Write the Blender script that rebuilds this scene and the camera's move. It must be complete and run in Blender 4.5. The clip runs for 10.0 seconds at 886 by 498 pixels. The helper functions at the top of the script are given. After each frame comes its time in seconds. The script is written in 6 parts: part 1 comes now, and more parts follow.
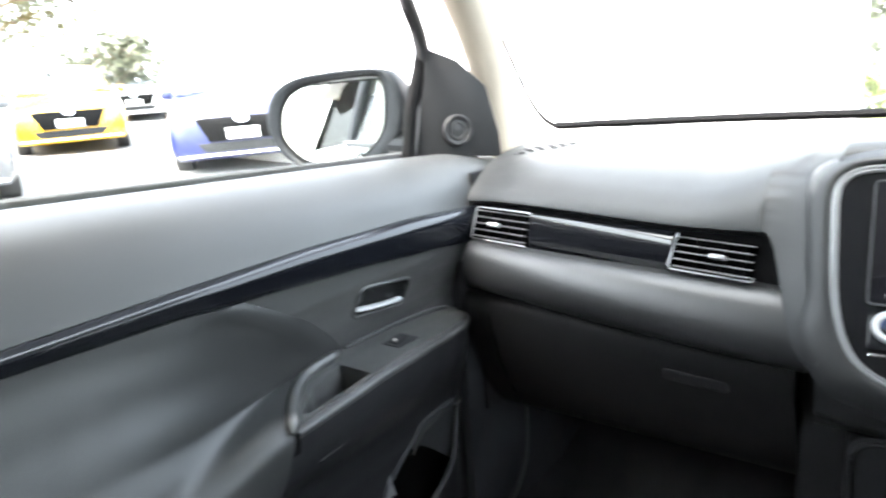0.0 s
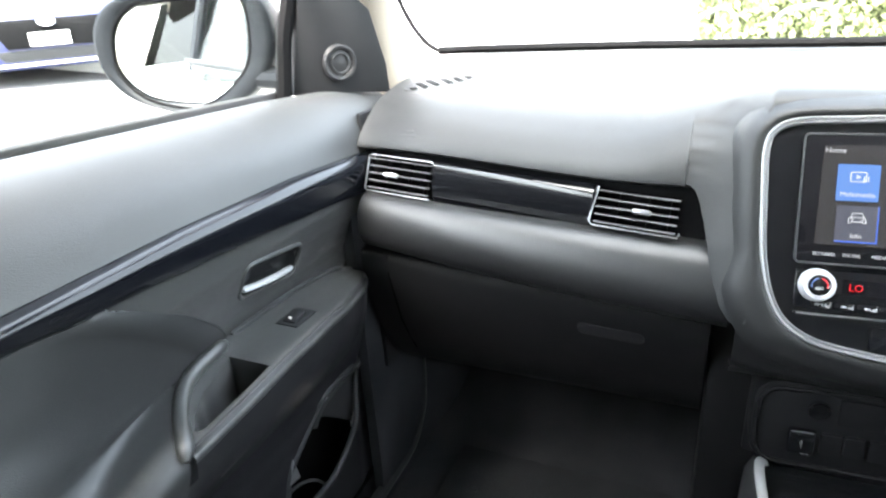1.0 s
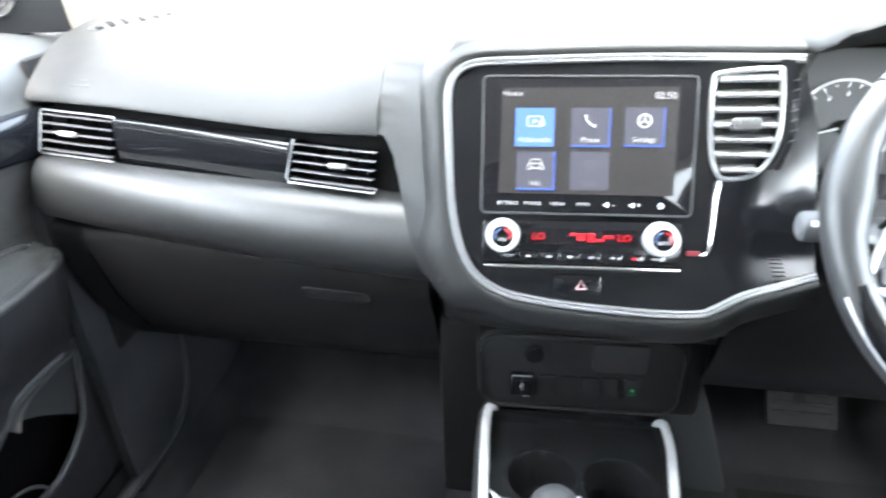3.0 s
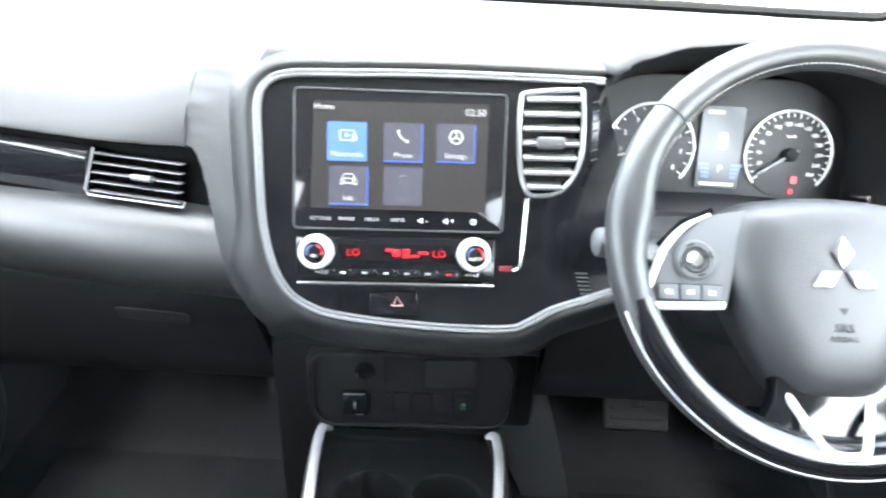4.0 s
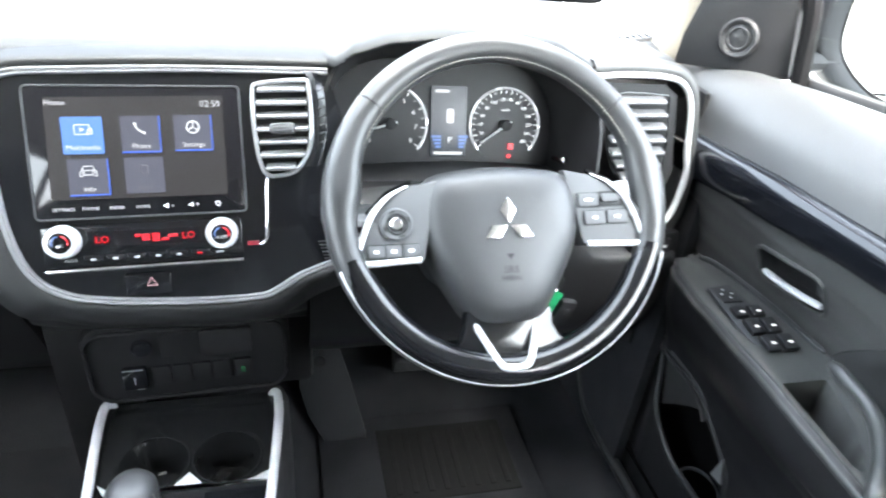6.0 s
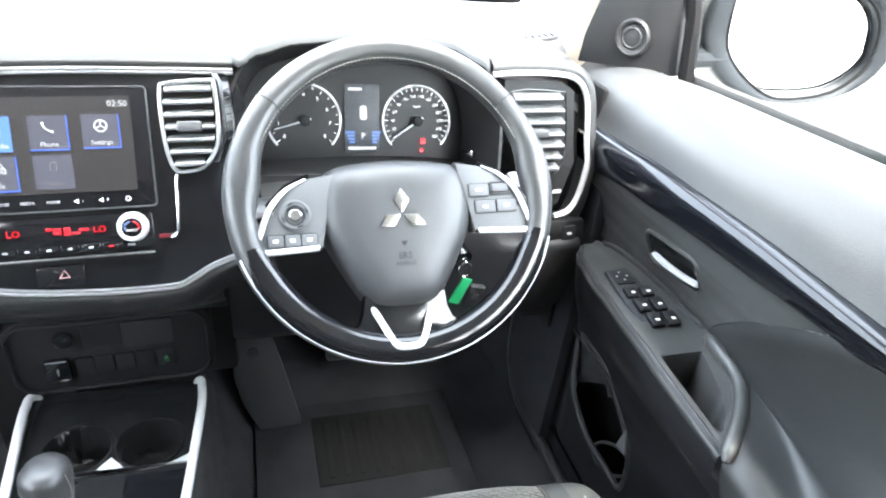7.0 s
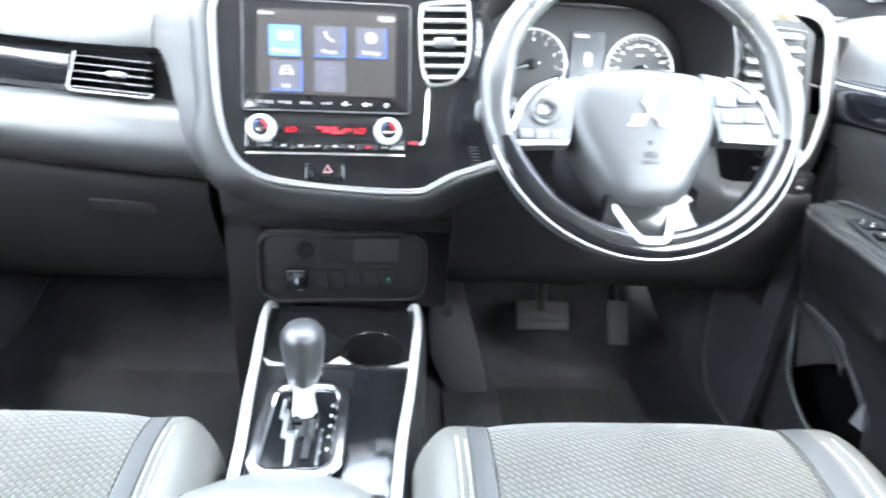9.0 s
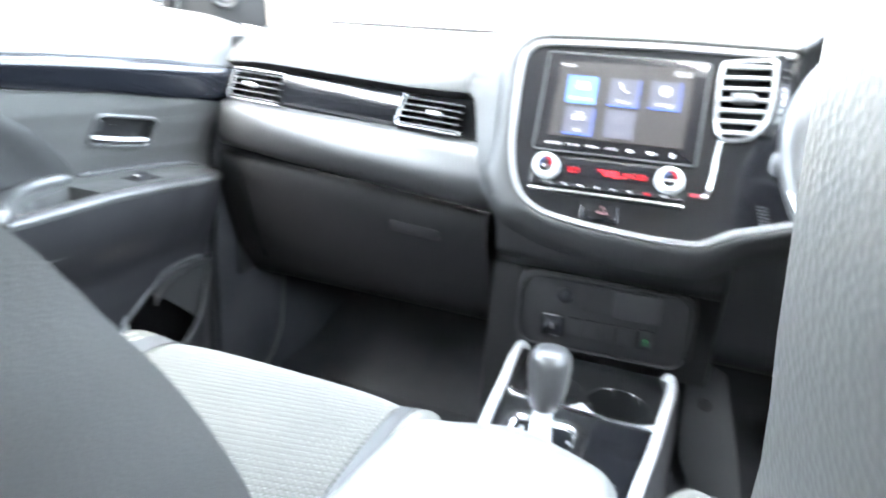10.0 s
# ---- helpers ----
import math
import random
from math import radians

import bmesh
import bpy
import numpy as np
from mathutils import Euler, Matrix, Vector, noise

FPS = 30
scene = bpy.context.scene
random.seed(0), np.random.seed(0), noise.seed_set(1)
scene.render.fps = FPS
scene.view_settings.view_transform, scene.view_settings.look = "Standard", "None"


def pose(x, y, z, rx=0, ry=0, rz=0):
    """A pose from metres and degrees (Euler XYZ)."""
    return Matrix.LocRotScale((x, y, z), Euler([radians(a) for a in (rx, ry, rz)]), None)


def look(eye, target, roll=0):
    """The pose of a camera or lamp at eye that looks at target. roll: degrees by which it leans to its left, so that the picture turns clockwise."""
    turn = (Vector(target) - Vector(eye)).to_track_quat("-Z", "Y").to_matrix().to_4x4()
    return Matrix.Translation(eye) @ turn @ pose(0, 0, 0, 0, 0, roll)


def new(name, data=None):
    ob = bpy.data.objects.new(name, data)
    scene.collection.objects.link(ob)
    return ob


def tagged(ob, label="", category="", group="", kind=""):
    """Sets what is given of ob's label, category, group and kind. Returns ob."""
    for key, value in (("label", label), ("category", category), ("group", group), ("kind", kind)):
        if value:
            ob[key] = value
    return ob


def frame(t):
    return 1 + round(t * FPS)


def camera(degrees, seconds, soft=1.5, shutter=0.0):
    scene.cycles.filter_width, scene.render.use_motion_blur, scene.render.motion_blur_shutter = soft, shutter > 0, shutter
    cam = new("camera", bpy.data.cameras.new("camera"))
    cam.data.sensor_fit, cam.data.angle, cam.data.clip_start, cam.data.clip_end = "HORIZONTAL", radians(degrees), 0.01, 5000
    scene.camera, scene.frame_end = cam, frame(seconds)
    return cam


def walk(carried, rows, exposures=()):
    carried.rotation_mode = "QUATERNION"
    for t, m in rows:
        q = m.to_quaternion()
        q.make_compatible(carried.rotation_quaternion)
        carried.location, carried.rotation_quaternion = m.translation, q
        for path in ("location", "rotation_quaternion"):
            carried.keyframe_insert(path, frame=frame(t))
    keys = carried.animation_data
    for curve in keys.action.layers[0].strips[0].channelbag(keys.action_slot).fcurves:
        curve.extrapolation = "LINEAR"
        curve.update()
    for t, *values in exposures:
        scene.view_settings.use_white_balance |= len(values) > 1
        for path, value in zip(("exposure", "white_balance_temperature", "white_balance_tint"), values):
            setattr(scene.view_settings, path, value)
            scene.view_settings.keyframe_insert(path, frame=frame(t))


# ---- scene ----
cam = camera(69.4, 10.0, 2.0, 0.5)
PATH = [
    (0, (-0.065, -0.771, 1.222), (-1.252, 0.761, 0.727), -4.8),
    (0.5, (-0.099, -0.728, 1.241), (-1.016, 0.936, 0.616), -4.0),
    (1, (-0.186, -0.695, 1.262), (-0.956, 0.971, 0.467), -3.7),
    (1.5, (-0.191, -0.646, 1.253), (-0.863, 1.022, 0.378), -3.1),
    (2, (-0.139, -0.61, 1.248), (-0.718, 1.062, 0.315), -3.4),
    (2.5, (-0.084, -0.576, 1.243), (-0.58, 1.099, 0.268), -3.9),
    (2.7, (-0.062, -0.575, 1.246), (-0.496, 1.111, 0.262), -3.3),
    (3.8, (0.025, -0.547, 1.246), (-0.011, 1.217, 0.304), 2.9),
    (4, (0.045, -0.546, 1.245), (0.046, 1.214, 0.297), 3.2),
    (4.5, (0.084, -0.54, 1.245), (0.218, 1.214, 0.293), 4.6),
    (5, (0.094, -0.546, 1.251), (0.377, 1.179, 0.279), 5.8),
    (5.5, (0.111, -0.574, 1.273), (0.497, 1.117, 0.278), 6.0),
    (6, (0.145, -0.634, 1.309), (0.623, 1.018, 0.287), 6.5),
    (7.3, (0.213, -0.715, 1.336), (0.791, 0.901, 0.309), 7.2),
    (7.5, (0.198, -0.729, 1.337), (0.77, 0.886, 0.304), 7.2),
    (8, (0.118, -0.753, 1.325), (0.629, 0.882, 0.293), 6.3),
    (8.5, (0.104, -0.772, 1.267), (0.491, 0.893, 0.228), 4.4),
    (9, (0.088, -0.786, 1.166), (0.244, 1.001, 0.287), 4.0),
    (9.5, (0.078, -0.811, 1.100), (-0.075, 1.033, 0.349), 4.2),
    (10, (0.095, -0.837, 1.080), (-0.567, 0.946, 0.474), 4.3),
]
EXPOSURES = [(0, 3.72, 6650, 10), (1.5, 4.08, 6600, 10), (2, 4.52, 6560, 10), (2.5, 4.65, 6560, 10), (4, 4.58, 6540, 10), (5, 4.45, 6540, 10), (6, 4.25, 6540, 10), (7.5, 4.68, 6600, 10), (8.5, 5.02, 6520, 10), (9, 5.32, 6380, 10), (10, 5.5, 6420, 10)]
walk(cam, [(t, look(eye, target, roll)) for t, eye, target, roll in PATH], EXPOSURES)

XC = 0.017  # middle of the car between the doors


# ---- world, sun and exposure ----
world = bpy.data.worlds.new("sky")
scene.world = world
world.use_nodes = True
wn = world.node_tree
sky = wn.nodes.new("ShaderNodeTexSky")
sky.sky_type = "NISHITA"
sky.sun_disc = False
sky.sun_elevation = radians(62)
sky.sun_rotation = radians(180)
sky.dust_density = 4.0
sky.air_density = 1.0
wn.nodes["Background"].inputs["Strength"].default_value = 0.32
haze = wn.nodes.new("ShaderNodeHueSaturation")
haze.inputs["Saturation"].default_value = 0.45
wn.links.new(sky.outputs[0], haze.inputs["Color"])
wn.links.new(haze.outputs[0], wn.nodes["Background"].inputs["Color"])
sun_data = bpy.data.lights.new("sun", "SUN")
sun_data.energy, sun_data.angle, sun_data.color = 2.0, radians(12), (1.0, 0.97, 0.92)
sun = new("sun", sun_data)
SUN_DIR = Vector((math.sin(radians(180)) * math.cos(radians(62)), math.cos(radians(180)) * math.cos(radians(62)), math.sin(radians(62))))
sun.matrix_world = look(SUN_DIR * 40, (0, 0, 0))


# ---- materials ----
def material(name, colour, rough=0.5, metal=0.0, grain=0.0, bump=0.0, vary=0.15, coat=0.0, wear=0.0, spec=0.5, island=False):
    """A surface with fine grain (grain: cycles a metre), slow stains and roughness that varies."""
    m = bpy.data.materials.new(name)
    m.use_nodes = True
    nt = m.node_tree
    b = nt.nodes["Principled BSDF"]
    b.inputs["Metallic"].default_value = metal
    b.inputs["Coat Weight"].default_value = coat
    b.inputs["Coat Roughness"].default_value = 0.04
    b.inputs["Specular IOR Level"].default_value = spec
    tc = nt.nodes.new("ShaderNodeTexCoord")
    slow = nt.nodes.new("ShaderNodeTexNoise")
    slow.inputs["Scale"].default_value = 7.0
    slow.inputs["Detail"].default_value = 5.0
    nt.links.new(tc.outputs["Object"], slow.inputs["Vector"])
    ramp = nt.nodes.new("ShaderNodeValToRGB")
    ramp.color_ramp.elements[0].position, ramp.color_ramp.elements[1].position = 0.3, 0.7
    lo = [c * (1 - vary) for c in colour]
    hi = [min(1, c * (1 + vary)) for c in colour]
    ramp.color_ramp.elements[0].color, ramp.color_ramp.elements[1].color = (*lo, 1), (*hi, 1)
    nt.links.new(slow.outputs["Fac"], ramp.inputs["Fac"])
    out = ramp.outputs["Color"]
    if island:
        geo = nt.nodes.new("ShaderNodeNewGeometry")
        hsv = nt.nodes.new("ShaderNodeHueSaturation")
        mr = nt.nodes.new("ShaderNodeMapRange")
        mr.inputs["To Min"].default_value, mr.inputs["To Max"].default_value = 0.55, 1.6
        nt.links.new(geo.outputs["Random Per Island"], mr.inputs["Value"])
        nt.links.new(mr.outputs[0], hsv.inputs["Value"])
        nt.links.new(out, hsv.inputs["Color"])
        out = hsv.outputs["Color"]
    nt.links.new(out, b.inputs["Base Color"])
    rr = nt.nodes.new("ShaderNodeMapRange")
    rr.inputs["To Min"].default_value, rr.inputs["To Max"].default_value = max(0.0, rough - 0.07 - wear), min(1.0, rough + 0.07 + wear)
    mid = nt.nodes.new("ShaderNodeTexNoise")
    mid.inputs["Scale"].default_value = 28.0
    mid.inputs["Detail"].default_value = 6.0
    nt.links.new(tc.outputs["Object"], mid.inputs["Vector"])
    nt.links.new(mid.outputs["Fac"], rr.inputs["Value"])
    nt.links.new(rr.outputs[0], b.inputs["Roughness"])
    if bump:
        fine = nt.nodes.new("ShaderNodeTexVoronoi")
        fine.inputs["Scale"].default_value = grain
        nt.links.new(tc.outputs["Object"], fine.inputs["Vector"])
        bn = nt.nodes.new("ShaderNodeBump")
        bn.inputs["Strength"].default_value = bump
        bn.inputs["Distance"].default_value = 0.001
        nt.links.new(fine.outputs["Distance"], bn.inputs["Height"])
        nt.links.new(bn.outputs[0], b.inputs["Normal"])
    return m


def fabric_material(name, colour):
    """Woven seat cloth: slanting rows of small raised dashes."""
    m = material(name, colour, 0.9, vary=0.12, spec=0.15)
    nt = m.node_tree
    b = nt.nodes["Principled BSDF"]
    b.inputs["Sheen Weight"].default_value = 0.25
    tc = nt.nodes.new("ShaderNodeTexCoord")
    mp = nt.nodes.new("ShaderNodeMapping")
    mp.inputs["Rotation"].default_value = (0, 0, radians(38))
    nt.links.new(tc.outputs["Object"], mp.inputs["Vector"])
    brick = nt.nodes.new("ShaderNodeTexBrick")
    brick.inputs["Scale"].default_value = 1.0
    brick.inputs["Brick Width"].default_value = 0.0108
    brick.inputs["Row Height"].default_value = 0.0060
    brick.inputs["Mortar Size"].default_value = 0.0018
    brick.inputs["Mortar Smooth"].default_value = 0.6
    brick.inputs["Color1"].default_value = brick.inputs["Color2"].default_value = (1, 1, 1, 1)
    brick.inputs["Mortar"].default_value = (0.58, 0.58, 0.58, 1)
    nt.links.new(mp.outputs[0], brick.inputs["Vector"])
    mix = nt.nodes.new("ShaderNodeMix")
    mix.data_type, mix.blend_type = "RGBA", "MULTIPLY"
    mix.inputs["Factor"].default_value = 1.0
    src = b.inputs["Base Color"].links[0].from_socket
    nt.links.new(src, mix.inputs["A"])
    nt.links.new(brick.outputs["Color"], mix.inputs["B"])
    nt.links.new(mix.outputs["Result"], b.inputs["Base Color"])
    bn = nt.nodes.new("ShaderNodeBump")
    bn.inputs["Strength"].default_value = 0.7
    bn.inputs["Distance"].default_value = 0.002
    bn.invert = True
    nt.links.new(brick.outputs["Fac"], bn.inputs["Height"])
    nt.links.new(bn.outputs[0], b.inputs["Normal"])
    return m


def glow_material(name, colour, strength):
    m = bpy.data.materials.new(name)
    m.use_nodes = True
    b = m.node_tree.nodes["Principled BSDF"]
    b.inputs["Base Color"].default_value = (0.008, 0.008, 0.009, 1)
    b.inputs["Roughness"].default_value = 0.25
    b.inputs["Emission Color"].default_value = (*colour, 1)
    b.inputs["Emission Strength"].default_value = strength
    return m


def glass_material(name, tint=(1, 1, 1)):
    m = bpy.data.materials.new(name)
    m.use_nodes = True
    nt = m.node_tree
    nt.nodes.remove(nt.nodes["Principled BSDF"])
    tr = nt.nodes.new("ShaderNodeBsdfTransparent")
    tr.inputs["Color"].default_value = (*tint, 1)
    gl = nt.nodes.new("ShaderNodeBsdfGlossy")
    gl.inputs["Roughness"].default_value = 0.0
    lw = nt.nodes.new("ShaderNodeLayerWeight")
    pw = nt.nodes.new("ShaderNodeMath")
    pw.operation = "POWER"
    pw.inputs[1].default_value = 5.0
    nt.links.new(lw.outputs["Facing"], pw.inputs[0])
    fr = nt.nodes.new("ShaderNodeMapRange")
    fr.inputs["To Min"].default_value, fr.inputs["To Max"].default_value = 0.018, 0.08
    nt.links.new(pw.outputs[0], fr.inputs["Value"])
    mx = nt.nodes.new("ShaderNodeMixShader")
    nt.links.new(fr.outputs[0], mx.inputs[0])
    nt.links.new(tr.outputs[0], mx.inputs[1])
    nt.links.new(gl.outputs[0], mx.inputs[2])
    nt.links.new(mx.outputs[0], nt.nodes["Material Output"].inputs["Surface"])
    return m


SOFT = material("soft_touch_plastic", (0.031, 0.0325, 0.033), 0.46, grain=900, bump=0.25, vary=0.08, spec=0.45)
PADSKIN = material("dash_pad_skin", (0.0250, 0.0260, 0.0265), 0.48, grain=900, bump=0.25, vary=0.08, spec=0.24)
# Roll and surround skins are darker copies of the pad skin: shade put into colour.
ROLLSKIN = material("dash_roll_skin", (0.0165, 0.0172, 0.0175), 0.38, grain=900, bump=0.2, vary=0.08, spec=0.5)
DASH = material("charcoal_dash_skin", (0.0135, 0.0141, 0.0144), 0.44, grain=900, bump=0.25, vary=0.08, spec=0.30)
DOORSKIN = material("charcoal_door_skin", (0.045, 0.0465, 0.045), 0.34, grain=900, bump=0.2, vary=0.1, spec=0.6)
GARNISH = material("gloss_black_garnish", (0.006, 0.007, 0.009), 0.14, vary=0.05, wear=0.03, spec=0.38)
INSERT = material("charcoal_insert_skin", (0.0225, 0.0238, 0.0235), 0.42, grain=900, bump=0.2, vary=0.1, spec=0.45)
HARD = material("hard_grained_plastic", (0.025, 0.0265, 0.028), 0.5, grain=700, bump=0.3, vary=0.1, wear=0.05, spec=0.35)
DARK = material("dark_plastic", (0.013, 0.0135, 0.0145), 0.5, grain=700, bump=0.2, vary=0.1, spec=0.28)
GLOSS = material("gloss_black_trim", (0.005, 0.0055, 0.0065), 0.12, vary=0.05, wear=0.03)
CHROME = material("bright_chrome", (0.78, 0.79, 0.8), 0.16, 1.0, vary=0.03)
SILVER = material("satin_silver_paint", (0.60, 0.61, 0.62), 0.36, 0.45, vary=0.05, grain=900, bump=0.05)
HUBSKIN = material("airbag_cover_skin", (0.036, 0.037, 0.038), 0.42, grain=900, bump=0.15, vary=0.06, spec=0.5)
LEATHER = material("wheel_leather", (0.034, 0.0345, 0.035), 0.36, grain=900, bump=0.12, vary=0.08, wear=0.06)
HIDE = material("seat_leatherette", (0.050, 0.051, 0.051), 0.55, grain=700, bump=0.15, vary=0.12, spec=0.35)
PALEHIDE = material("grey_seat_leatherette", (0.078, 0.077, 0.068), 0.5, grain=700, bump=0.15, vary=0.1, spec=0.4)
BACKHIDE = material("backrest_leatherette", (0.045, 0.0458, 0.045), 0.6, vary=0.08, grain=700, bump=0.12)
CLOTH = fabric_material("woven_seat_cloth", (0.080, 0.079, 0.070))
CARPET = material("carpet", (0.030, 0.0315, 0.035), 0.95, grain=500, bump=1.0, vary=0.3, spec=0.1)
RUBBER = material("rubber", (0.02, 0.02, 0.021), 0.75, grain=300, bump=0.2)
THREAD = material("pale_thread", (0.33, 0.32, 0.29), 0.8)
CREAM = material("beige_pillar_cloth", (0.28, 0.25, 0.205), 0.85, grain=900, bump=0.3, vary=0.06, spec=0.2)
LINING = material("beige_roof_lining", (0.42, 0.41, 0.39), 0.9, grain=700, bump=0.3, vary=0.05, spec=0.2)
SATIN = material("satin_grey_trim", (0.25, 0.254, 0.26), 0.34, 0.6, vary=0.05)
CONSOLE = material("console_plastic", (0.008, 0.0085, 0.009), 0.24, vary=0.1, wear=0.04, spec=0.4)
# Far below other plastics: shade under the dash roll is put into the glovebox colour.
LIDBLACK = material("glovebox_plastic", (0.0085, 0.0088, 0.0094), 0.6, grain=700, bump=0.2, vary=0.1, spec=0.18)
GLASS = glass_material("clear_glass", (0.93, 0.96, 0.95))
PRIVACY = glass_material("dark_tinted_glass", (0.06, 0.065, 0.065))
SIDEGREY = material("grey_side_plastic", (0.075, 0.08, 0.083), 0.55, grain=600, bump=0.2)
MIRROR = material("mirror_glass", (0.9, 0.92, 0.93), 0.02, 1.0, vary=0.01)
MIRROR.node_tree.nodes["Principled BSDF"].inputs["Roughness"].links and MIRROR.node_tree.links.remove(MIRROR.node_tree.nodes["Principled BSDF"].inputs["Roughness"].links[0])
MIRROR.node_tree.nodes["Principled BSDF"].inputs["Roughness"].default_value = 0.01
BLACKGLASS = material("black_screen_glass", (0.006, 0.006, 0.007), 0.08, vary=0.02, spec=0.3)
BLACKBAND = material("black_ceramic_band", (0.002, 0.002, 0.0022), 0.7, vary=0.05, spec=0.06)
VENTSLAT = material("dark_grey_slat", (0.065, 0.067, 0.07), 0.35, 0.1, vary=0.05)
SLAT = material("silver_grey_slat", (0.14, 0.144, 0.148), 0.4, 0.2, vary=0.05)
SPOKE = material("satin_silver_grey_paint", (0.090, 0.092, 0.095), 0.6, 0.0, vary=0.04, grain=900, bump=0.05, spec=0.25)
PADGREY = material("satin_grey_spoke_paint", (0.06, 0.061, 0.063), 0.5, vary=0.05, spec=0.35)
DIMPRINT = material("grey_print", (0.33, 0.33, 0.33), 0.5, vary=0.02)
GLOWRING = material("glowing_chrome_ring", (0.8, 0.81, 0.82), 0.25, 0.6, vary=0.03)
WHITEPRINT = material("white_print", (0.7, 0.7, 0.7), 0.5, vary=0.02)
DISPLAY = 2 ** -3.4  # displays are dim beside daylight
SCREEN = glow_material("screen_background", (0.8, 0.75, 0.7), 0.034 * DISPLAY)
TILE_BLUE = glow_material("blue_tile", (0.15, 0.36, 0.93), 0.72 * DISPLAY)
TILE_GREY = glow_material("grey_tile", (0.7, 0.75, 1.0), 0.12 * DISPLAY)
EDGE_BLUE = glow_material("blue_edge", (0.06, 0.2, 1.0), 0.7 * DISPLAY)
GLYPH = glow_material("white_glyph", (0.9, 0.95, 1.0), 0.75 * DISPLAY)
FAINT = glow_material("faint_glyph", (0.8, 0.8, 0.9), 0.2 * DISPLAY)
# The dial rings are no lamps: the shine of their chrome is put in as emission.
GLOWRING.node_tree.nodes["Principled BSDF"].inputs["Emission Color"].default_value = (0.9, 0.95, 1, 1)
GLOWRING.node_tree.nodes["Principled BSDF"].inputs["Emission Strength"].default_value = 0.3 * DISPLAY
TRIP = glow_material("trip_screen_glow", (0.55, 0.68, 0.85), 0.05 * DISPLAY)
RED = glow_material("red_glow", (1.0, 0.015, 0.03), 0.9 * DISPLAY)
BLUE = glow_material("blue_glow", (0.2, 0.4, 1.0), 0.5 * DISPLAY)
GREEN = glow_material("green_glow", (0.08, 0.8, 0.30), 0.06 * DISPLAY)
DIAL = material("dial_face", (0.012, 0.012, 0.013), 0.45)
BODYPAINT = material("white_car_paint", (0.75, 0.76, 0.77), 0.25, coat=1.0, vary=0.02)
GREYPAINT = material("slate_mirror_shell", (0.006, 0.0068, 0.0080), 0.5, vary=0.05, spec=0.08)
ASPHALT = material("pale_asphalt", (0.22, 0.215, 0.21), 0.9, grain=60, bump=0.6, vary=0.2, spec=0.2)
WALLWHITE = material("white_render", (0.8, 0.8, 0.79), 0.8, grain=120, bump=0.2, vary=0.04)
BARK = material("bark", (0.12, 0.09, 0.065), 0.9, grain=40, bump=0.8, vary=0.3)
LEAF = material("leaves", (0.05, 0.055, 0.032), 0.6, vary=0.3, island=True)
HEDGELEAF = material("hedge_leaves", (0.21, 0.235, 0.11), 0.6, vary=0.3, island=True)
CARGLASS = material("reflecting_car_glass", (0.5, 0.52, 0.54), 0.06, 1.0, vary=0.05)
KEYGREEN = material("green_key_tag", (0.01, 0.25, 0.09), 0.4)


# ---- building helpers ----
def thing(name, label, category, place=(0, 0, 0), group="", kind=""):
    ob = new(name)
    ob.location = place
    ob.empty_display_size = 0.05
    return tagged(ob, label, category, group, kind)


def finish(bm, angle=35):
    bmesh.ops.recalc_face_normals(bm, faces=bm.faces)
    for f in bm.faces:
        f.smooth = True
    me = bpy.data.meshes.new("mesh")
    bm.to_mesh(me)
    bm.free()
    me.set_sharp_from_angle(angle=radians(angle))
    return me


def part(name, bm, mat, parent=None, label="", angle=35):
    me = finish(bm, angle)
    me.name = name
    me.materials.append(mat)
    ob = new(name, me)
    if parent is not None:
        ob.parent = parent
        base = Matrix.Translation(parent.location) if parent.data is None else Matrix.Identity(4)
        ob.matrix_parent_inverse = base.inverted()
    if label:
        ob["label"] = label
    return ob


def structure(name, bm, mat, label, category, angle=35):
    return tagged(part(name, bm, mat, None, "", angle), label, category, "", "structure")


def loft(rows, close_v=False, close_u=False, bm=None, caps=False):
    """Faces between rows of points (u along the rows' list, v along a row)."""
    bm = bm or bmesh.new()
    vs = [[bm.verts.new(p) for p in r] for r in rows]
    nu, nv = len(vs), len(vs[0])
    for i in range(nu if close_u else nu - 1):
        a, b = vs[i], vs[(i + 1) % nu]
        for j in range(nv if close_v else nv - 1):
            k = (j + 1) % nv
            bm.faces.new((a[j], a[k], b[k], b[j]))
    if caps:
        bm.faces.new(vs[0])
        bm.faces.new(list(reversed(vs[-1])))
    return bm


def sheet(rows, thick, bm=None):
    """A loft given a thickness, so that it is no paper."""
    bm = loft(rows, bm=bm)
    bmesh.ops.recalc_face_normals(bm, faces=bm.faces)
    bmesh.ops.solidify(bm, geom=list(bm.faces), thickness=thick)
    return bm


def spline(pts, n=8, closed=False):
    """Catmull-Rom through the points."""
    P = [Vector(p) for p in pts]
    out = []
    m = len(P)
    for i in range(m if closed else m - 1):
        a = P[(i - 1) % m] if closed or i > 0 else P[0] * 2 - P[1]
        b, c = P[i], P[(i + 1) % m]
        d = P[(i + 2) % m] if closed or i + 2 < m else c * 2 - b
        for k in range(n):
            t = k / n
            out.append(0.5 * ((2 * b) + (c - a) * t + (2 * a - 5 * b + 4 * c - d) * t * t + (3 * b - a - 3 * c + d) * t ** 3))
    if not closed:
        out.append(P[-1].copy())
    return out


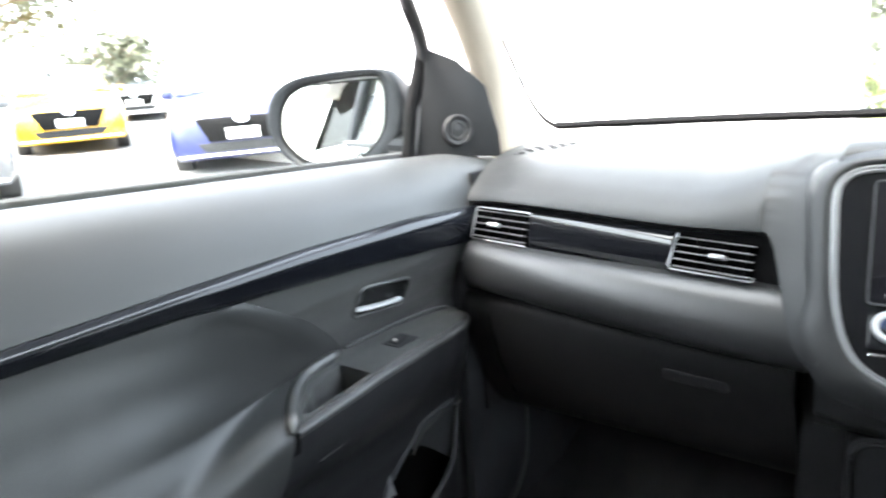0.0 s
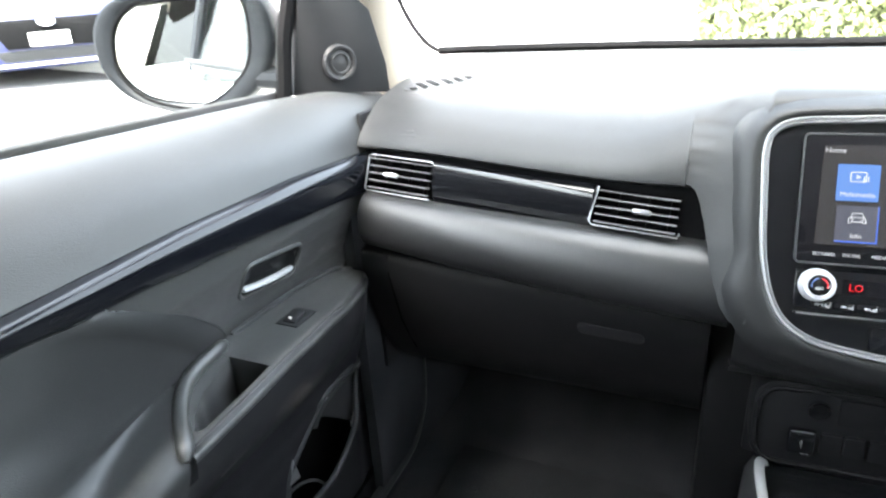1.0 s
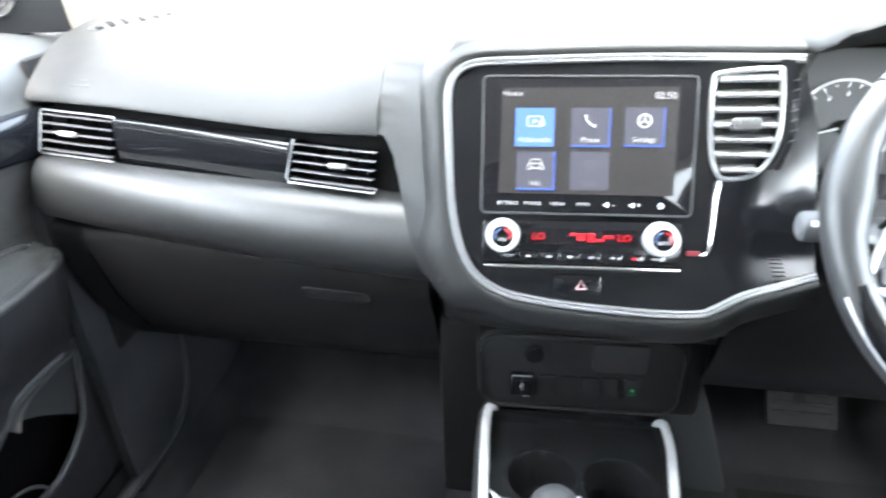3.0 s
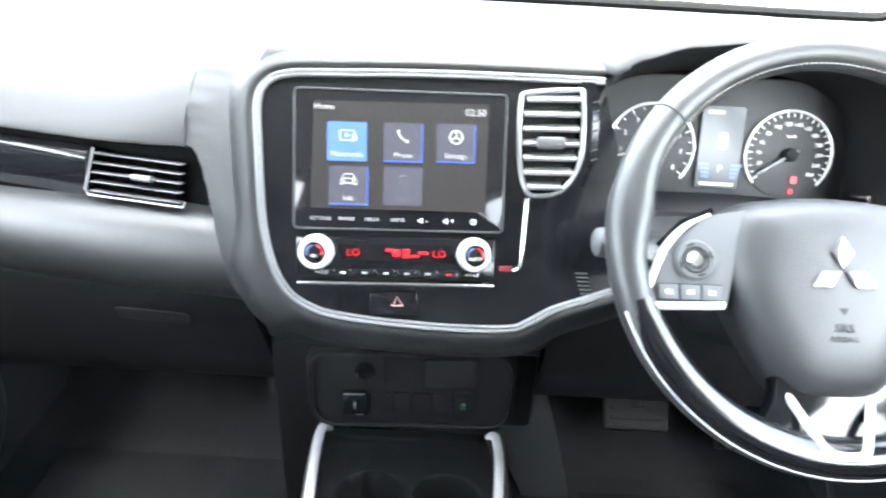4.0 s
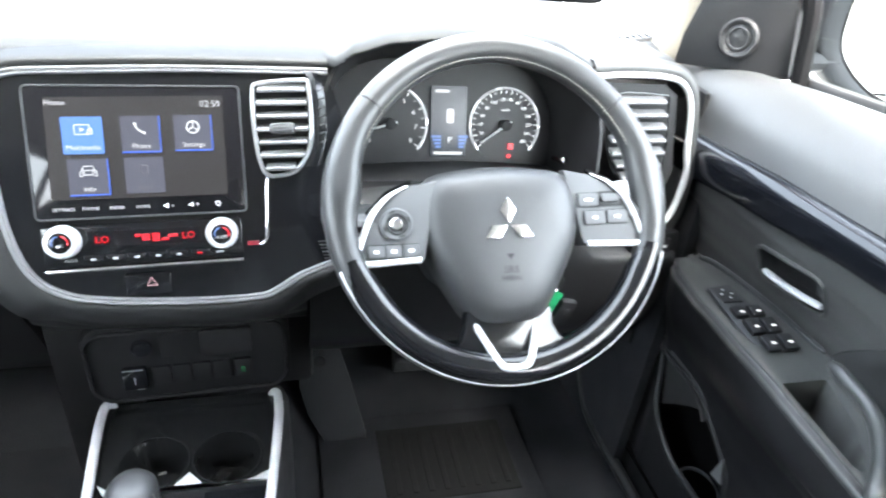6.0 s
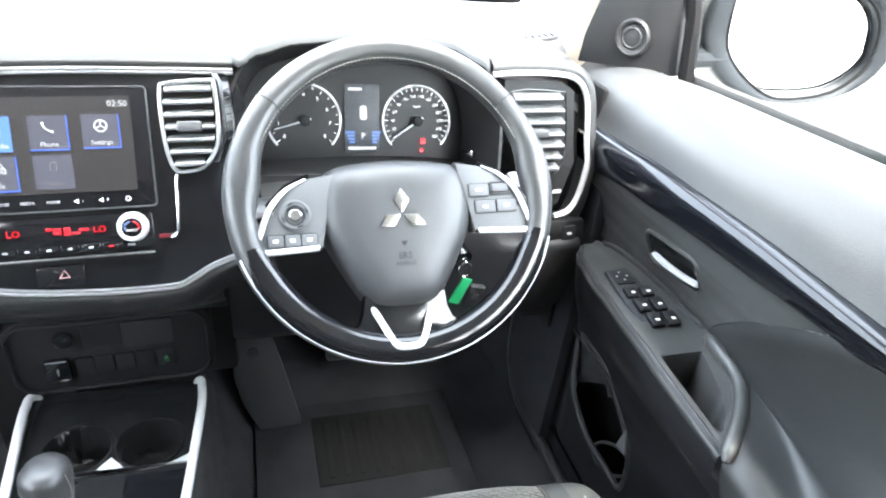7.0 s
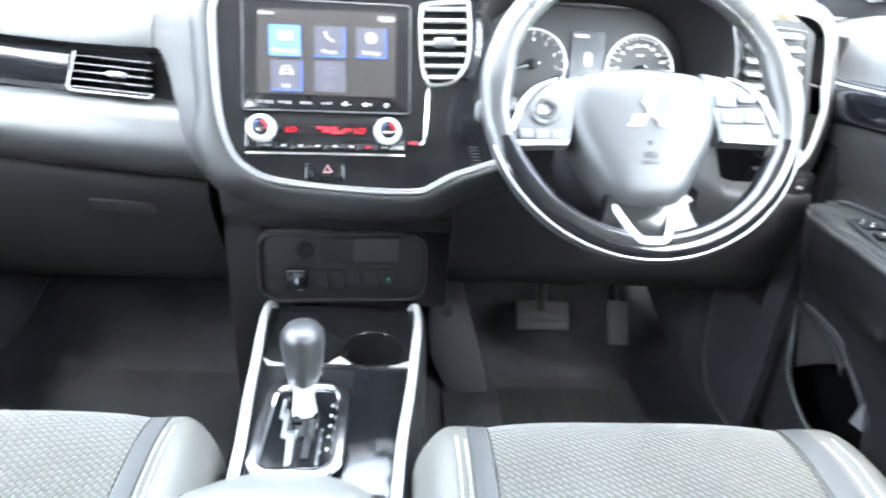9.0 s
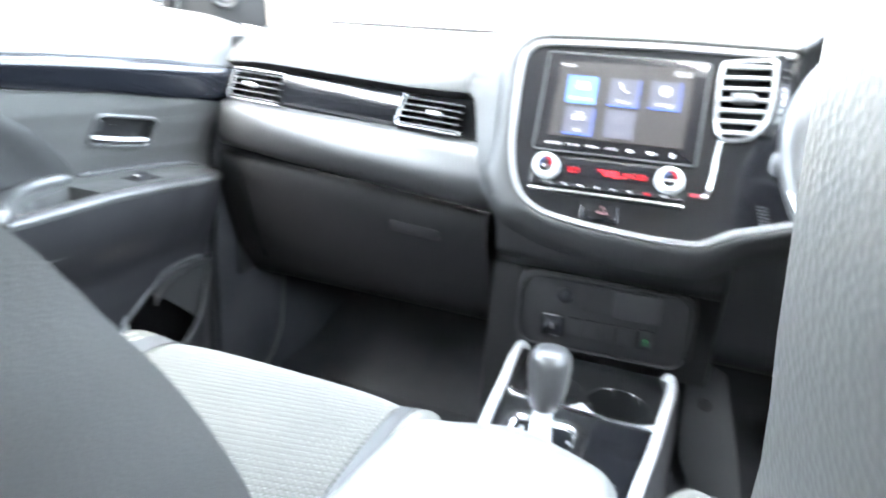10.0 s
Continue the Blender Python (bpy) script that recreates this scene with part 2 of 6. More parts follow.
def curve_at(keys, x):
    """Smooth value at x from rows of (x, value)."""
    keys = sorted(keys)
    if x <= keys[0][0]:
        return keys[0][1]
    for (a, va), (b, vb) in zip(keys, keys[1:]):
        if x <= b:
            t = (x - a) / (b - a)
            t = t * t * (3 - 2 * t) * 0.5 + t * 0.5
            return va + (vb - va) * t
    return keys[-1][1]


def tube(path, radius, sides=10, closed=False, bm=None, flat=1.0, up=(0, 0, 1), caps=True):
    """A round or flattened bar along a path. radius: a number or one for each point; flat: its height over its width along up."""
    bm = bm or bmesh.new()
    P = [Vector(p) for p in path]
    n = len(P)
    rows = []
    for i in range(n):
        a = P[i - 1] if (i > 0 or closed) else P[0]
        b = P[(i + 1) % n] if (i < n - 1 or closed) else P[-1]
        d = (b - a).normalized()
        s = d.cross(Vector(up))
        s = s.normalized() if s.length > 1e-6 else Vector((1, 0, 0))
        w = s.cross(d).normalized()
        r = radius[i] if isinstance(radius, (list, tuple)) else radius
        rows.append([P[i] + s * (math.cos(2 * math.pi * k / sides) * r) + w * (math.sin(2 * math.pi * k / sides) * r * flat) for k in range(sides)])
    return loft(rows, True, closed, bm, caps and not closed)


def rbox(m, sx, sy, sz, bevel=0.004, seg=2, bm=None):
    """A box of those sizes about the middle of m, with rounded edges."""
    own = bmesh.new()
    bmesh.ops.create_cube(own, size=1.0, matrix=Matrix.Diagonal((sx, sy, sz, 1)))
    b = min(bevel, 0.49 * min(sx, sy, sz))
    if b > 0:
        bmesh.ops.bevel(own, geom=list(own.edges), offset=b, segments=seg, profile=0.5, affect="EDGES")
    bmesh.ops.transform(own, matrix=m, verts=own.verts)
    if bm is None:
        return own
    me = bpy.data.meshes.new("t")
    own.to_mesh(me)
    own.free()
    bm.from_mesh(me)
    bpy.data.meshes.remove(me)
    return bm


def prism(outline, m, depth, bevel=0.0, bm=None, seg=2):
    """A plate with that outline in the plane of m, its face at z = 0 and its back at -depth."""
    own = bmesh.new()
    vs = [own.verts.new((p[0], p[1], 0)) for p in outline]
    f = own.faces.new(vs)
    ext = bmesh.ops.extrude_face_region(own, geom=[f])
    low = [e for e in ext["geom"] if isinstance(e, bmesh.types.BMVert)]
    bmesh.ops.translate(own, verts=low, vec=(0, 0, -depth))
    bmesh.ops.recalc_face_normals(own, faces=own.faces)
    if bevel:
        top = [e for e in own.edges if all(abs(v.co.z) < 1e-7 for v in e.verts)]
        bmesh.ops.bevel(own, geom=top, offset=bevel, segments=seg, profile=0.5, affect="EDGES")
    bmesh.ops.transform(own, matrix=m, verts=own.verts)
    if bm is None:
        return own
    me = bpy.data.meshes.new("t")
    own.to_mesh(me)
    own.free()
    bm.from_mesh(me)
    bpy.data.meshes.remove(me)
    return bm


def rounded(w, h, r, n=5, cx=0, cy=0):
    """Outline of a rounded rectangle."""
    out = []
    for sx, sy, a0 in ((1, 1, 0), (-1, 1, 90), (-1, -1, 180), (1, -1, 270)):
        for k in range(n + 1):
            a = radians(a0 + 90 * k / n)
            out.append((cx + sx * (w / 2 - r) + r * math.cos(a), cy + sy * (h / 2 - r) + r * math.sin(a)))
    return out


def lathe(profile, m, n=28, bm=None):
    """A turned form: profile rows of (radius, height) about the z of m."""
    rows = [[m @ Vector((r * math.cos(2 * math.pi * k / n), r * math.sin(2 * math.pi * k / n), h)) for k in range(n)] for r, h in profile]
    return loft(rows, True, False, bm, True)


def lettering(name, body, size, m, mat, parent, depth=0.0003):
    """Raised letters in the built-in font, centred on m."""
    cu = bpy.data.curves.new("text", "FONT")
    cu.body, cu.size, cu.align_x, cu.align_y, cu.extrude = body, size, "CENTER", "CENTER", depth
    cu.resolution_u = 2
    tmp = bpy.data.objects.new("text", cu)
    scene.collection.objects.link(tmp)
    dg = bpy.context.evaluated_depsgraph_get()
    me = bpy.data.meshes.new_from_object(tmp.evaluated_get(dg))
    bpy.data.objects.remove(tmp)
    bm = bmesh.new()
    bm.from_mesh(me)
    bpy.data.meshes.remove(me)
    bmesh.ops.transform(bm, matrix=m, verts=bm.verts)
    return part(name, bm, mat, parent)


def frame_of(o, u, v):
    """A pose with its x along u, its y near v, and its z out of the plane."""
    u = Vector(u).normalized()
    v = Vector(v)
    v = (v - u * v.dot(u)).normalized()
    w = u.cross(v)
    return Matrix(((u.x, v.x, w.x, o[0]), (u.y, v.y, w.y, o[1]), (u.z, v.z, w.z, o[2]), (0, 0, 0, 1)))


def at(m, x, y, z=0, rz=0):
    return m @ Matrix.Translation((x, y, z)) @ Matrix.Rotation(radians(rz), 4, "Z")


# ---- dashboard ----
dashboard = thing("dashboard", "black soft-touch dashboard with gloss trim and silver-edged air vents", "dashboard", (0, 0.3, 0.6))
# plane of the screen panel: origin at the hazard switch
PANEL = frame_of((0, 0, 0.89), (1, 0.07, 0), (0, 0.394, 0.919))


def pan(u, v, n=0.0):
    return PANEL @ Vector((u, v, n))


def mix(a, b, t):
    return a + (b - a) * t


def ease(t):
    t = max(0.0, min(1.0, t))
    return t * t * (3 - 2 * t)


PASS = [(.66, 1.098), (.50, 1.104), (.36, 1.104), (.27, 1.099), (.20, 1.088), (.155, 1.070), (.125, 1.050), (.111, 1.036), (.112, 1.026), (.135, 1.018)]
MIDDLE = [(.66, 1.098), (.50, 1.106), (.36, 1.112), (.27, 1.117), (.20, 1.121), (.155, 1.122), (.127, 1.1205), (.113, 1.1165), (.104, 1.110), (.100, 1.100)]
ARCH = [(.17, 1.098), (.196, 1.113), (.225, 1.135), (.27, 1.149), (.33, 1.156), (.41, 1.157), (.46, 1.151), (.505, 1.131), (.530, 1.111)]


def top_profile(x):
    k = ease((x + 0.212) / 0.08)
    shear = ease((x + 0.70) / 0.5) * (1 - k)
    rows = []
    hood = ease((x - 0.185) / 0.03) * (1 - ease((x - 0.515) / 0.03))
    zc = curve_at(ARCH, x)
    right = ease((x - 0.515) / 0.03)
    broad = ease((x + 0.33) / 0.20)
    k0 = k
    for i, (p, q) in enumerate(zip(PASS, MIDDLE)):
        share = (1, 1, 1, 1, .9, .7, .45, .2, 0, 0)[i]
        k = mix(k0, broad, share)
        w = ease((0.34 - p[0]) / 0.2)
        py, pz = p[0] - 0.042 * shear * w, p[1] - 0.017 * shear * w
        qy, qz = q[0] + 0.07 * min(x, 0.2) * w, q[1]
        y, z = mix(py, qy, k), mix(pz, qz, k)
        hy_ = (.66, .50, .38, .30, .22, .16, .115, .086, .080, .105)[i]
        hz_ = (1.098, 1.106, 1.12, zc - .016, zc - .006, zc - .001, zc, zc - .004, zc - .014, zc - .02)[i]
        y, z = mix(y, hy_, hood), mix(z, hz_, hood)
        ry = (.66, .50, .36, .27, .21, .175, .152, .137, .129, .131)[i]
        rz = (1.098, 1.105, 1.109, 1.114, 1.118, 1.120, 1.1205, 1.119, 1.114, 1.108)[i]
        y, z = mix(y, ry, right), mix(z, rz, right)
        end = ease((-0.60 - x) / 0.1) + ease((x - 0.66) / 0.06)
        out = max(0, x - .655)
        xa = x - .55 * out * w
        rows.append((xa + (x - XC) * .05 * ease((y - .30) / .25), y + 0.02 * end * w * (x < 0), z - 0.006 * end - .035 * ease(out / .075) * w))
    return rows


# the pad runs down beside the screen as a cheek, whose free edge follows CHEEK
CHEEK = [(-.2220, .0695, 1.0170), (-.2170, .0685, 1.0165), (-.2110, .0655, 1.0120), (-.2050, .060, 1.001), (-.1995, .052, .984), (-.1915, .040, .957), (-.1870, .031, .936), (-.1795, .021, .914), (-.1705, .011, .892), (-.1610, .0055, .881), (-.1520, .005, .875), (-.1435, .006, .872)]
CHEEK_Z = [(p[0], p[2]) for p in CHEEK]
CHEEK_X = [(p[2], p[0]) for p in reversed(CHEEK)]
CHEEK_Y = [(p[2], p[1]) for p in reversed(CHEEK)] + [(1.027, .074), (1.040, .0815), (1.054, .0895), (1.067, .1055), (1.080, .124), (1.10, .150), (1.122, .175)]


def cheek_y(x, z):
    xe = curve_at(CHEEK_X, z)
    w = min(1, max(0, (x - xe) / max(.0005, -.1435 - xe)))
    return mix(curve_at(CHEEK_Y, z), .07 * -.1435 + .4287 * (z - .89) + .0015, w ** mix(.9, 1.5, ease((z - .955) / .05)))


def pad_column(x):
    """One row across the pad: 16 points over its top, 28 down its front, one tucked in."""
    col = spline(top_profile(x), 3)
    if x > -.1435:
        last = col[-1]
        return col + [Vector((last.x, last.y + .0015 * k, last.z - .0004 * k)) for k in range(1, 18)]
    front = spline(top_profile(x), 12)[60:]
    front = front[:min(range(len(front)), key=lambda k: front[k].y) + 1]
    col = col[:16]
    x0, y0, z0 = col[-1]
    free = x < -.222
    ze = front[-1].z if free else curve_at(CHEEK_Z, x)
    zm = max(z0 - .03, mix(z0, ze, .5))
    zb = max(ze, z0 - .06)
    for k in range(1, 29):
        z = mix(z0, zm, k / 12) if k <= 12 else mix(zm, ze, (k - 12) / 16)
        if free:
            p = min(range(len(front) - 1), key=lambda q: abs(front[q].z + front[q + 1].z - 2 * z))
            a, b = front[p], front[p + 1]
            y = mix(a.y, b.y, min(1, max(0, (a.z - z) / max(1e-6, a.z - b.z))))
        else:
            y = cheek_y(x, z) + (y0 - cheek_y(x, z0)) * (max(0, z - zb) / (z0 - zb)) ** mix(2.2, 7, (x + .222) / .0785)
        col.append(Vector((mix(x0, x, k / 28), y, z)))
    return col + [Vector((x + .003, col[-1].y + .030, ze - .012))]


xs = [-0.70 + 1.43 * i / 150 for i in range(151)]
xs = sorted([x for x in xs if not -.2225 < x < -.143] + [-.222 + .0785 * i / 30 for i in range(31)] + [-.2224, -.1395])
rows = [pad_column(x) for x in xs]
part("top_pad", loft(rows), PADSKIN, dashboard, "charcoal soft-touch top pad", 50)

# cheek that wraps the screen panel
CHROME_LINE = [(.204, .2247), (.12, .2255), (.03, .2255), (-.06, .223), (-.110, .2205), (-.1305, .2105), (-.1382, .192), (-.1374, .15), (-.1319, .07), (-.1160, .0180), (-.0880, -.0080), (-.045, -.0195), (.045, -.0280), (.115, -.0290), (.138, -.0215), (.162, -.0085), (.196, .0030), (.23, .014)]
line = [Vector((p.x, p.y, 0)) for p in spline([(a, b, 0) for a, b in CHROME_LINE], 6)]


def turned(line, i):
    a, b = line[max(0, i - 1)], line[min(len(line) - 1, i + 1)]
    d = (b - a).normalized()
    return Vector((-d.y, d.x, 0))


rows = []
for i, p in enumerate(line):
    o = -turned(line, i)
    below = ease((0.0 - p.y) / 0.02)
    left = ease((-0.07 - p.x) / 0.04) * (1 - below) * (1 - ease((p.y - .175) / .045))
    proud = ((.000, -.004), (.004, .0025), (.0075, .0045), (.0105, .0042), (.0145, .0010), (.020, -.005), (.028, -.014), (.038, -.035))
    flush = ((.000, -.004), (.004, .0025), (.0075, .0032), (.0110, .0028), (.0150, .0012), (.020, -.0020), (.026, -.0075), (.034, -.022))
    under = ((.000, -.004), (.005, .0020), (.009, .0025), (.014, .0010), (.020, -.0035), (.028, -.012), (.034, -.022), (.040, -.04))
    wide = ((.000, -.004), (.004, .0025), (.0075, .0035), (.0120, .0035), (.018, .0025), (.026, .0005), (.036, -.003), (.046, -.014))
    low = ease((.085 - p.y) / .05)
    row = []
    for a, b0, c0, d in zip(proud, flush, under, wide):
        b = (mix(b0[0], d[0], low), mix(b0[1], d[1], low))
        deep = ease((-.088 - p.x) / .03)
        c = (mix(c0[0], d[0], deep), mix(c0[1], d[1], deep))
        w_, n_ = mix(mix(a[0], b[0], left), c[0], below), mix(mix(a[1], b[1], left), c[1], below)
        row.append(PANEL @ (p + o * w_ + Vector((0, 0, n_))))
    rows.append(row)
part("surround", sheet(rows, 0.003), DASH, dashboard, "charcoal surround of the screen panel", 60)
rows = []
for i, p in enumerate(line):
    o = -turned(line, i)
    rows.append([PANEL @ (p + o * s + Vector((0, 0, n))) for s, n in ((-.0040, -.004), (-.0038, .0020), (-.0030, .0032), (-.0018, .0032), (-.0012, .0024), (-.0002, .0024), (.0003, .0036), (.0022, .0040), (.0034, .0030), (.0038, -.004))])
part("chrome_strip", loft(rows, caps=True), SATIN, dashboard, "satin silver grooved strip round the panel", 30)

# gloss black face of the middle panel
face = [(p.x, p.y) for p in line] + [(.225, .08), (.222, .16)]
part("gloss_panel", prism(face, at(PANEL, 0, 0, -0.002), 0.02), GLOSS, dashboard, "gloss black screen panel")


# ---- air vents ----
def slat_bar(m, x0, x1, y, deep=0.012, tall=0.0035, tilt=18):
    mm = at(m, (x0 + x1) / 2, y, 0) @ Matrix.Rotation(radians(tilt), 4, "X")
    return rbox(mm, abs(x1 - x0), tall, deep, 0.0012, 1)


def rect_vent(m, w, h, n, rim, parent, knob_x=0.0):
    """A wide air vent in the plane of m: silver rim on some sides, slats, and a slider."""
    vent = part("air_vent", prism(rounded(w, h, 0.004), at(m, 0, 0, -0.022), 0.01), BLACKBAND, parent, "black air vent with horizontal slats")
    for i in range(n):
        y = -h / 2 + h * (i + 0.5) / n
        part("slat", slat_bar(m, -w / 2 + 0.003, w / 2 - 0.003, y, 0.010, 0.0013, 10), VENTSLAT, vent)
    for a in (-0.25, 0.1, 0.35):
        part("fin", rbox(at(m, a * w, 0, -0.015), 0.0015, h - 0.006, 0.008, 0.0005, 1), BLACKBAND, vent)
    part("slider", rbox(at(m, knob_x, 0.0, 0.004), 0.022, 0.0065, 0.012, 0.0025), SILVER if knob_x < 0 else SATIN, vent, "silver slider tab")
    part("rim", tube([m @ Vector((x, y, 0.002)) for x, y in rim], 0.0012, 6), SATIN, vent, "bright rim")
    return vent


STRIP = frame_of((-0.674, 0.122, 1.017), (0.452, -0.052, -0.015), (0, 0.02, 0.05))
back = [(-.004, .010), (.474, .012), (.484, -.004), (.492, -.060), (-.006, -.064)]
part("vent_recess", prism(back, at(STRIP, 0, 0, -0.022), 0.01), BLACKBAND, dashboard, "black recess behind the vents")
w1, h1 = 0.112, 0.054
m1 = at(STRIP, 0.057, -0.028)
rect_vent(m1, w1, h1, 5, [(w1 / 2, h1 / 2 - .002), (w1 / 2 - .004, h1 / 2), (-w1 / 2 + .003, h1 / 2), (-w1 / 2, h1 / 2 - .003), (-w1 / 2, -h1 / 2 + .002), (-w1 / 2 + .004, -h1 / 2), (w1 / 2, -h1 / 2)], dashboard, -0.012)
w2, h2 = 0.105, 0.049
m2 = at(STRIP, 0.403, -0.026)
rect_vent(m2, w2, h2, 5, [(-w2 / 2 + .003, h2 / 2), (-w2 / 2 - .003, -h2 / 2 + .005), (-w2 / 2 + .001, -h2 / 2), (w2 / 2, -h2 / 2), (w2 / 2 + .002, -h2 / 2 + .006)], dashboard, 0.008)
# gloss inlay between the vents: a bright upper bevel that widens along it
rows = []
for i in range(25):
    t = i / 24
    x = 0.115 + (0.349 - 0.115) * t
    crest = mix(-.0035, -.012, t * t)
    rows.append([at(STRIP, x, 0) @ Vector((0, y, n)) for y, n in ((.0005, -.018), (0, .000), (crest * .5, mix(.0045, .0035, t)), (crest, .0075), (crest - .002, .0077), (mix(crest, -.055, .5), .0025), (-.050, -.0060), (-.054, -.0095), (-.055, -.018))])
part("inlay", loft(rows, caps=True), GLOSS, dashboard, "gloss black curved inlay", 40)

# padded lower roll under the vents
PADL = [(.105, .964), (.086, .961), (.071, .948), (.064, .926), (.066, .905), (.077, .888), (.10, .882)]
PADR = [(.074, .948), (.050, .945), (.030, .930), (.018, .900), (.022, .874), (.042, .851), (.08, .845)]
rows = []
for i in range(41):
    t = i / 40
    x = -0.674 + 0.514 * t
    bow = 0.012 * math.sin(math.pi * t)
    rows.append(spline([(x, mix(a[0], b[0], t) - bow, mix(a[1], b[1], t)) for a, b in zip(PADL, PADR)], 4))
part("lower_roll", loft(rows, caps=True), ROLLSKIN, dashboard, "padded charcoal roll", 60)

# glovebox and the panel round it
rows = []
for i in range(25):
    t = i / 24
    x = -0.690 + 0.513 * t
    zt = mix(.872, .835, t)
    rows.append(spline([(x, .105, zt), (x, .088, zt - .006), (x, .088, zt - .04), (x, .116, .74), (x, .158, .66), (x, .22, .60), (x, .36, .585)], 3))
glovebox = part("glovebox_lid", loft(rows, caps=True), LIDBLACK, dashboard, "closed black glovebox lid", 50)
hm = frame_of((-0.303, 0.096, 0.787), (1, 0, -0.05), (0, -0.30, 1))
part("handle", prism(rounded(0.092, 0.022, 0.008), at(hm, 0, 0, 0.004), 0.010, 0.003), DARK, glovebox, "black glovebox latch")
part("lid_gap", tube([(-.643, .0873, .868), (-.643, .0865, .83), (-.643, .114, .74), (-.643, .157, .66)], .0016, 6), BLACKBAND, dashboard, "dark gap beside the glovebox lid")
for x0, x1, z0, z1 in ((-.174, -.09, .40, .85),):
    part("lower_panel", rbox(Matrix.Translation(((x0 + x1) / 2, .16 + .02 * (x0 > -.3), (z0 + z1) / 2)), x1 - x0, .11, z1 - z0, .008), LIDBLACK, dashboard)

# side defroster grilles near the screen corners
dm = frame_of((XC + 0.633, 0.268, 1.1145), (0.102, 0.041, 0.004), (-0.3, 1, 0.05))
grille = part("defroster_grille", prism([(-.06, -.008), (.05, -.012), (.066, -.004), (.05, .010), (-.05, .012), (-.062, .006)], at(dm, 0, 0, 0.0), 0.006, .001), SOFT, dashboard, "slotted defroster outlet")
# Each slot is a black bar on the plate; its black stands for shade.
for i in range(8):
    part("slot", rbox(at(dm, -0.05 + 0.0145 * i, 0, -0.0005, -25), 0.0075, 0.017, 0.002, 0.0004, 1), BLACKBAND, grille)
edge = [(-.667, .240, 1.0900), (-.672, .262, 1.0925), (-.665, .283, 1.0950), (-.640, .297, 1.0990), (-.605, .304, 1.1015), (-.569, .310, 1.1020), (-.570, .292, 1.1005), (-.590, .258, 1.0975), (-.615, .240, 1.0945), (-.640, .232, 1.0905)]
grille = part("defroster_grille", tube(spline(edge, 4, True), .0014, 6, True), SOFT, dashboard, "slotted defroster outlet")
# Raised black bars again, with the dark of the openings put into their colour.
for x, y, z, long in ((-.652, .2435, 1.0912, .021), (-.643, .2565, 1.0942, .044), (-.629, .267, 1.0966, .050), (-.608, .2745, 1.0985, .044), (-.5926, .2844, 1.0999, .034), (-.580, .2985, 1.1010, .019)):
    sm = frame_of((x, y, z), (.71, .69, .10), (-.68, .73, .04))
    k = long / 2
    part("slot", prism([(-.0048, -k), (.0048, -k + .003), (.0050, k - .002), (-.0046, k)], at(sm, 0, 0, .0012), .003, .0004), BLACKBAND, grille)
mark = frame_of((-.6075, .124, 1.049), (1, -.13, .03), (0, .78, .61))
for dv, wide in ((.0035, .016), (-.0035, .026)):
    part("print_bar", rbox(at(mark, 0, dv, .0004), wide, .0036, .0014, .0004, 1), HARD, dashboard, "faint embossed mark")

# lower middle: overhang, tray with sockets and switches
low = thing("switch_tray", "black dash tray with sockets, blank switches and a green light", "switch panel", (0.015, 0.1, 0.65))
LOW = frame_of((0.016, 0.078, 0.705), (1, 0.03, 0.02), (0, 0.02, 1))
part("tray_frame", prism(rounded(0.262, 0.128, 0.03), at(LOW, 0, 0, -0.001), 0.05, 0.006), LIDBLACK, low)
ring = rounded(0.250, 0.112, 0.026)
part("tray_rim", tube([LOW @ Vector((x, y, 0.002)) for x, y in ring], 0.0028, 6, True), LIDBLACK, low)
part("lid", prism(rounded(0.062, 0.038, 0.003), at(LOW, -0.004, 0.029, 0.001), 0.01, 0.001), LIDBLACK, low, "black blank plate beside the socket")
part("lid", prism(rounded(0.066, 0.042, 0.005), at(LOW, 0.048, 0.029, 0.005), 0.01, 0.0015), DARK, low, "dark slot cover")
part("socket", lathe([(0.0125, 0), (0.0125, 0.005), (0.0095, 0.006), (0.009, -0.004), (0.002, -0.005)], at(LOW, -0.057, 0.031, 0.001), 24), GLOSS, low, "round gloss black power socket")
for i, x in enumerate((-.0715, -.0385, -.0130, .0130, .0385, .0660)):
    b = part("switch", prism(rounded(0.030 if i == 0 else 0.0235, 0.034 if i == 0 else 0.030, 0.003), at(LOW, x, -0.0185, 0.007 if i == 0 else 0.004), 0.012, 0.0012), GLOSS if i == 0 else LIDBLACK, low, "gloss black socket flap" if i == 0 else "blank black switch cover")
    if i == 0:
        part("icon", rbox(at(LOW, x, -0.020, 0.0073), 0.0012, 0.012, 0.0008, 0.0003, 1), DIMPRINT, b)
        part("icon", rbox(at(LOW, x, -0.0185, 0.0073, 40), 0.005, 0.0012, 0.0008, 0.0003, 1), DIMPRINT, b)
        part("flap_edge", tube([LOW @ Vector((x + q, -.0025, .0068)) for q in (-.013, 0, .012)], .0008, 5), SATIN, b)
        part("flap_edge", tube([LOW @ Vector((x + q, -.0352, .0066)) for q in (.001, .006, .010)], .0009, 5), SATIN, b)
    if i == 5:
        part("lamp", prism([(-.0028, -.003), (.0028, -.003), (.0028, 0), (0, .003), (-.0028, 0)], at(LOW, x, -0.018, 0.0046), 0.0008), GREEN, b, "dim green lit symbol")
        part("lamp", rbox(at(LOW, x, -.0245, .0046), .008, .0012, .0008, .0002, 1), GREEN, b)

# overhang between the chrome line and the tray
UNDER_LINE = [(-.15, .05), (-.125, .030), (-.110, .008), (-.088, -.010), (-.045, -.023), (.045, -.032), (.115, -.033), (.140, -.026), (.170, -.012)]
rows = []
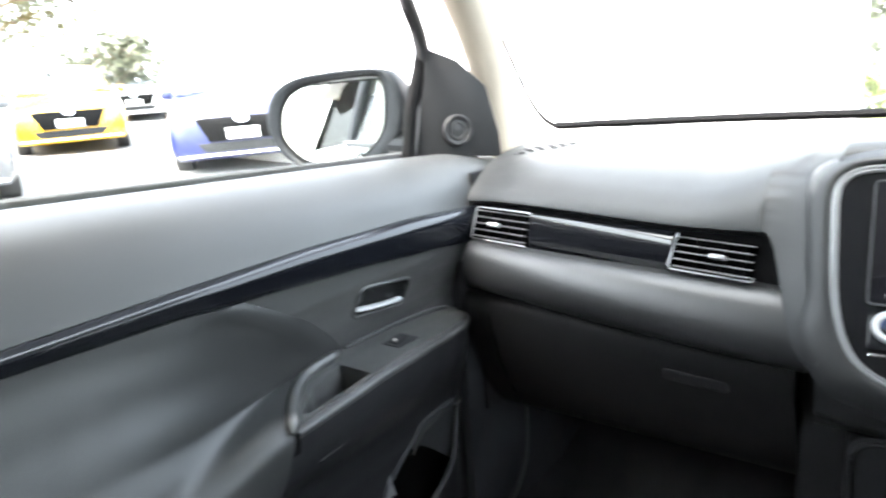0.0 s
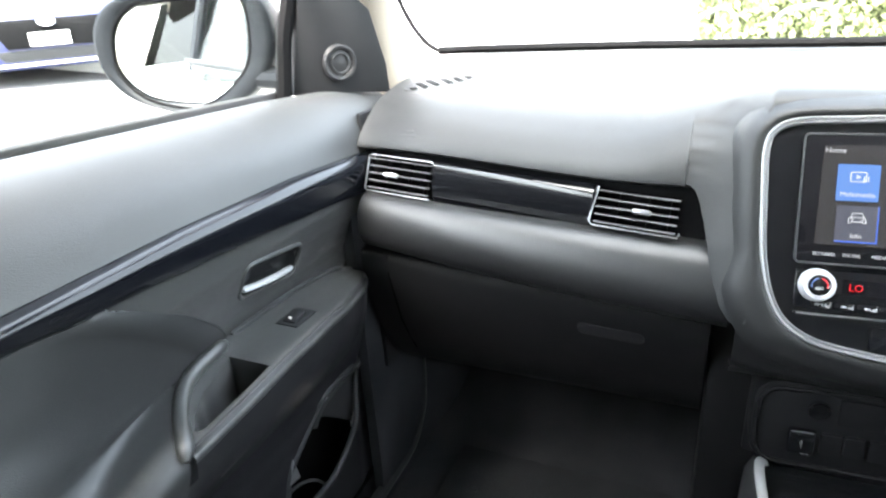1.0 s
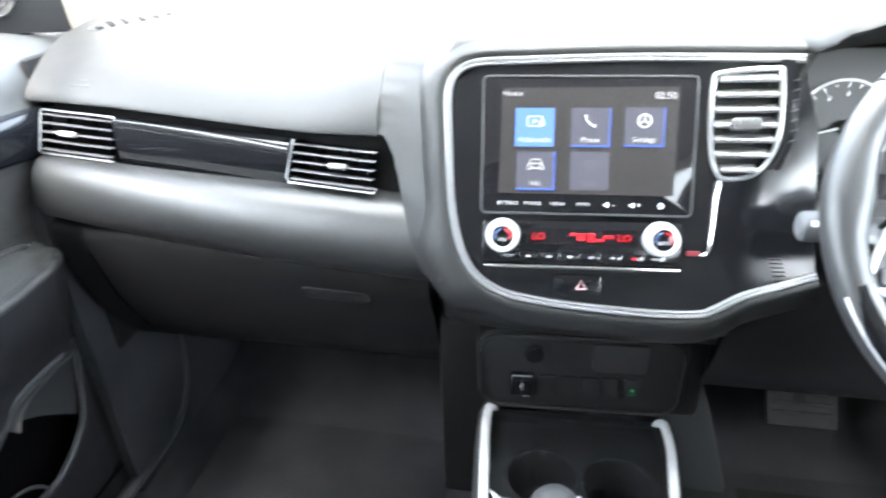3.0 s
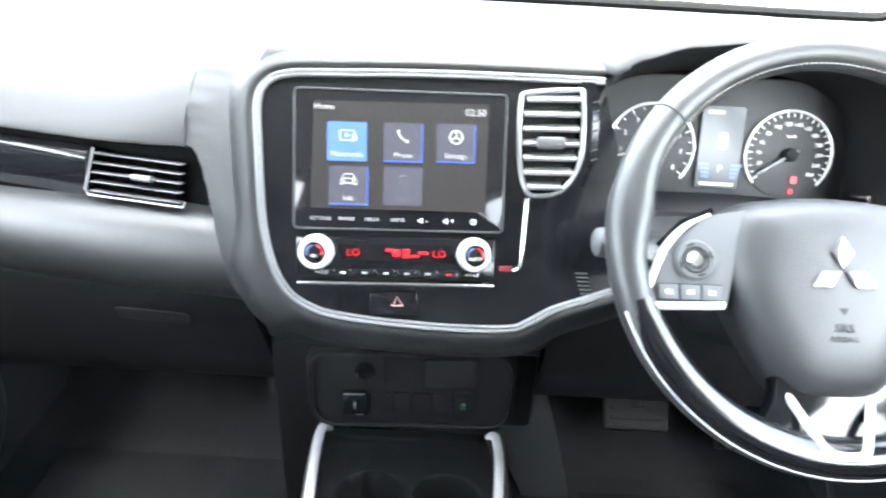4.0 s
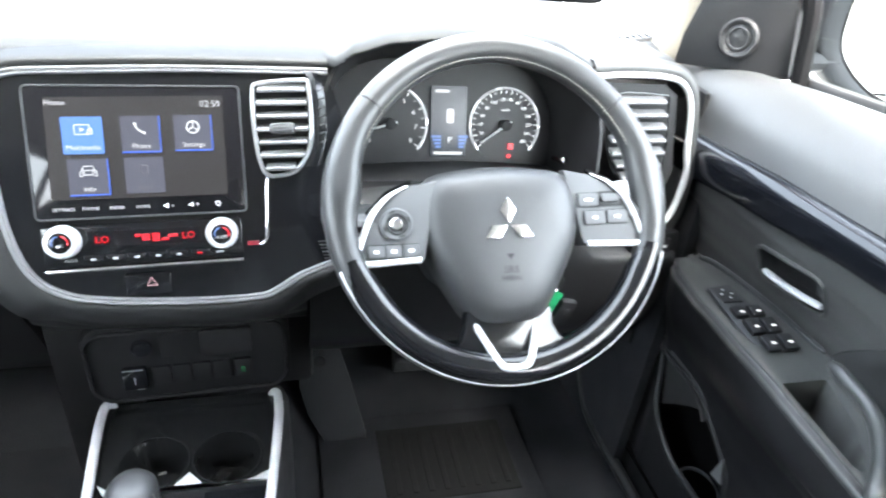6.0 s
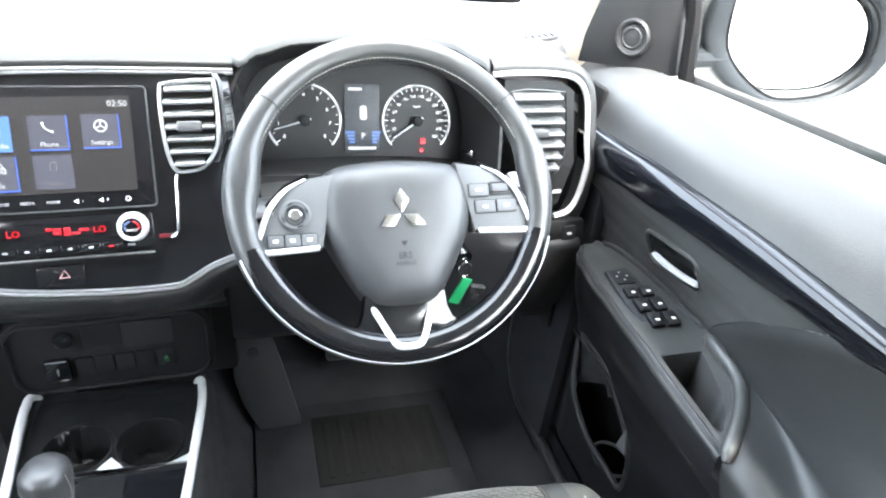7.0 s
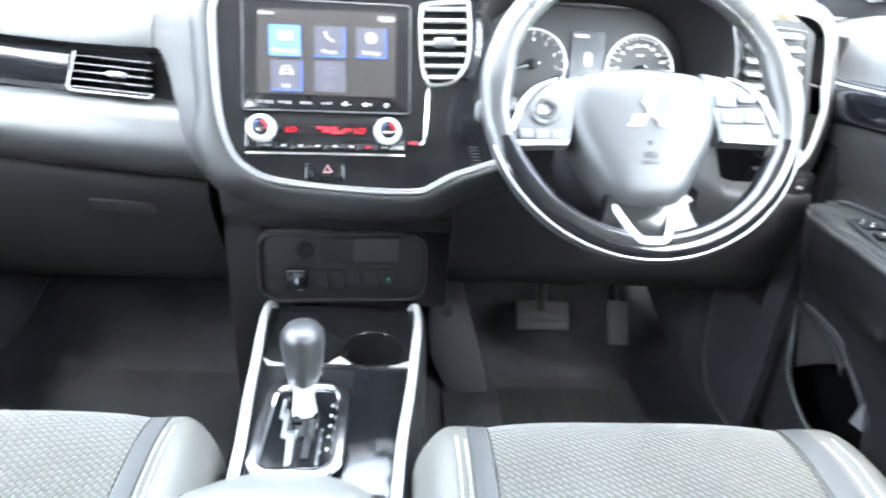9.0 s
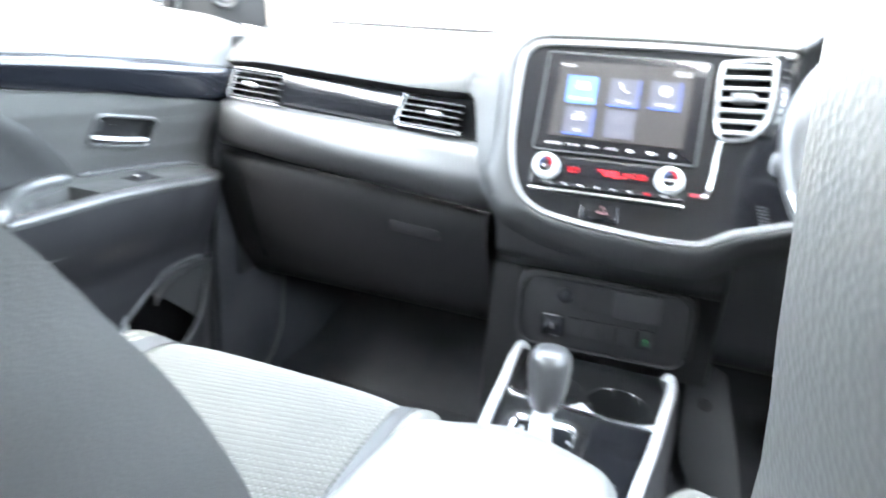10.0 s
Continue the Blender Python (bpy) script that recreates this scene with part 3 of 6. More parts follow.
for i in range(33):
    x = -0.150 + 0.320 * i / 32
    e = abs(i - 16) / 16
    top = pan(x, curve_at(UNDER_LINE, x), -.006)
    y0, z0 = top.y + .004, top.z
    back = .020 * e ** 3
    rows.append(spline([(x, y0 + .02, z0 + .006), (x, y0, z0 - .002), (x, mix(y0, .030 + back, .35), mix(z0, .80, .35)), (x, .030 + back, min(.805, z0 - .02)), (x, .055 + back, .782), (x, .079, .768), (x, .11, .764)], 4))
part("overhang", sheet(rows, 0.004), DASH, dashboard, "charcoal panel curving in under the screen", 60)
part("firewall_cover", rbox(Matrix.Translation((0.03, .22, .72)), .30, .2, .22, .01), DARK, dashboard)

# ---- infotainment screen ----
unit = thing("infotainment_screen", "lit touchscreen showing a home menu of five tiles", "screen", tuple(pan(0, .14, -.01)))
part("glass", prism(rounded(.2085, .1365, .005, 4, .002, .1387), at(PANEL, 0, 0, 0.003), 0.012, 0.001), BLACKGLASS, unit, "black glass front")
part("bezel", tube([PANEL @ Vector((x, y, 0.003)) for x, y in rounded(.2085, .1365, .005, 4, .002, .1387)], 0.0012, 6, True), HARD, unit)
scr = part("display", prism([(-.0855, .0907), (.0877, .0903), (.0888, .1972), (-.0836, .1952)], at(PANEL, 0, 0, 0.0045), 0.001), SCREEN, unit, "dark lit display")
TILES = [(-.0505, .1565, "Multimedia", 0), (.0045, .157, "Phone", 1), (.0565, .1578, "Settings", 1), (-.0485, .1135, "Info", 1), (.0050, .1140, "Apps", 2)]
for cx, cy, word, state in TILES:
    t = part("tile", prism(rounded(.0385, .038, .001, 2, cx, cy), at(PANEL, 0, 0, 0.0052), 0.0006), (TILE_BLUE, TILE_GREY, TILE_GREY)[state], unit, ("bright blue menu tile", "grey menu tile with a blue edge", "dim grey menu tile")[state])
    ink = FAINT if state == 2 else GLYPH
    if state == 1:
        part("edge", rbox(at(PANEL, cx, cy - .0185, 0.0054), .0385, .0016, .0006, 0.0002, 1), EDGE_BLUE, t)
        part("edge", rbox(at(PANEL, cx + .0187, cy, 0.0054), .0012, .038, .0006, 0.0002, 1), EDGE_BLUE, t)
    lettering("word", word, .0072, at(PANEL, cx, cy - .0125, 0.0060), ink, t)
    g = at(PANEL, cx, cy + .006, 0.0056)
    if word == "Multimedia":
        part("icon", tube([g @ Vector((x, y, 0)) for x, y in rounded(.014, .0095, .001, 2)], .0006, 5, True), ink, t)
        part("icon", prism([(-.002, -.0025), (.003, 0), (-.002, .0025)], g, .0003), ink, t)
        part("icon", tube([g @ Vector((x, y, 0)) for x, y in ((.005, -.006), (.005, .0), (.009, .001), (.009, -.005))], .0006, 5), ink, t)
    elif word == "Phone":
        part("icon", tube([g @ Vector((p.x, p.y, 0)) for p in spline([(-.005, .006, 0), (-.004, .001, 0), (0, -.003, 0), (.005, -.005, 0)], 4)], [.0016] * 2 + [.0009] * 9 + [.0016] * 2, 6), ink, t)
    elif word == "Settings":
        part("icon", tube([g @ Vector((.0062 * math.cos(a * math.pi / 12), .0062 * math.sin(a * math.pi / 12), 0)) for a in range(24)], .0009, 5, True), ink, t)
        for a in (90, 210, 330):
            part("icon", tube([g @ Vector((0, 0, 0)), g @ Vector((.006 * math.cos(radians(a)), .006 * math.sin(radians(a)), 0))], .0007, 5), ink, t)
    elif word == "Info":
        part("icon", tube([g @ Vector((x, y, 0)) for x, y in ((-.0078, -.005), (-.0078, -.0005), (-.0060, .0012), (-.0042, .0055), (.0042, .0055), (.0060, .0012), (.0078, -.0005), (.0078, -.005), (.0055, -.005), (.0050, -.0035), (-.0050, -.0035), (-.0055, -.005))], .0006, 5, True), ink, t)
        part("icon", tube([g @ Vector((-.0055, .0012, 0)), g @ Vector((.0055, .0012, 0))], .0005, 5), ink, t)
        for q in (-1, 1):
            part("icon", tube([g @ Vector((q * .0046 + .0011 * math.cos(a * math.pi / 4), -.0013 + .0011 * math.sin(a * math.pi / 4), 0)) for a in range(8)], .0004, 4, True), ink, t)
    else:
        part("icon", tube([g @ Vector((x, y, 0)) for x, y in rounded(.006, .009, .001, 2)], .0005, 5, True), ink, t)
lettering("word", "Home", .0078, at(PANEL, -.073, .1895, 0.0052), GLYPH, scr)
lettering("word", "02:50", .0095, at(PANEL, .0755, .188, 0.0052), GLYPH, scr)
for i, word in enumerate(("SETTINGS", "PHONE", "MEDIA", "HOME", "-", "+", "o")):
    x = -.0755 + .0253 * i
    if i < 4:
        lettering("word", word, .0048, at(PANEL, x, .0805, 0.0035), DIMPRINT, unit)
    else:
        g = at(PANEL, x, .0805, 0.0036)
        if i < 6:
            part("icon", prism([(-.005, -.001), (-.003, -.001), (-.0005, -.003), (-.0005, .003), (-.003, .001), (-.005, .001)], g, .0003), WHITEPRINT, unit)
            lettering("word", word, .007, at(g, .004, 0), WHITEPRINT, unit)
        else:
            part("icon", tube([g @ Vector((.0024 * math.cos(a * math.pi / 6), .0024 * math.sin(a * math.pi / 6), 0)) for a in range(12)], .0005, 5, True), WHITEPRINT, unit)

# ---- climate controls ----
climate = thing("climate_controls", "gloss black climate panel with two silver knobs and red digits", "climate panel", tuple(pan(0, .035, -.01)))
part("panel", prism(rounded(.199, .041, .003, 3, 0, .043), at(PANEL, 0, 0, 0.002), 0.01, 0.001), GLOSS, climate)
part("readout", prism(rounded(.110, .016, .001, 2, .0, .0475), at(PANEL, 0, 0, 0.003), 0.002), BLACKGLASS, climate)
for x, word in ((-.0795, "A/C"), (.0780, "AUTO")):
    k = part("knob", lathe([(.0175, 0), (.0172, .006), (.0158, .015), (.0148, .0175), (.0112, .0178), (.0105, .016)], at(PANEL, x, .0475, 0.002), 36), SILVER, climate, "silver temperature knob")
    part("cap", lathe([(.0108, .0155), (.0108, .0165), (.010, .0168)], at(PANEL, x, .0475, 0.002), 28), GLOSS, k, "black knob centre")
    for a0, a1, mt in ((100, 200, BLUE), (-20, 80, RED)):
        part("mark", tube([at(PANEL, x, .0475, 0.019) @ Vector((.0075 * math.cos(radians(mix(a0, a1, j / 6))), .0075 * math.sin(radians(mix(a0, a1, j / 6))), 0)) for j in range(7)], .0008, 5), mt, k)
    lettering("word", word, .0045, at(PANEL, x, .0445, 0.0190), WHITEPRINT, k)
lettering("digits", "LO", .0105, at(PANEL, -.043, .047, 0.0035), RED, climate)
lettering("digits", "LO", .0105, at(PANEL, .043, .047, 0.0035), RED, climate)
for x, y, w, h in ((.000, .0475, .008, .007), (.010, .047, .007, .009), (.019, .0445, .008, .0025), (.027, .048, .010, .003), (-.008, .050, .006, .003)):
    part("segment", rbox(at(PANEL, x, y, 0.0034), w, h, .0006, .0002, 1), RED, climate)
for i in range(8):
    x = -.074 + .0212 * i
    part("button", prism(rounded(.019, .008, .001, 2, x, .0268), at(PANEL, 0, 0, 0.004), 0.004, 0.0006), GLOSS, climate)
    if i == 0:
        lettering("word", "MODE", .0042, at(PANEL, x, .0268, 0.0044), DIMPRINT, climate)
    else:
        part("print", rbox(at(PANEL, x, .0268, 0.0042), .008 if i == 7 else .005, .0020, .0004, .0001, 1), RED if i == 6 else DIMPRINT, climate)
part("lower_strip", rbox(at(PANEL, .0008, .0165, 0.005), .197, .0036, .006, .0012), CHROME, climate, "bright strip under the buttons")
hz_b = part("hazard_button", prism(rounded(.048, .024, .003, 3, -.002, -.004), at(PANEL, 0, 0, 0.003), 0.006, 0.001), GLOSS, climate, "black hazard light button")
tri = [Vector((.002 + .0058 * math.cos(radians(a)), -.003 + .0058 * math.sin(radians(a)), 0.0036)) for a in (90, 210, 330)]
part("triangle", tube([PANEL @ p for p in tri], .0009, 5, True), material("pink_print", (0.85, 0.45, 0.45), 0.5), hz_b, "pink warning triangle")


# ---- tall vents beside the wheel ----
def tall_vent(outline, m, name_label, n, y0, y1, tilt, parent, rim=0.0026):
    v = part("air_vent", prism(outline, at(m, 0, 0, -0.028), 0.02), DARK, parent, name_label)
    part("rim", tube([m @ Vector((p.x, p.y, 0.001)) for p in spline([(a, b, 0) for a, b in outline], 3, True)], rim, 8, True), SATIN if rim > .002 else GLOSS, v, "vent ring")
    for i in range(n):
        y = y0 + (y1 - y0) * i / (n - 1)
        inside = []
        m_ = len(outline)
        for j in range(m_):
            (ax, ay), (bx, by) = outline[j], outline[(j + 1) % m_]
            if (ay - y) * (by - y) < 0:
                inside.append(ax + (bx - ax) * (y - ay) / (by - ay))
        if len(inside) >= 2:
            part("slat", slat_bar(m, min(inside) + .003, max(inside) - .003, y, 0.016, 0.0046, tilt), SLAT, v)
    return v


V3 = [(.121, .203), (.128, .2105), (.174, .2135), (.1815, .207), (.1825, .155), (.176, .131), (.162, .113), (.140, .1085), (.129, .113), (.1225, .135), (.120, .17)]
V3M = PANEL @ Matrix.Translation((.15, .16, .004)) @ Matrix.Rotation(radians(-8), 4, "Y") @ Matrix.Translation((-.15, -.16, 0))
v3 = tall_vent(V3, V3M, "black tall air vent with seven slats", 7, .119, .205, 22, dashboard)
part("slider", rbox(at(V3M, .151, .161, 0.006), .028, .012, .014, .003), PADGREY, v3, "grey slider tab")
rows = [[V3M @ Vector((x - k, y, n)) for x, n in ((.185, -.002), (.192, .000), (.199, -.006), (.203, -.03))] for y, k in ((.118, .012), (.14, .004), (.16, 0), (.19, 0), (.212, .002), (.222, .006))]
cheek = part("vent_cheek", sheet(rows, .003), GLOSS, dashboard, "gloss black vent side")
for k in range(7):
    part("rib", rbox(V3M @ Matrix.Translation((.195, .146 + .0095 * k, -.002)) @ pose(0, 0, 0, 0, 40, 20), .009, .0014, .002, .0004, 1), HARD, cheek)
part("trim_bar", tube([pan(p.x, p.y, .002) for p in spline([(.131, .106, 0), (.1295, .085, 0), (.1285, .062, 0), (.1268, .042, 0), (.1235, .0335, 0), (.1185, .0315, 0)], 4)], [.0012] + [.0021] * 18 + [.0014] * 2, 8), CHROME, dashboard, "thin bright upright bar")
part("airbag_lamp", rbox(pan(.111, .0335, .0005) and at(PANEL, .111, .0335, 0), .013, .005, .001, .0003, 1), material("dim_red_lens", (.16, .012, .02), .3), dashboard, "dim red lamp lens")
for k in range(6):
    part("slot", rbox(at(PANEL, .1905 + .0012 * k, .030 - .0042 * k, -.001), .012, .0014, .004, .0004, 1), HARD, dashboard)

RV = frame_of((0.616, 0.104, 1.0), (1, 0.06, 0), (0, 0.12, 1))
V4 = [(-.060, .092), (.030, .090), (.052, .076), (.064, .0), (.070, -.03), (.052, -.094), (.030, -.108), (.015, -.10), (.012, -.05), (-.03, -.03), (-.055, .03)]
v4o = [(-.052, .078), (.022, .078), (.034, .068), (.044, .0), (.040, -.035), (.020, -.045), (-.02, -.040), (-.045, .0), (-.052, .04)]
part("side_panel", prism(V4, at(RV, 0, 0, -0.004), .03), DARK, dashboard, "black outer vent panel")
v4 = tall_vent(v4o, at(RV, 0, 0, .004), "black outer air vent with slats", 7, -.0335, .0705, 20, dashboard, .0014)
part("slider", rbox(at(RV, -.004, .02, 0.008), .028, .012, .014, .003), PADGREY, v4, "grey slider tab")
part("chrome_strip", tube([RV @ Vector((p.x, p.y, .002)) for p in spline([(-.082, .100, 0), (-.03, .103, 0), (.030, .100, 0), (.058, .088, 0), (.073, .06, 0), (.083, .0, 0), (.090, -.035, 0), (.082, -.085, 0), (.068, -.108, 0), (.045, -.115, 0)], 5)], .005, 8, flat=.8), SILVER, dashboard, "satin silver strip round the outer vent")
rows = []
vl = spline([(-.082, .100, 0), (-.03, .103, 0), (.030, .100, 0), (.058, .088, 0), (.073, .06, 0), (.083, .0, 0), (.090, -.035, 0), (.086, -.085, 0), (.078, -.112, 0), (.06, -.14, 0)], 5)
for i, p in enumerate(vl):
    o = turned(vl, i)
    rows.append([RV @ (p + o * s + Vector((0, 0, n))) for s, n in ((0, -.002), (.006, .003), (.012, .003), (.019, -.004), (.022, -.03), (.024, -.06))])
part("outer_surround", sheet(rows, .003), SOFT, dashboard, "charcoal outer surround", 60)
part("switch_block", rbox(at(RV, .055, -.142, -.01), .085, .046, .05, .008), LIDBLACK, dashboard)
part("switch_key", prism(rounded(.022, .024, .003), at(RV, .068, -.140, .0175), .006, .001), DARK, dashboard)
part("print", rbox(at(RV, .068, -.140, .0182), .008, .004, .0006, .0002, 1), WHITEPRINT, dashboard)
part("print", rbox(at(RV, .045, -.075, .0005), .014, .005, .001, .0002, 1), WHITEPRINT, dashboard)

# Added plates that block light leaking in between dashboard and doors.
for x in (XC - .722, XC + .722):
    part("end_panel", rbox(Matrix.Translation((x, .40, .84)), .008, .50, .46, .002, 1), LIDBLACK, dashboard, "black end panel added to block light leaking past the dashboard")

# knee panel under the wheel
rows = []
for i in range(25):
    x = 0.175 + 0.53 * i / 24
    k = ease((x - .53) / .05)
    rows.append(spline([(x, .10, .96 - .10 * k), (x, .075, .90 - .047 * k), (x, .065, .85 - .012 * k), (x, .075, .77), (x, .11, .69), (x, .18, .63), (x, .30, .61)], 3))
part("knee_panel", sheet(rows, .006), DARK, dashboard, "black knee panel", 60)

# ---- instrument cluster ----
cluster = thing("instrument_cluster", "lit instrument cluster with two white-ringed dials", "gauge", (0.375, 0.22, 1.0))
CL = frame_of((0.375, 0.205, 0.997), (1, 0, 0), (0, 0.30, 0.95))
part("cluster_face", prism(rounded(.36, .15, .04, 6, 0, .012), at(CL, 0, 0, -.004), .02), DIAL, cluster, "matte black cluster face")
rows = []
hood_in = spline([(-.185, -.075, 0), (-.190, -.02, 0), (-.178, .05, 0), (-.14, .093, 0), (-.06, .112, 0), (.03, .114, 0), (.10, .104, 0), (.150, .07, 0), (.172, .01, 0), (.172, -.075, 0)], 6)
for p in hood_in:
    rows.append([CL @ Vector((p.x * .93, p.y * .86, -.004)), CL @ Vector((p.x * .96, p.y * .92, .05)), CL @ Vector((p.x * .985, p.y * .98, .10)), CL @ Vector((p.x, p.y + .004, .128))])
part("hood_lining", sheet(rows, .004), DARK, cluster, "black hood lining", 60)
rows = [[CL @ Vector((x, y - .01 * abs(x / .18) ** 2, n)) for y, n in ((-.052, -.004), (-.060, .03), (-.066, .07), (-.075, .11), (-.10, .125))] for x in [(-.18 + .36 * i / 16) for i in range(17)]]
part("lower_lip", sheet(rows, .004), HARD, cluster, "charcoal lower lip", 60)


def dial(cx, r, lo, hi, numbers, needle, size):
    d = part("dial", lathe([(r, 0), (r, .001), (r * .2, .0012)], at(CL, cx, 0, -.003), 40), DIAL, cluster, "round black dial")
    a0, a1 = 218, -38
    part("ring", tube([at(CL, cx, 0, 0) @ Vector((r * math.cos(radians(mix(a0 + 4, a1 - 4, i / 40))), r * math.sin(radians(mix(a0 + 4, a1 - 4, i / 40))), 0)) for i in range(41)], .0017, 6), GLOWRING, d, "chrome ring with its shine put in as a weak glow")
    n = (len(numbers) - 1) * 2
    for i in range(n + 1):
        a = radians(mix(a0, a1, i / n))
        mm = at(CL, cx + r * .9 * math.cos(a), r * .9 * math.sin(a), .0008, math.degrees(a))
        part("tick", rbox(mm, .006 if i % 2 == 0 else .0035, .0013, .0005, .0001, 1), GLYPH, d)
        if i % 2 == 0:
            lettering("number", numbers[i // 2], size, at(CL, cx + r * .70 * math.cos(a), r * .70 * math.sin(a), .0006), GLYPH, d)
    a = radians(needle)
    part("needle", tube([at(CL, cx, 0, .006) @ Vector((-.01 * math.cos(a), -.01 * math.sin(a), 0)), at(CL, cx, 0, .006) @ Vector((r * .85 * math.cos(a), r * .85 * math.sin(a), 0))], [.0017, .0009], 6), WHITEPRINT, d, "white needle")
    part("hub", lathe([(.008, .001), (.0078, .008), (.006, .009)], at(CL, cx, 0, 0), 20), DARK, d)
    return d


speedo = dial(.084, .0525, 0, 260, ["0", "20", "40", "60", "80", "100", "120", "140", "160", "180", "200", "220", "240", "260"], 214, .0068)
lettering("word", "km/h", .006, at(CL, .084, .022, .0006), GLYPH, speedo)
part("warning_lamp", rbox(at(CL, .094, -.030, .001), .008, .009, .0006, .002, 1), RED, speedo, "red lit parking brake lamp")
part("warning_lamp", rbox(at(CL, .092, -.044, .001), .006, .006, .0006, .002, 1), RED, speedo, "red lit lamp")
tach = dial(-.084, .0525, 0, 8, ["0", "1", "2", "3", "4", "5", "6", "7", "8"], 196, .0085)
mid = part("trip_display", prism(rounded(.052, .098, .002, 2), at(CL, .0, .004, .001), .002), TRIP, cluster, "small lit trip display")
lettering("word", "P", .013, at(CL, .002, -.022, .0016), GLYPH, mid)
part("car_icon", prism(rounded(.010, .020, .003), at(CL, .002, .012, .0016), .0004), GLYPH, mid)
part("title", rbox(at(CL, -.010, .046, .0016), .020, .004, .0004, .0001, 1), GLYPH, mid)
for s in (-1, 1):
    for k in range(4):
        part("bar", rbox(at(CL, .002 + s * (.017 + .001 * k), -.031 + .0048 * k, .0016), .008 + .002 * k, .0034, .0004, .0002, 1), BLUE, mid, "blue lit bar")
part("odometer", rbox(at(CL, .0, -.040, .0016), .042, .004, .0004, .0001, 1), GLYPH, mid)
part("reset_stem", lathe([(.004, 0), (.004, .03), (.0055, .031), (.0055, .038), (.004, .039)], at(CL, .155, -.045, .02), 16), CHROME, cluster, "small trip reset knob")


# ---- steering wheel ----
WHEEL = frame_of((0.370, -0.066, 1.008), (1, 0, 0.02), (0, math.sin(radians(36.15)), math.cos(radians(36.15))))
wheel = thing("steering_wheel", "black leather steering wheel with gloss inlays and silver-edged spokes", "steering wheel", (0.370, -0.066, 1.008))
RIM = 0.1725
GRIP = 0.0158


def ring_pt(a, r=RIM, n=0.0):
    return WHEEL @ Vector((r * math.cos(radians(a)), r * math.sin(radians(a)), n))


def grip_pt(a, phi, r):
    """A point of the rim's round section: phi from the driver's side outwards."""
    return ring_pt(a, RIM + r * math.sin(radians(phi)), r * math.cos(radians(phi)))


rows = []
for i in range(120):
    a = 3 * i
    side = max(math.exp(-((a - 172) / 11) ** 2), math.exp(-((a - 368) / 11) ** 2), math.exp(-((a - 8) / 11) ** 2))
    row = []
    for k in range(20):
        phi = 18 * k
        swell = 1 + .10 * side + .30 * side * max(0, -math.sin(radians(phi)))
        row.append(grip_pt(a, phi, GRIP * swell))
    rows.append(row)
part("rim", loft(rows, True, True), LEATHER, wheel, "smooth black leather rim", 60)
for a in (39, 141, 242, 298):
    part("seam", tube([grip_pt(a, 22.5 * k, GRIP + .0004) for k in range(16)], .0008, 5, True), DARK, wheel)
# gloss inlay along the lower half, bright line on its outer edge
rows = []
for i in range(76):
    a = mix(197, 344, i / 75)
    k = ease(min(i, 75 - i) / 7)
    wide = mix(10, 46, k)
    inner = mix(-35, -118, k)
    row = [grip_pt(a, wide + 5, GRIP - .003)]
    for j in range(11):
        phi = mix(wide, inner, j / 10)
        row.append(grip_pt(a, phi, GRIP + .0012 + .0022 * k * max(0, -math.sin(radians(phi)))))
    row.append(grip_pt(a, inner - 6, GRIP - .003))
    rows.append(row)
part("inlay", loft(rows), GLOSS, wheel, "gloss black inlay of the lower rim", 50)
part("inlay_edge", tube([grip_pt(mix(199, 342, i / 60), 49, GRIP + .0005) for i in range(61)], .0014, 6), SILVER, wheel, "thin bright line")
part("inlay_groove", tube([grip_pt(mix(201, 340, i / 60), 22, GRIP + .0011) for i in range(61)], .0006, 5), BLACKBAND, wheel, "thin groove along the inlay")
bm = bmesh.new()
for k in range(86):
    a = 22 + 136 * k / 85
    c = Matrix.Translation(grip_pt(a, -58, GRIP + .0004)) @ WHEEL.to_3x3().to_4x4() @ Matrix.Rotation(radians(a + 90), 4, "Z")
    rbox(c, .0026, .0009, .0009, .0002, 1, bm)
tagged(part("stitching", bm, THREAD, wheel, "row of grey stitches"), kind="stuff")
HUB = [(-.076, .036), (-.045, .043), (0, .046), (.045, .043), (.076, .036), (.087, .014), (.0895, -.012), (.086, -.036), (.073, -.066), (.054, -.100), (.041, -.118), (.027, -.126), (0, -.128), (-.027, -.126), (-.041, -.118), (-.054, -.100), (-.073, -.066), (-.086, -.036), (-.0895, -.012), (-.087, .014)]
hub_c = Vector((0, -.03))
rows = []
hub_line = spline([(a, b, 0) for a, b in HUB], 3, True)
for s, n in ((1.0, -.045), (1.0, -.024), (.985, -.013), (.94, -.003), (.86, .0045), (.76, .009), (.55, .0115), (.25, .0125), (.02, .0125)):
    rows.append([WHEEL @ Vector((hub_c.x + (p.x - hub_c.x) * s, hub_c.y + (p.y - hub_c.y) * s, n)) for p in hub_line])
hub = part("airbag_cover", loft(rows, True, caps=True), HUBSKIN, wheel, "charcoal airbag cover", 50)
for pts in ([(0, .022), (.0088, .0078), (0, -.0065), (-.0088, .0078)], [(-.001, -.0075), (-.0098, -.0215), (-.0265, -.0215), (-.0178, -.0075)], [(.001, -.0075), (.0098, -.0215), (.0265, -.0215), (.0178, -.0075)]):
    part("emblem", prism(pts, at(WHEEL, 0.0, -.0135, .0155), .005, .0018), CHROME, hub, "polished metal emblem lozenge")
lettering("word", "SRS", .0105, at(WHEEL, 0.0, -.0675, .0124), DARK, hub)
lettering("word", "AIRBAG", .0068, at(WHEEL, 0.0, -.0762, .0119), DARK, hub)
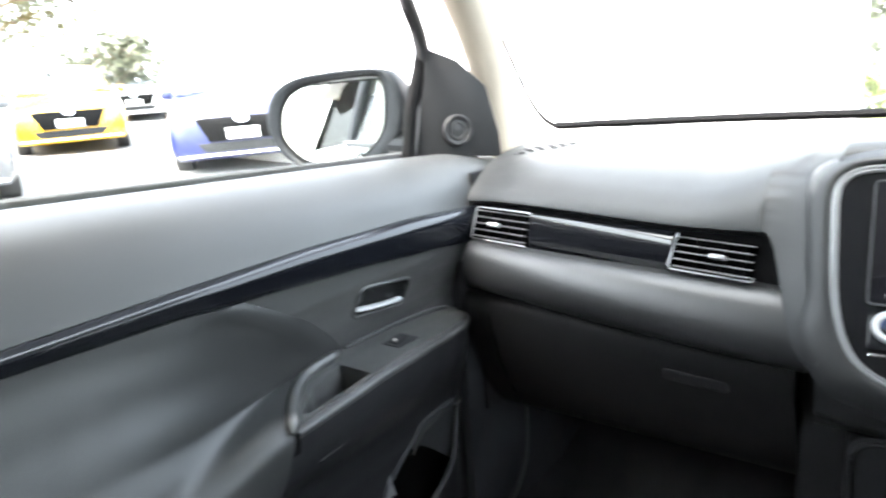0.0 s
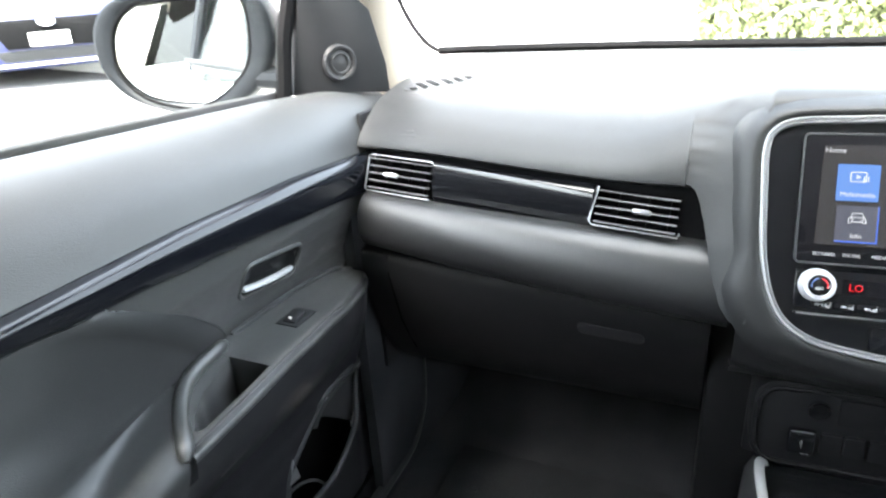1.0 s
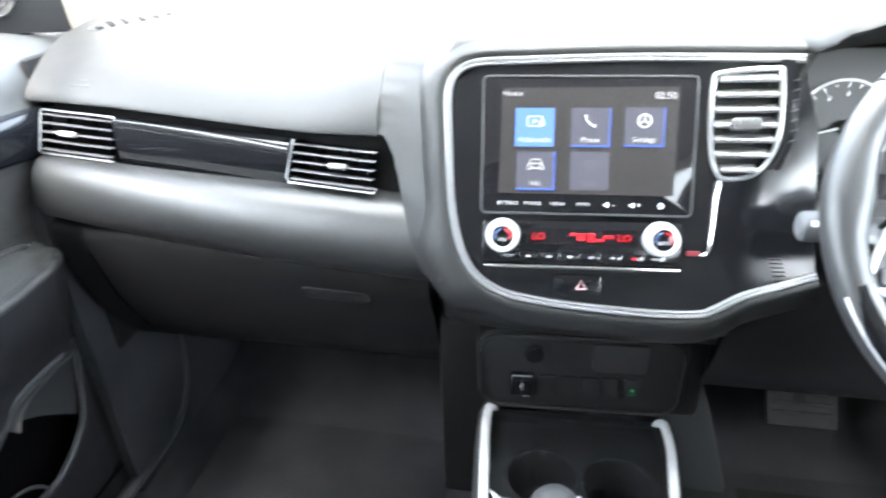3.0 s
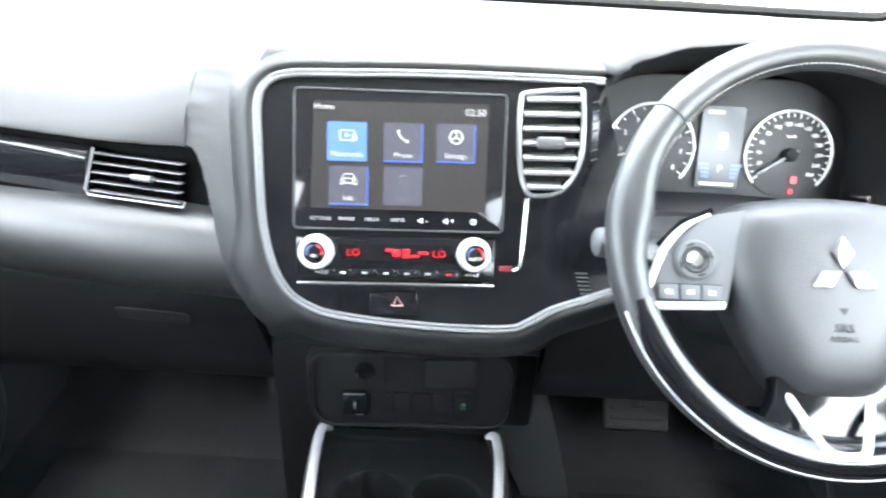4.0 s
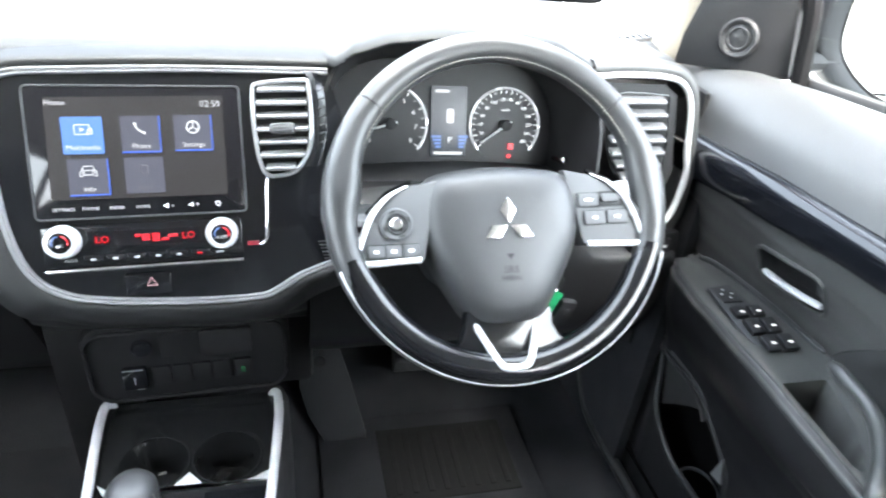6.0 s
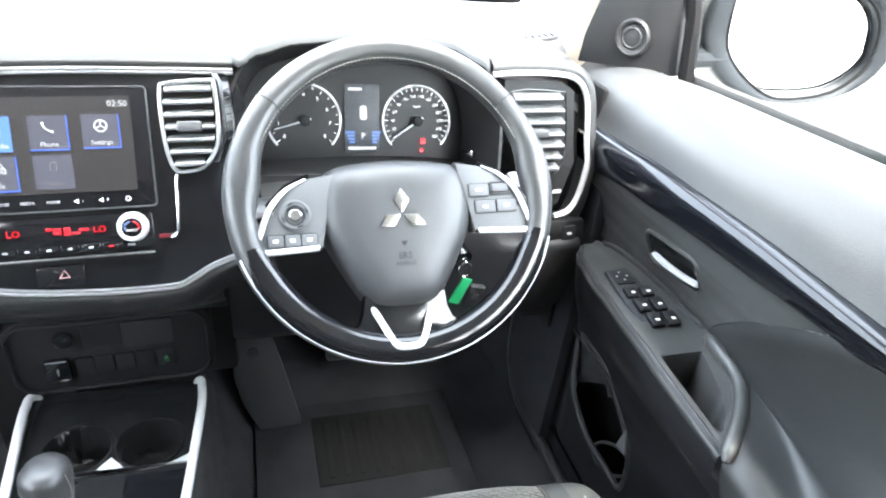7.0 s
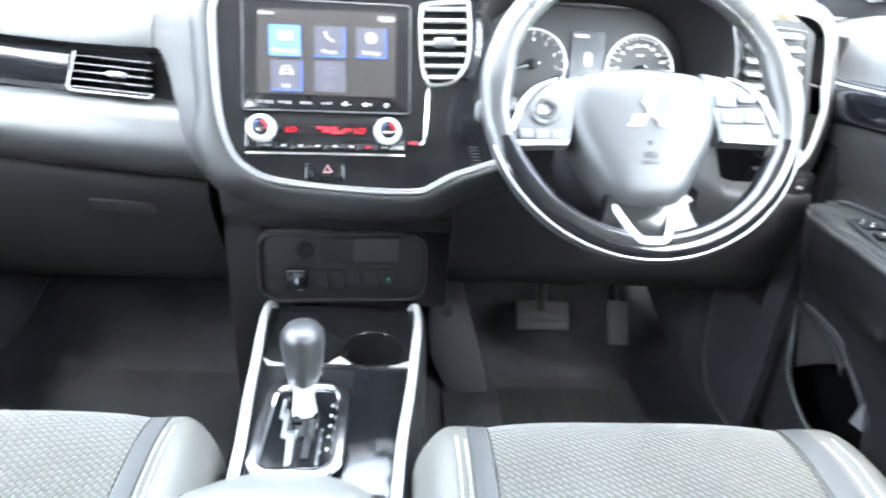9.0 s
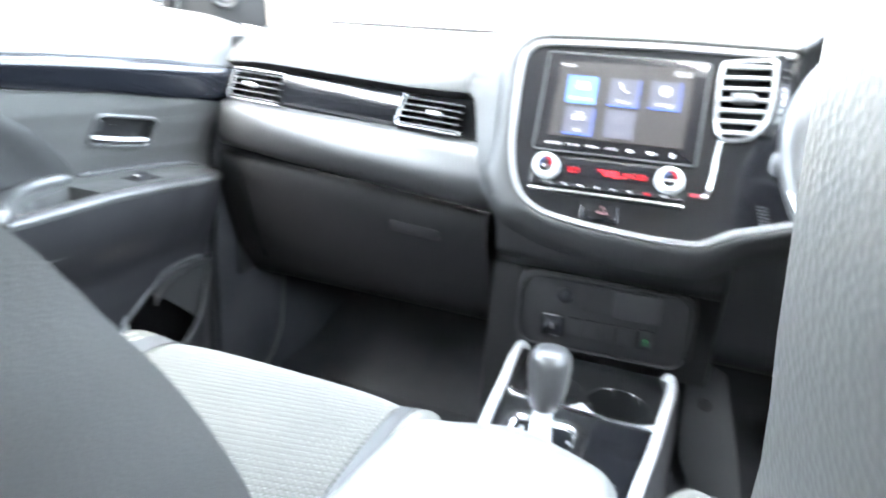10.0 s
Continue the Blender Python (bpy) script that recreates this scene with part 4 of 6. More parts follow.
part("mark", prism([(-.004, .003), (.004, .003), (0, -.003)], at(WHEEL, .0, -.054, .0128), .0004), DARK, hub)


def pad(side):
    s = side
    dv = .004 * s
    outer = [(s * .070, .034), (s * .100, .0285), (s * .1225, .017), (s * .140, -.001), (s * .1505, -.024), (s * .157, -.046), (s * .150, -.0505), (s * .088, -.048)]
    outer = [(x, y + dv) for x, y in outer]
    if s < 0:
        outer = outer[::-1]
    spoke = part("spoke", prism(outer, at(WHEEL, 0, 0, .001), .024, .003), SPOKE, wheel, "satin silver-grey spoke with buttons")
    edge = [(s * .102, .0285, .001), (s * .123, .0175, .003), (s * .1405, -.001, .004), (s * .151, -.024, .004), (s * .157, -.043, .004), (s * .154, -.0485, .004), (s * .146, -.050, .004), (s * .120, -.0492, .004), (s * .092, -.048, .003)]
    line = spline([(x, y + dv, z) for x, y, z in edge], 5)
    n_ = len(line) - 1
    part("spoke_trim", tube([WHEEL @ p for p in line], [.0012 + .0021 * ease(i / 10) for i in range(n_ + 1)], 8, flat=.8, up=WHEEL.col[2].xyz), SILVER, wheel, "satin silver spoke edge")
    part("spoke_root", tube([WHEEL @ Vector((s * .09, -.005, -.036)), WHEEL @ Vector((s * .168, -.004, -.008))], [.030, .019], 12, flat=.5), LEATHER, wheel)
    part("gap", tube([WHEEL @ Vector((s * x, y + dv, -.003)) for x, y in ((.098, .033), (.124, .0215), (.1445, .001), (.1555, -.024), (.1615, -.046))], .0026, 6), BLACKBAND, wheel, "dark gap round the spoke")
    if s < 0:
        ring = part("button_ring", lathe([(.0172, 0), (.0172, .0025), (.0150, .0045), (.0090, .0036), (.0082, .001)], at(WHEEL, -.1155, -.0150, .001), 28), SPOKE, spoke, "round four-way button")
        part("button", lathe([(.0070, 0), (.0068, .0045), (.0055, .0056), (.003, .0052)], at(WHEEL, -.1155, -.0150, .001), 20), CHROME, ring)
        part("groove", tube([at(WHEEL, -.1155, -.0150, .0048) @ Vector((.0105 * math.cos(k * math.pi / 12), .0105 * math.sin(k * math.pi / 12), 0)) for k in range(24)], .0011, 5, True), DARK, ring)
        for a in (20, 110, 200, 290):
            part("dot", rbox(at(WHEEL, -.1155 + .0132 * math.cos(radians(a)), -.0150 + .0132 * math.sin(radians(a)), .0055, a + 90), .0062, .0016, .0010, .0002, 1), DARK, ring)
        for i in range(3):
            x = -.1375 + .0178 * i
            b = part("button", prism(rounded(.0165, .0125, .0015), at(WHEEL, x, -.0420, .0035), .004, .0008), SPOKE, spoke)
            part("icon", rbox(at(WHEEL, x, -.0420, .0037), .0052, .0034, .0004, .0001, 1), WHITEPRINT, b)
            part("gap", tube([at(WHEEL, x, -.0420, .0012) @ Vector((u, v, 0)) for u, v in rounded(.0174, .0134, .0015, 2)], .0007, 4, True), DARK, b)
    else:
        for x, y, w in ((.0965, .0035, .024), (.103, -.0160, .0245), (.1295, -.0155, .0245)):
            b = part("button", prism(rounded(w, .0145, .0015), at(WHEEL, x, y, .0035), .004, .0008), SPOKE, spoke)
            part("icon", rbox(at(WHEEL, x, y, .0037), .0085 if y > 0 else .0055, .0030, .0004, .0001, 1), WHITEPRINT, b)
            part("gap", tube([at(WHEEL, x, y, .0012) @ Vector((u, v, 0)) for u, v in rounded(w + .001, .0155, .0015, 2)], .0007, 4, True), DARK, b)
        part("rocker_well", prism(rounded(.031, .017, .004), at(WHEEL, .1235, .0045, .0018), .003, .0006), DARK, spoke, "dark well of the rocker")
        part("rocker", prism(rounded(.021, .0095, .003), at(WHEEL, .1215, .0050, .0065), .005, .0015), SPOKE, spoke)


pad(-1)
pad(1)
# lower spoke with its silver fork
LOW_SPOKE = [(-.047, -.108), (-.049, -.126), (-.054, -.139), (-.066, -.1485), (-.080, -.150), (-.060, -.164), (0, -.174), (.060, -.164), (.080, -.150), (.066, -.1485), (.054, -.139), (.049, -.126), (.047, -.108)]
part("lower_spoke", prism(LOW_SPOKE, at(WHEEL, 0, 0, -.004), .018, .004), GLOSS, wheel, "gloss black lower spoke")
fork = spline([(-.041, -.117, -.008), (-.034, -.132, -.002), (-.026, -.150, .007), (-.0205, -.162, .0150), (-.013, -.1662, .0180), (.004, -.1662, .0180), (.0115, -.162, .0150), (.0185, -.150, .007), (.026, -.132, -.002), (.031, -.117, -.008)], 4)
part("fork_trim", tube([WHEEL @ p for p in fork], .0039, 8, flat=.62, up=WHEEL.col[2].xyz), SILVER, wheel, "satin silver fork")
part("column_shroud", lathe([(.03, -.30), (.062, -.25), (.066, -.08), (.055, -.045), (.03, -.04)], WHEEL @ Matrix.Translation((0, -.02, 0)), 24), DARK, wheel, "black column shroud")
for s in (-1, 1):
    tip, v = (.172, .006) if s < 0 else (.178, .020)
    st = part("stalk", tube([WHEEL @ Vector((s * .05, .0, -.075)), WHEEL @ Vector((s * .11, v * .5, -.07)), WHEEL @ Vector((s * .145, v * .9, -.062)), WHEEL @ Vector((s * tip, v, -.055))], [.008, .008, .0105, .0115], 12), DARK, wheel, "black column stalk")
    end = part("tip", lathe([(.0118, -.020), (.0138, -.016), (.0142, .006), (.0132, .012), (.009, .015)], Matrix.Translation(WHEEL @ Vector((s * tip, v, -.055))) @ WHEEL.to_3x3().to_4x4() @ Matrix.Rotation(s * math.pi / 2, 4, "Y"), 16), SPOKE if s < 0 else SILVER, st, "grey stalk tip")
    part("mark", rbox(Matrix.Translation(WHEEL @ Vector((s * (tip + .002), v, -.0405))) @ WHEEL.to_3x3().to_4x4(), .012, .005, .0008, .0002, 1), WHITEPRINT, end)

# key with a green tag
key = thing("ignition_key", "black car key with a green tag hanging from the ignition", "key", (0.50, 0.03, 0.85))
part("barrel", tube([(0.488, 0.055, 0.872), (0.494, 0.02, 0.862)], .014, 14), CHROME, key, "bright ignition barrel")
part("key_ring", tube([Vector((0.498 + .010 * math.cos(a * math.pi / 8), 0.018, 0.846 + .012 * math.sin(a * math.pi / 8))) for a in range(16)], .001, 5, True), CHROME, key)
part("fob", rbox(pose(0.517, 0.02, 0.795, 10, 12, 0), .026, .012, .048, .006), DARK, key, "black remote fob")
part("fob_button", rbox(pose(0.518, 0.0135, 0.80, 10, 12, 0), .010, .003, .010, .001), HARD, key)
part("tag", rbox(pose(0.497, 0.022, 0.806, 0, 22, 0), .016, .004, .046, .0015), KEYGREEN, key, "green plastic tag")

# ---- centre console ----
console = thing("center_console", "black centre console with satin silver side rails and cup holders", "console", (0.015, -0.15, 0.35))


def console_edge(y, s):
    return curve_at([(-.78, -.050), (-.45, -.060), (-.30, -.070), (-.27, -.072), (-.07, -.089), (.02, -.097), (.07, -.099)], y) if s < 0 else curve_at([(-.78, .085), (-.45, .092), (-.30, .1005), (-.27, .102), (-.07, .122), (.02, .129), (.07, .128)], y)


rows = []
ys = [.085 - .035 * i for i in range(15)]
for y in ys:
    a, b = console_edge(y, -1), console_edge(y, 1)
    rows.append([(a - .020, y, .33), (a - .018, y, .50), (a - .014, y, .615), (a - .004, y, .640), (a + .004, y, .641)])
part("side", loft(rows), HARD, console)
rows = []
for y in ys:
    a, b = console_edge(y, -1), console_edge(y, 1)
    rows.append([(b + .020, y, .33), (b + .018, y, .50), (b + .014, y, .615), (b + .004, y, .640), (b - .004, y, .641)])
part("side", loft(rows), HARD, console)
CUPS = [(-.024, -.030, .040), (.064, -.031, .040)]
bm = bmesh.new()
ny, nx = 96, 66
grid = []
for i in range(ny + 1):
    y = .082 - .42 * i / ny
    a, b = console_edge(y, -1) + .004, console_edge(y, 1) - .004
    r = []
    for j in range(nx + 1):
        x = mix(a, b, j / nx)
        z = .632
        for cx, cy, cr in CUPS:
            d = math.hypot(x - cx, y - cy)
            z = min(z, .632 - .06 * ease((cr - d) / .006 + .5))
        if -.275 < y < -.12 and -.060 < x < .036:
            z = min(z, .630)
        r.append((x, y, z))
    grid.append(r)
part("console_top", loft(grid), CONSOLE, console, "black console top with two cup holders", 50)
for cx, cy, cr in CUPS:
    part("cup_ring", tube([(cx + (cr + .002) * math.cos(2 * math.pi * k / 40), cy + (cr + .002) * math.sin(2 * math.pi * k / 40), .633) for k in range(40)], .0018, 6, True), CONSOLE, console, "thin ring of a cup holder")
part("cup_divider", prism([(-.085, -.055), (-.075, -.072), (.115, -.074), (.118, -.058), (.10, -.068), (.078, -.075), (.04, -.073), (.02, -.05), (.0, -.073), (-.045, -.075), (-.07, -.066)], Matrix.Translation((0, 0, .6345)), .004, .001), SILVER, console, "silver plate between the cup holders")
part("side_plate", prism([(.041, -.085), (.112, -.085), (.093, -.30), (.041, -.30)], Matrix.Translation((0, 0, .636)), .006, .002), GLOSS, console, "gloss black plate beside the gear gate")
for s in (-1, 1):
    pts = [(console_edge(y, s) - s * d, y, .640 + h) for y, d, h in ((.078, .013, -.012), (.0765, .008, -.004), (.071, .003, .001), (.060, .0005, .003), (.02, 0, .004), (-.07, 0, .004), (-.15, 0, .004), (-.22, 0, .004), (-.30, 0, .004), (-.36, 0, .004))]
    path = spline(pts, 5)
    part("rail", tube(path, [.0030 + .0031 * ease(k / 9) for k in range(len(path))], 10, flat=.9), SILVER, console, "satin silver side rail")
# armrest box
rows = []
for i in range(25):
    t = (i / 24) ** 1.7
    y = -.458 - .30 * t
    q = max(0, 1 - t * .30 / .05)
    inset = .034 * (1 - math.sqrt(1 - q * q))
    a, b = mix(-.054, -.078, t) + inset, mix(.092, .108, t) - inset
    r = .014
    lip = .012 * (1 - ease(t * 8))
    zt = .842 - lip
    rows.append(spline([(a, y, .79), (a, y, zt - .02), (a + .006, y, zt - .006), (a + r + .006, y, zt), ((a + b) / 2, y, zt + .004), (b - r - .006, y, zt), (b - .006, y, zt - .006), (b, y, zt - .02), (b, y, .79)], 3))
armrest = thing("armrest", "padded grey leatherette centre armrest between the seats", "armrest", (0.015, -0.6, 0.6))
part("lid", loft(rows, caps=True), PALEHIDE, armrest, "padded armrest lid", 50)
part("box", rbox(Matrix.Translation((.016, -.60, .56)), .16, .30, .46, .015), HARD, armrest, "black armrest box")
part("lid_seam", tube([(-.052, -.461, .812), (.016, -.458, .814), (.088, -.461, .812)], .0015, 6), DARK, armrest)
part("latch", rbox(Matrix.Translation((.075, -.4585, .80)), .03, .006, .014, .002), DARK, armrest)

# gear selector
gear = thing("gear_selector", "gear lever with leather knob in a bright stepped gate", "gear lever", (-.012, -.19, .64))
gate = rounded(.090, .150, .022, 6, -.012, -.198)
part("gate_frame", tube([(x, y, .6405) for x, y in gate], .0082, 8, True, flat=.6), CHROME, gear, "bright gate frame")
part("gate_plate", prism(gate, Matrix.Translation((0, 0, .6395)), .004), GLOSS, gear, "gloss black gate plate")
part("gate_slot", tube([(-.018, -.165, .642), (-.018, -.192, .642), (-.008, -.192, .642), (-.008, -.218, .642), (-.002, -.218, .642), (-.002, -.252, .642)], .0042, 6, flat=.4), DARK, gear, "stepped slot")
part("slot_edge", tube([(-.034, -.150, .642), (-.034, -.178, .642), (-.026, -.178, .642), (-.026, -.21, .642), (-.016, -.21, .642), (-.016, -.262, .642)], .0026, 6), CHROME, gear)
part("slot_edge", tube([(-.004, -.150, .642), (-.004, -.180, .642), (.006, -.180, .642), (.006, -.206, .642), (.012, -.206, .642), (.012, -.262, .642)], .0024, 6), CHROME, gear)
for i, y in enumerate((-.162, -.180, -.198, -.216, -.236)):
    part("print", rbox(Matrix.Translation((.021, y, .6405)), .003, .005, .0008, .0002, 1), DIMPRINT, gear)
part("gate_step", prism([(-.040, -.152), (-.034, -.152), (-.034, -.179), (-.026, -.179), (-.026, -.211), (-.0165, -.211), (-.0165, -.262), (-.022, -.262), (-.026, -.220), (-.033, -.217), (-.034, -.188), (-.040, -.185)], Matrix.Translation((0, 0, .6415)), .002, .0006), SLAT, gear, "polished stepped gate edge")
part("gaiter", lathe([(.0150, 0), (.0135, .008), (.0122, .022), (.0118, .048)], pose(-.012, -.172, .640, -4, 0, 0), 20), SILVER, gear, "silver lever shaft")
part("knob", lathe([(.013, .042), (.0178, .047), (.0200, .058), (.0232, .078), (.0252, .096), (.0244, .108), (.0195, .1155), (.0105, .1185), (.002, .119)], pose(-.012, -.172, .640, -4, 0, 0) @ Matrix.Diagonal((1, 1.15, 1, 1)), 28), LEATHER, gear, "black leather gear knob", 60)
bm = bmesh.new()
for k in range(12):
    rbox(pose(-.012, -.172, .640, -4, 0, 0) @ Matrix.Translation((.0215 + .003 * math.sin(math.pi * k / 12), -.010, .060 + .0045 * k)), .001, .001, .0028, .0002, 1, bm)
tagged(part("stitching", bm, THREAD, gear), kind="stuff")


# ---- seats ----
def seat_profile(x, half, bol):
    """Height added by the side bolsters at x from the middle."""
    e = (abs(x) - (half - bol)) / bol
    return ease(e * 1.4) if e > 0 else 0.0


def back_width(z):
    """Share of the backrest's full half width at height z."""
    return curve_at([(.62, .97), (.80, 1.03), (.90, 1.04), (.96, 1.02), (1.0, 1.0), (1.03, 1.0), (1.06, 1.012), (1.09, 1.02), (1.12, 1.0), (1.16, .93), (1.215, .78)], z)


def front_seat(name_label, x0, y_front, group, seat_top, hb, yb, lean=()):
    seat = thing("front_seat", name_label, "seat", (x0, y_front - .28, .34), group)
    half = .258
    # cushion
    def cushion(xs_, name, mat, lab, lift=0.0):
        rows = []
        for x, wall in xs_:
            h = seat_profile(x, half, .085)
            fr = y_front - .055 * (abs(x) / half) ** 4
            q = min(1, max(0, (abs(x) - (half - .05)) / .05))
            z0 = seat_top + .022 * h + lift - .055 * (1 - math.sqrt(1 - q * q)) - wall
            fr -= .25 * wall
            rows.append(spline([(x0 + x, fr + .004, .50), (x0 + x, fr + .004, max(.51, z0 - .075)), (x0 + x, fr, max(.52, z0 - .045)), (x0 + x, fr - .012, z0 - .018), (x0 + x, fr - .035, z0 - .003), (x0 + x, fr - .09, z0 + .003), (x0 + x, fr - .20, z0 - .008), (x0 + x, fr - .34, z0 - .028), (x0 + x, fr - .47, z0 - .04 + .02 * h)], 4))
        return part(name, sheet(rows, .008), mat, seat, lab, 60)

    def across(xa, xb, n=20):
        return [(mix(xa, xb, i / n), 0.0) for i in range(n + 1)]

    cushion(across(-.172, .172), "seat_cushion", CLOTH, "light grey woven cloth centre")
    for s in (-1, 1):
        roll = [(.174 + .034 * i / 7, 0) for i in range(8)] + [(half - .05 + .05 * math.sin(math.pi / 2 * i / 9), 0) for i in range(1, 10)] + [(half, .03), (half - .002, .07)]
        cushion([(s * x, w) for x, w in roll], "bolster", PALEHIDE, "pale grey leatherette side bolster")
        a, b = sorted((s * .176, s * .198))
        cushion(across(a, b, 6), "bolster_panel", HIDE, "dark leatherette panel beside the cloth", .0025)
        bm = bmesh.new()
        for q in (.203, .213):
            for k in range(60):
                y = y_front - .075 - .0055 * k
                x = s * q
                h = seat_profile(x, half, .085)
                d = max(0.03, y_front - .055 * (q / half) ** 4 - y)
                top = seat_top + .022 * h + curve_at([(.012, -.018), (.035, -.003), (.09, .003), (.2, -.008), (.34, -.028), (.47, -.04 + .02 * h)], d)
                rbox(Matrix.Translation((x0 + x, y, top + .0022)), .0018, .0040, .0016, .0003, 1, bm)
        tagged(part("stitching", bm, THREAD, seat, "pale stitch line"), kind="stuff")
    part("seat_base", rbox(Matrix.Translation((x0, y_front - .27, .53)), .46, .46, .16, .03), DARK, seat, "black seat base")
    part("side_trim", rbox(Matrix.Translation((x0, y_front - .28, .42)), .40, .42, .12, .02), DARK, seat)
    # backrest, leaning back
    def lean_y(z):
        return curve_at(lean, z) if lean else yb - (z - .70) * .36

    def back(xa, xb, name, mat, lab, lift=0.0):
        rows = []
        n = 16
        for i in range(n + 1):
            x = mix(xa, xb, i / n)
            h = seat_profile(x, hb, .10)
            r = []
            for z in (.62, .68, .76, .84, .88, .91, .94, .965, .985, 1.005, 1.03, 1.06, 1.10, 1.14, 1.19, 1.215):
                wz = back_width(z)
                y = lean_y(z) + (.050 * h * curve_at([(.62, .6), (.8, 1), (.95, .97), (1.06, .95), (1.2, .2)], z)) + lift
                if z > 1.18:
                    y -= (z - 1.18) * .9
                r.append((x0 + x * wz, y, z))
            r += [(x0 + x * .72, yb - .30, 1.20), (x0 + x * .85, yb - .29, 1.05), (x0 + x * .93, yb - .22, .85), (x0 + x * .93, yb - .15, .64)]
            rows.append(spline(r, 3))
        if max(abs(xa), abs(xb)) > .2:
            out = 1 if xb > .2 else -1
            edge = rows[-1] if out > 0 else rows[0]
            n_front = 15 * 3
            for d, q in ((.030, .006), (.085, .022), (.12, .05)):
                turn = [Vector((p.x - out * q, p.y - d, p.z)) if i <= n_front else Vector((p.x - out * q, p.y - .02, p.z)) for i, p in enumerate(edge)]
                if out > 0:
                    rows.append(turn)
                else:
                    rows.insert(0, turn)
        return part(name, loft(rows, caps=True), mat, seat, lab, 60)
    back(-.158, .158, "backrest", CLOTH, "light grey woven cloth backrest")
    back(.160, hb, "backrest_bolster", BACKHIDE, "grey leatherette backrest bolster")
    back(-hb, -.160, "backrest_bolster", BACKHIDE, "grey leatherette backrest bolster")
    for s in (-1, 1):
        bm = bmesh.new()
        for k in range(80):
            z = .68 + .0058 * k
            wz = back_width(z)
            y = lean_y(z) + .050 * curve_at([(.62, .6), (.8, 1), (.95, .97), (1.06, .95), (1.2, .2)], z)
            rbox(pose(x0 + s * (hb - .016) * wz, y + .0015, z, 28, 0, 0), .0060, .0016, .0026, .0004, 1, bm)
        tagged(part("stitching", bm, THREAD, seat, "pale stitch line"), kind="stuff")
    rows = []
    for i in range(13):
        x = -.125 + .25 * i / 12
        e = (abs(x) / .125) ** 4
        rows.append(spline([(x0 + x, yb - .275, 1.255 + .02 * e), (x0 + x, yb - .225 - .03 * e, 1.26 + .02 * e), (x0 + x, yb - .215 - .03 * e, 1.33), (x0 + x, yb - .235 - .03 * e, 1.40 - .015 * e), (x0 + x, yb - .28, 1.425 - .03 * e), (x0 + x, yb - .33 + .02 * e, 1.39 - .02 * e), (x0 + x, yb - .33 + .02 * e, 1.27 + .02 * e)], 3))
    part("headrest", loft(rows, caps=True), HIDE, seat, "dark leatherette headrest", 60)
    for s in (-1, 1):
        part("headrest_post", tube([(x0 + s * .06, yb - .26, 1.18), (x0 + s * .06, yb - .27, 1.30)], .006, 8), CHROME, seat)
    return seat


front_seat("driver's seat in light grey woven cloth with dark stitched bolsters", .375, -.188, "front seats", .668, .264, -.685, [(.62, -.655), (.70, -.686), (.80, -.725), (.90, -.762), (.95, -.779), (1.0, -.793), (1.03, -.800), (1.06, -.8025), (1.095, -.791), (1.12, -.805), (1.16, -.838), (1.215, -.87)])
front_seat("passenger's seat in light grey woven cloth with dark stitched bolsters", -.352, -.168, "front seats", .660, .272, -.648, [(.62, -.585), (.70, -.612), (.80, -.650), (.854, -.673), (.919, -.700), (.966, -.728), (.997, -.748), (1.022, -.769), (1.06, -.798), (1.12, -.838), (1.215, -.89)])

# ---- floor, mats and pedals ----
rows = []
for i in range(41):
    x = -.80 + 1.64 * i / 40
    tun = math.exp(-((x - .015) / .11) ** 4)
    rows.append([(x, y, z + .0 + (.22 * tun if .05 < y < .45 else .0)) for y, z in ((-1.9, .33), (-.6, .33), (-.2, .33), (.05, .33), (.25, .335), (.40, .37), (.52, .45), (.60, .55), (.66, .75), (.68, 1.08))])
structure("floor", sheet(rows, .01), CARPET, "black carpeted car floor and footwell", "floor", 60)
MATBLACK = material("worn_mat_rubber", (.012, .012, .0125), .85, grain=300, bump=.3, spec=.2)
mat_thing = thing("floor_mat", "black ribbed carpet floor mat with a heel pad", "mat", (.40, .1, .34))
part("mat", rbox(pose(.395, .06, .340), .40, .56, .008, .003), CARPET, mat_thing)
part("heel_pad", rbox(pose(.43, .165, .345), .25, .17, .004, .002), MATBLACK, mat_thing, "ribbed rubber heel pad")
for i in range(8):
    part("rib", rbox(pose(.33 + .029 * i, .165, .3475), .010, .14, .003, .001, 1), MATBLACK, mat_thing)
part("edge", tube([(.20, .335, .346), (.40, .342, .346), (.59, .335, .346)], .003, 6), HARD, mat_thing)
pm = thing("floor_mat", "black carpet floor mat on the passenger side", "mat", (-.40, .1, .34))
part("mat", rbox(pose(-.40, .08, .340), .44, .56, .008, .003), CARPET, pm)
COVERGREY = material("dark_side_cover", (.020, .022, .025), .6, grain=500, bump=.2, spec=.3)
side_cover = thing("footwell_side_cover", "dark grey plastic side cover beside the pedals", "trim panel", (.17, .15, .45))
part("cover", prism([(-.030, .215), (.000, .235), (.032, .222), (.060, .13), (.092, .008), (.090, -.002), (.012, -.002), (-.018, .055), (-.032, .11)], frame_of((.194, .236, .347), (1, 0, 0), (0, .40, .92)), .012, .003), COVERGREY, side_cover)
part("bolt", lathe([(.011, 0), (.011, .004), (.007, .007)], at(frame_of((.194, .236, .347), (1, 0, 0), (0, .40, .92)), .006, .160, -.001), 16), DARK, side_cover, "round fastener")
brake = thing("brake_pedal", "black rubber brake pedal on a steel arm", "pedal", (.39, .30, .49))
part("pad", rbox(pose(.396, .31, .482, 52, 0, 0), .112, .060, .016, .006), RUBBER, brake)
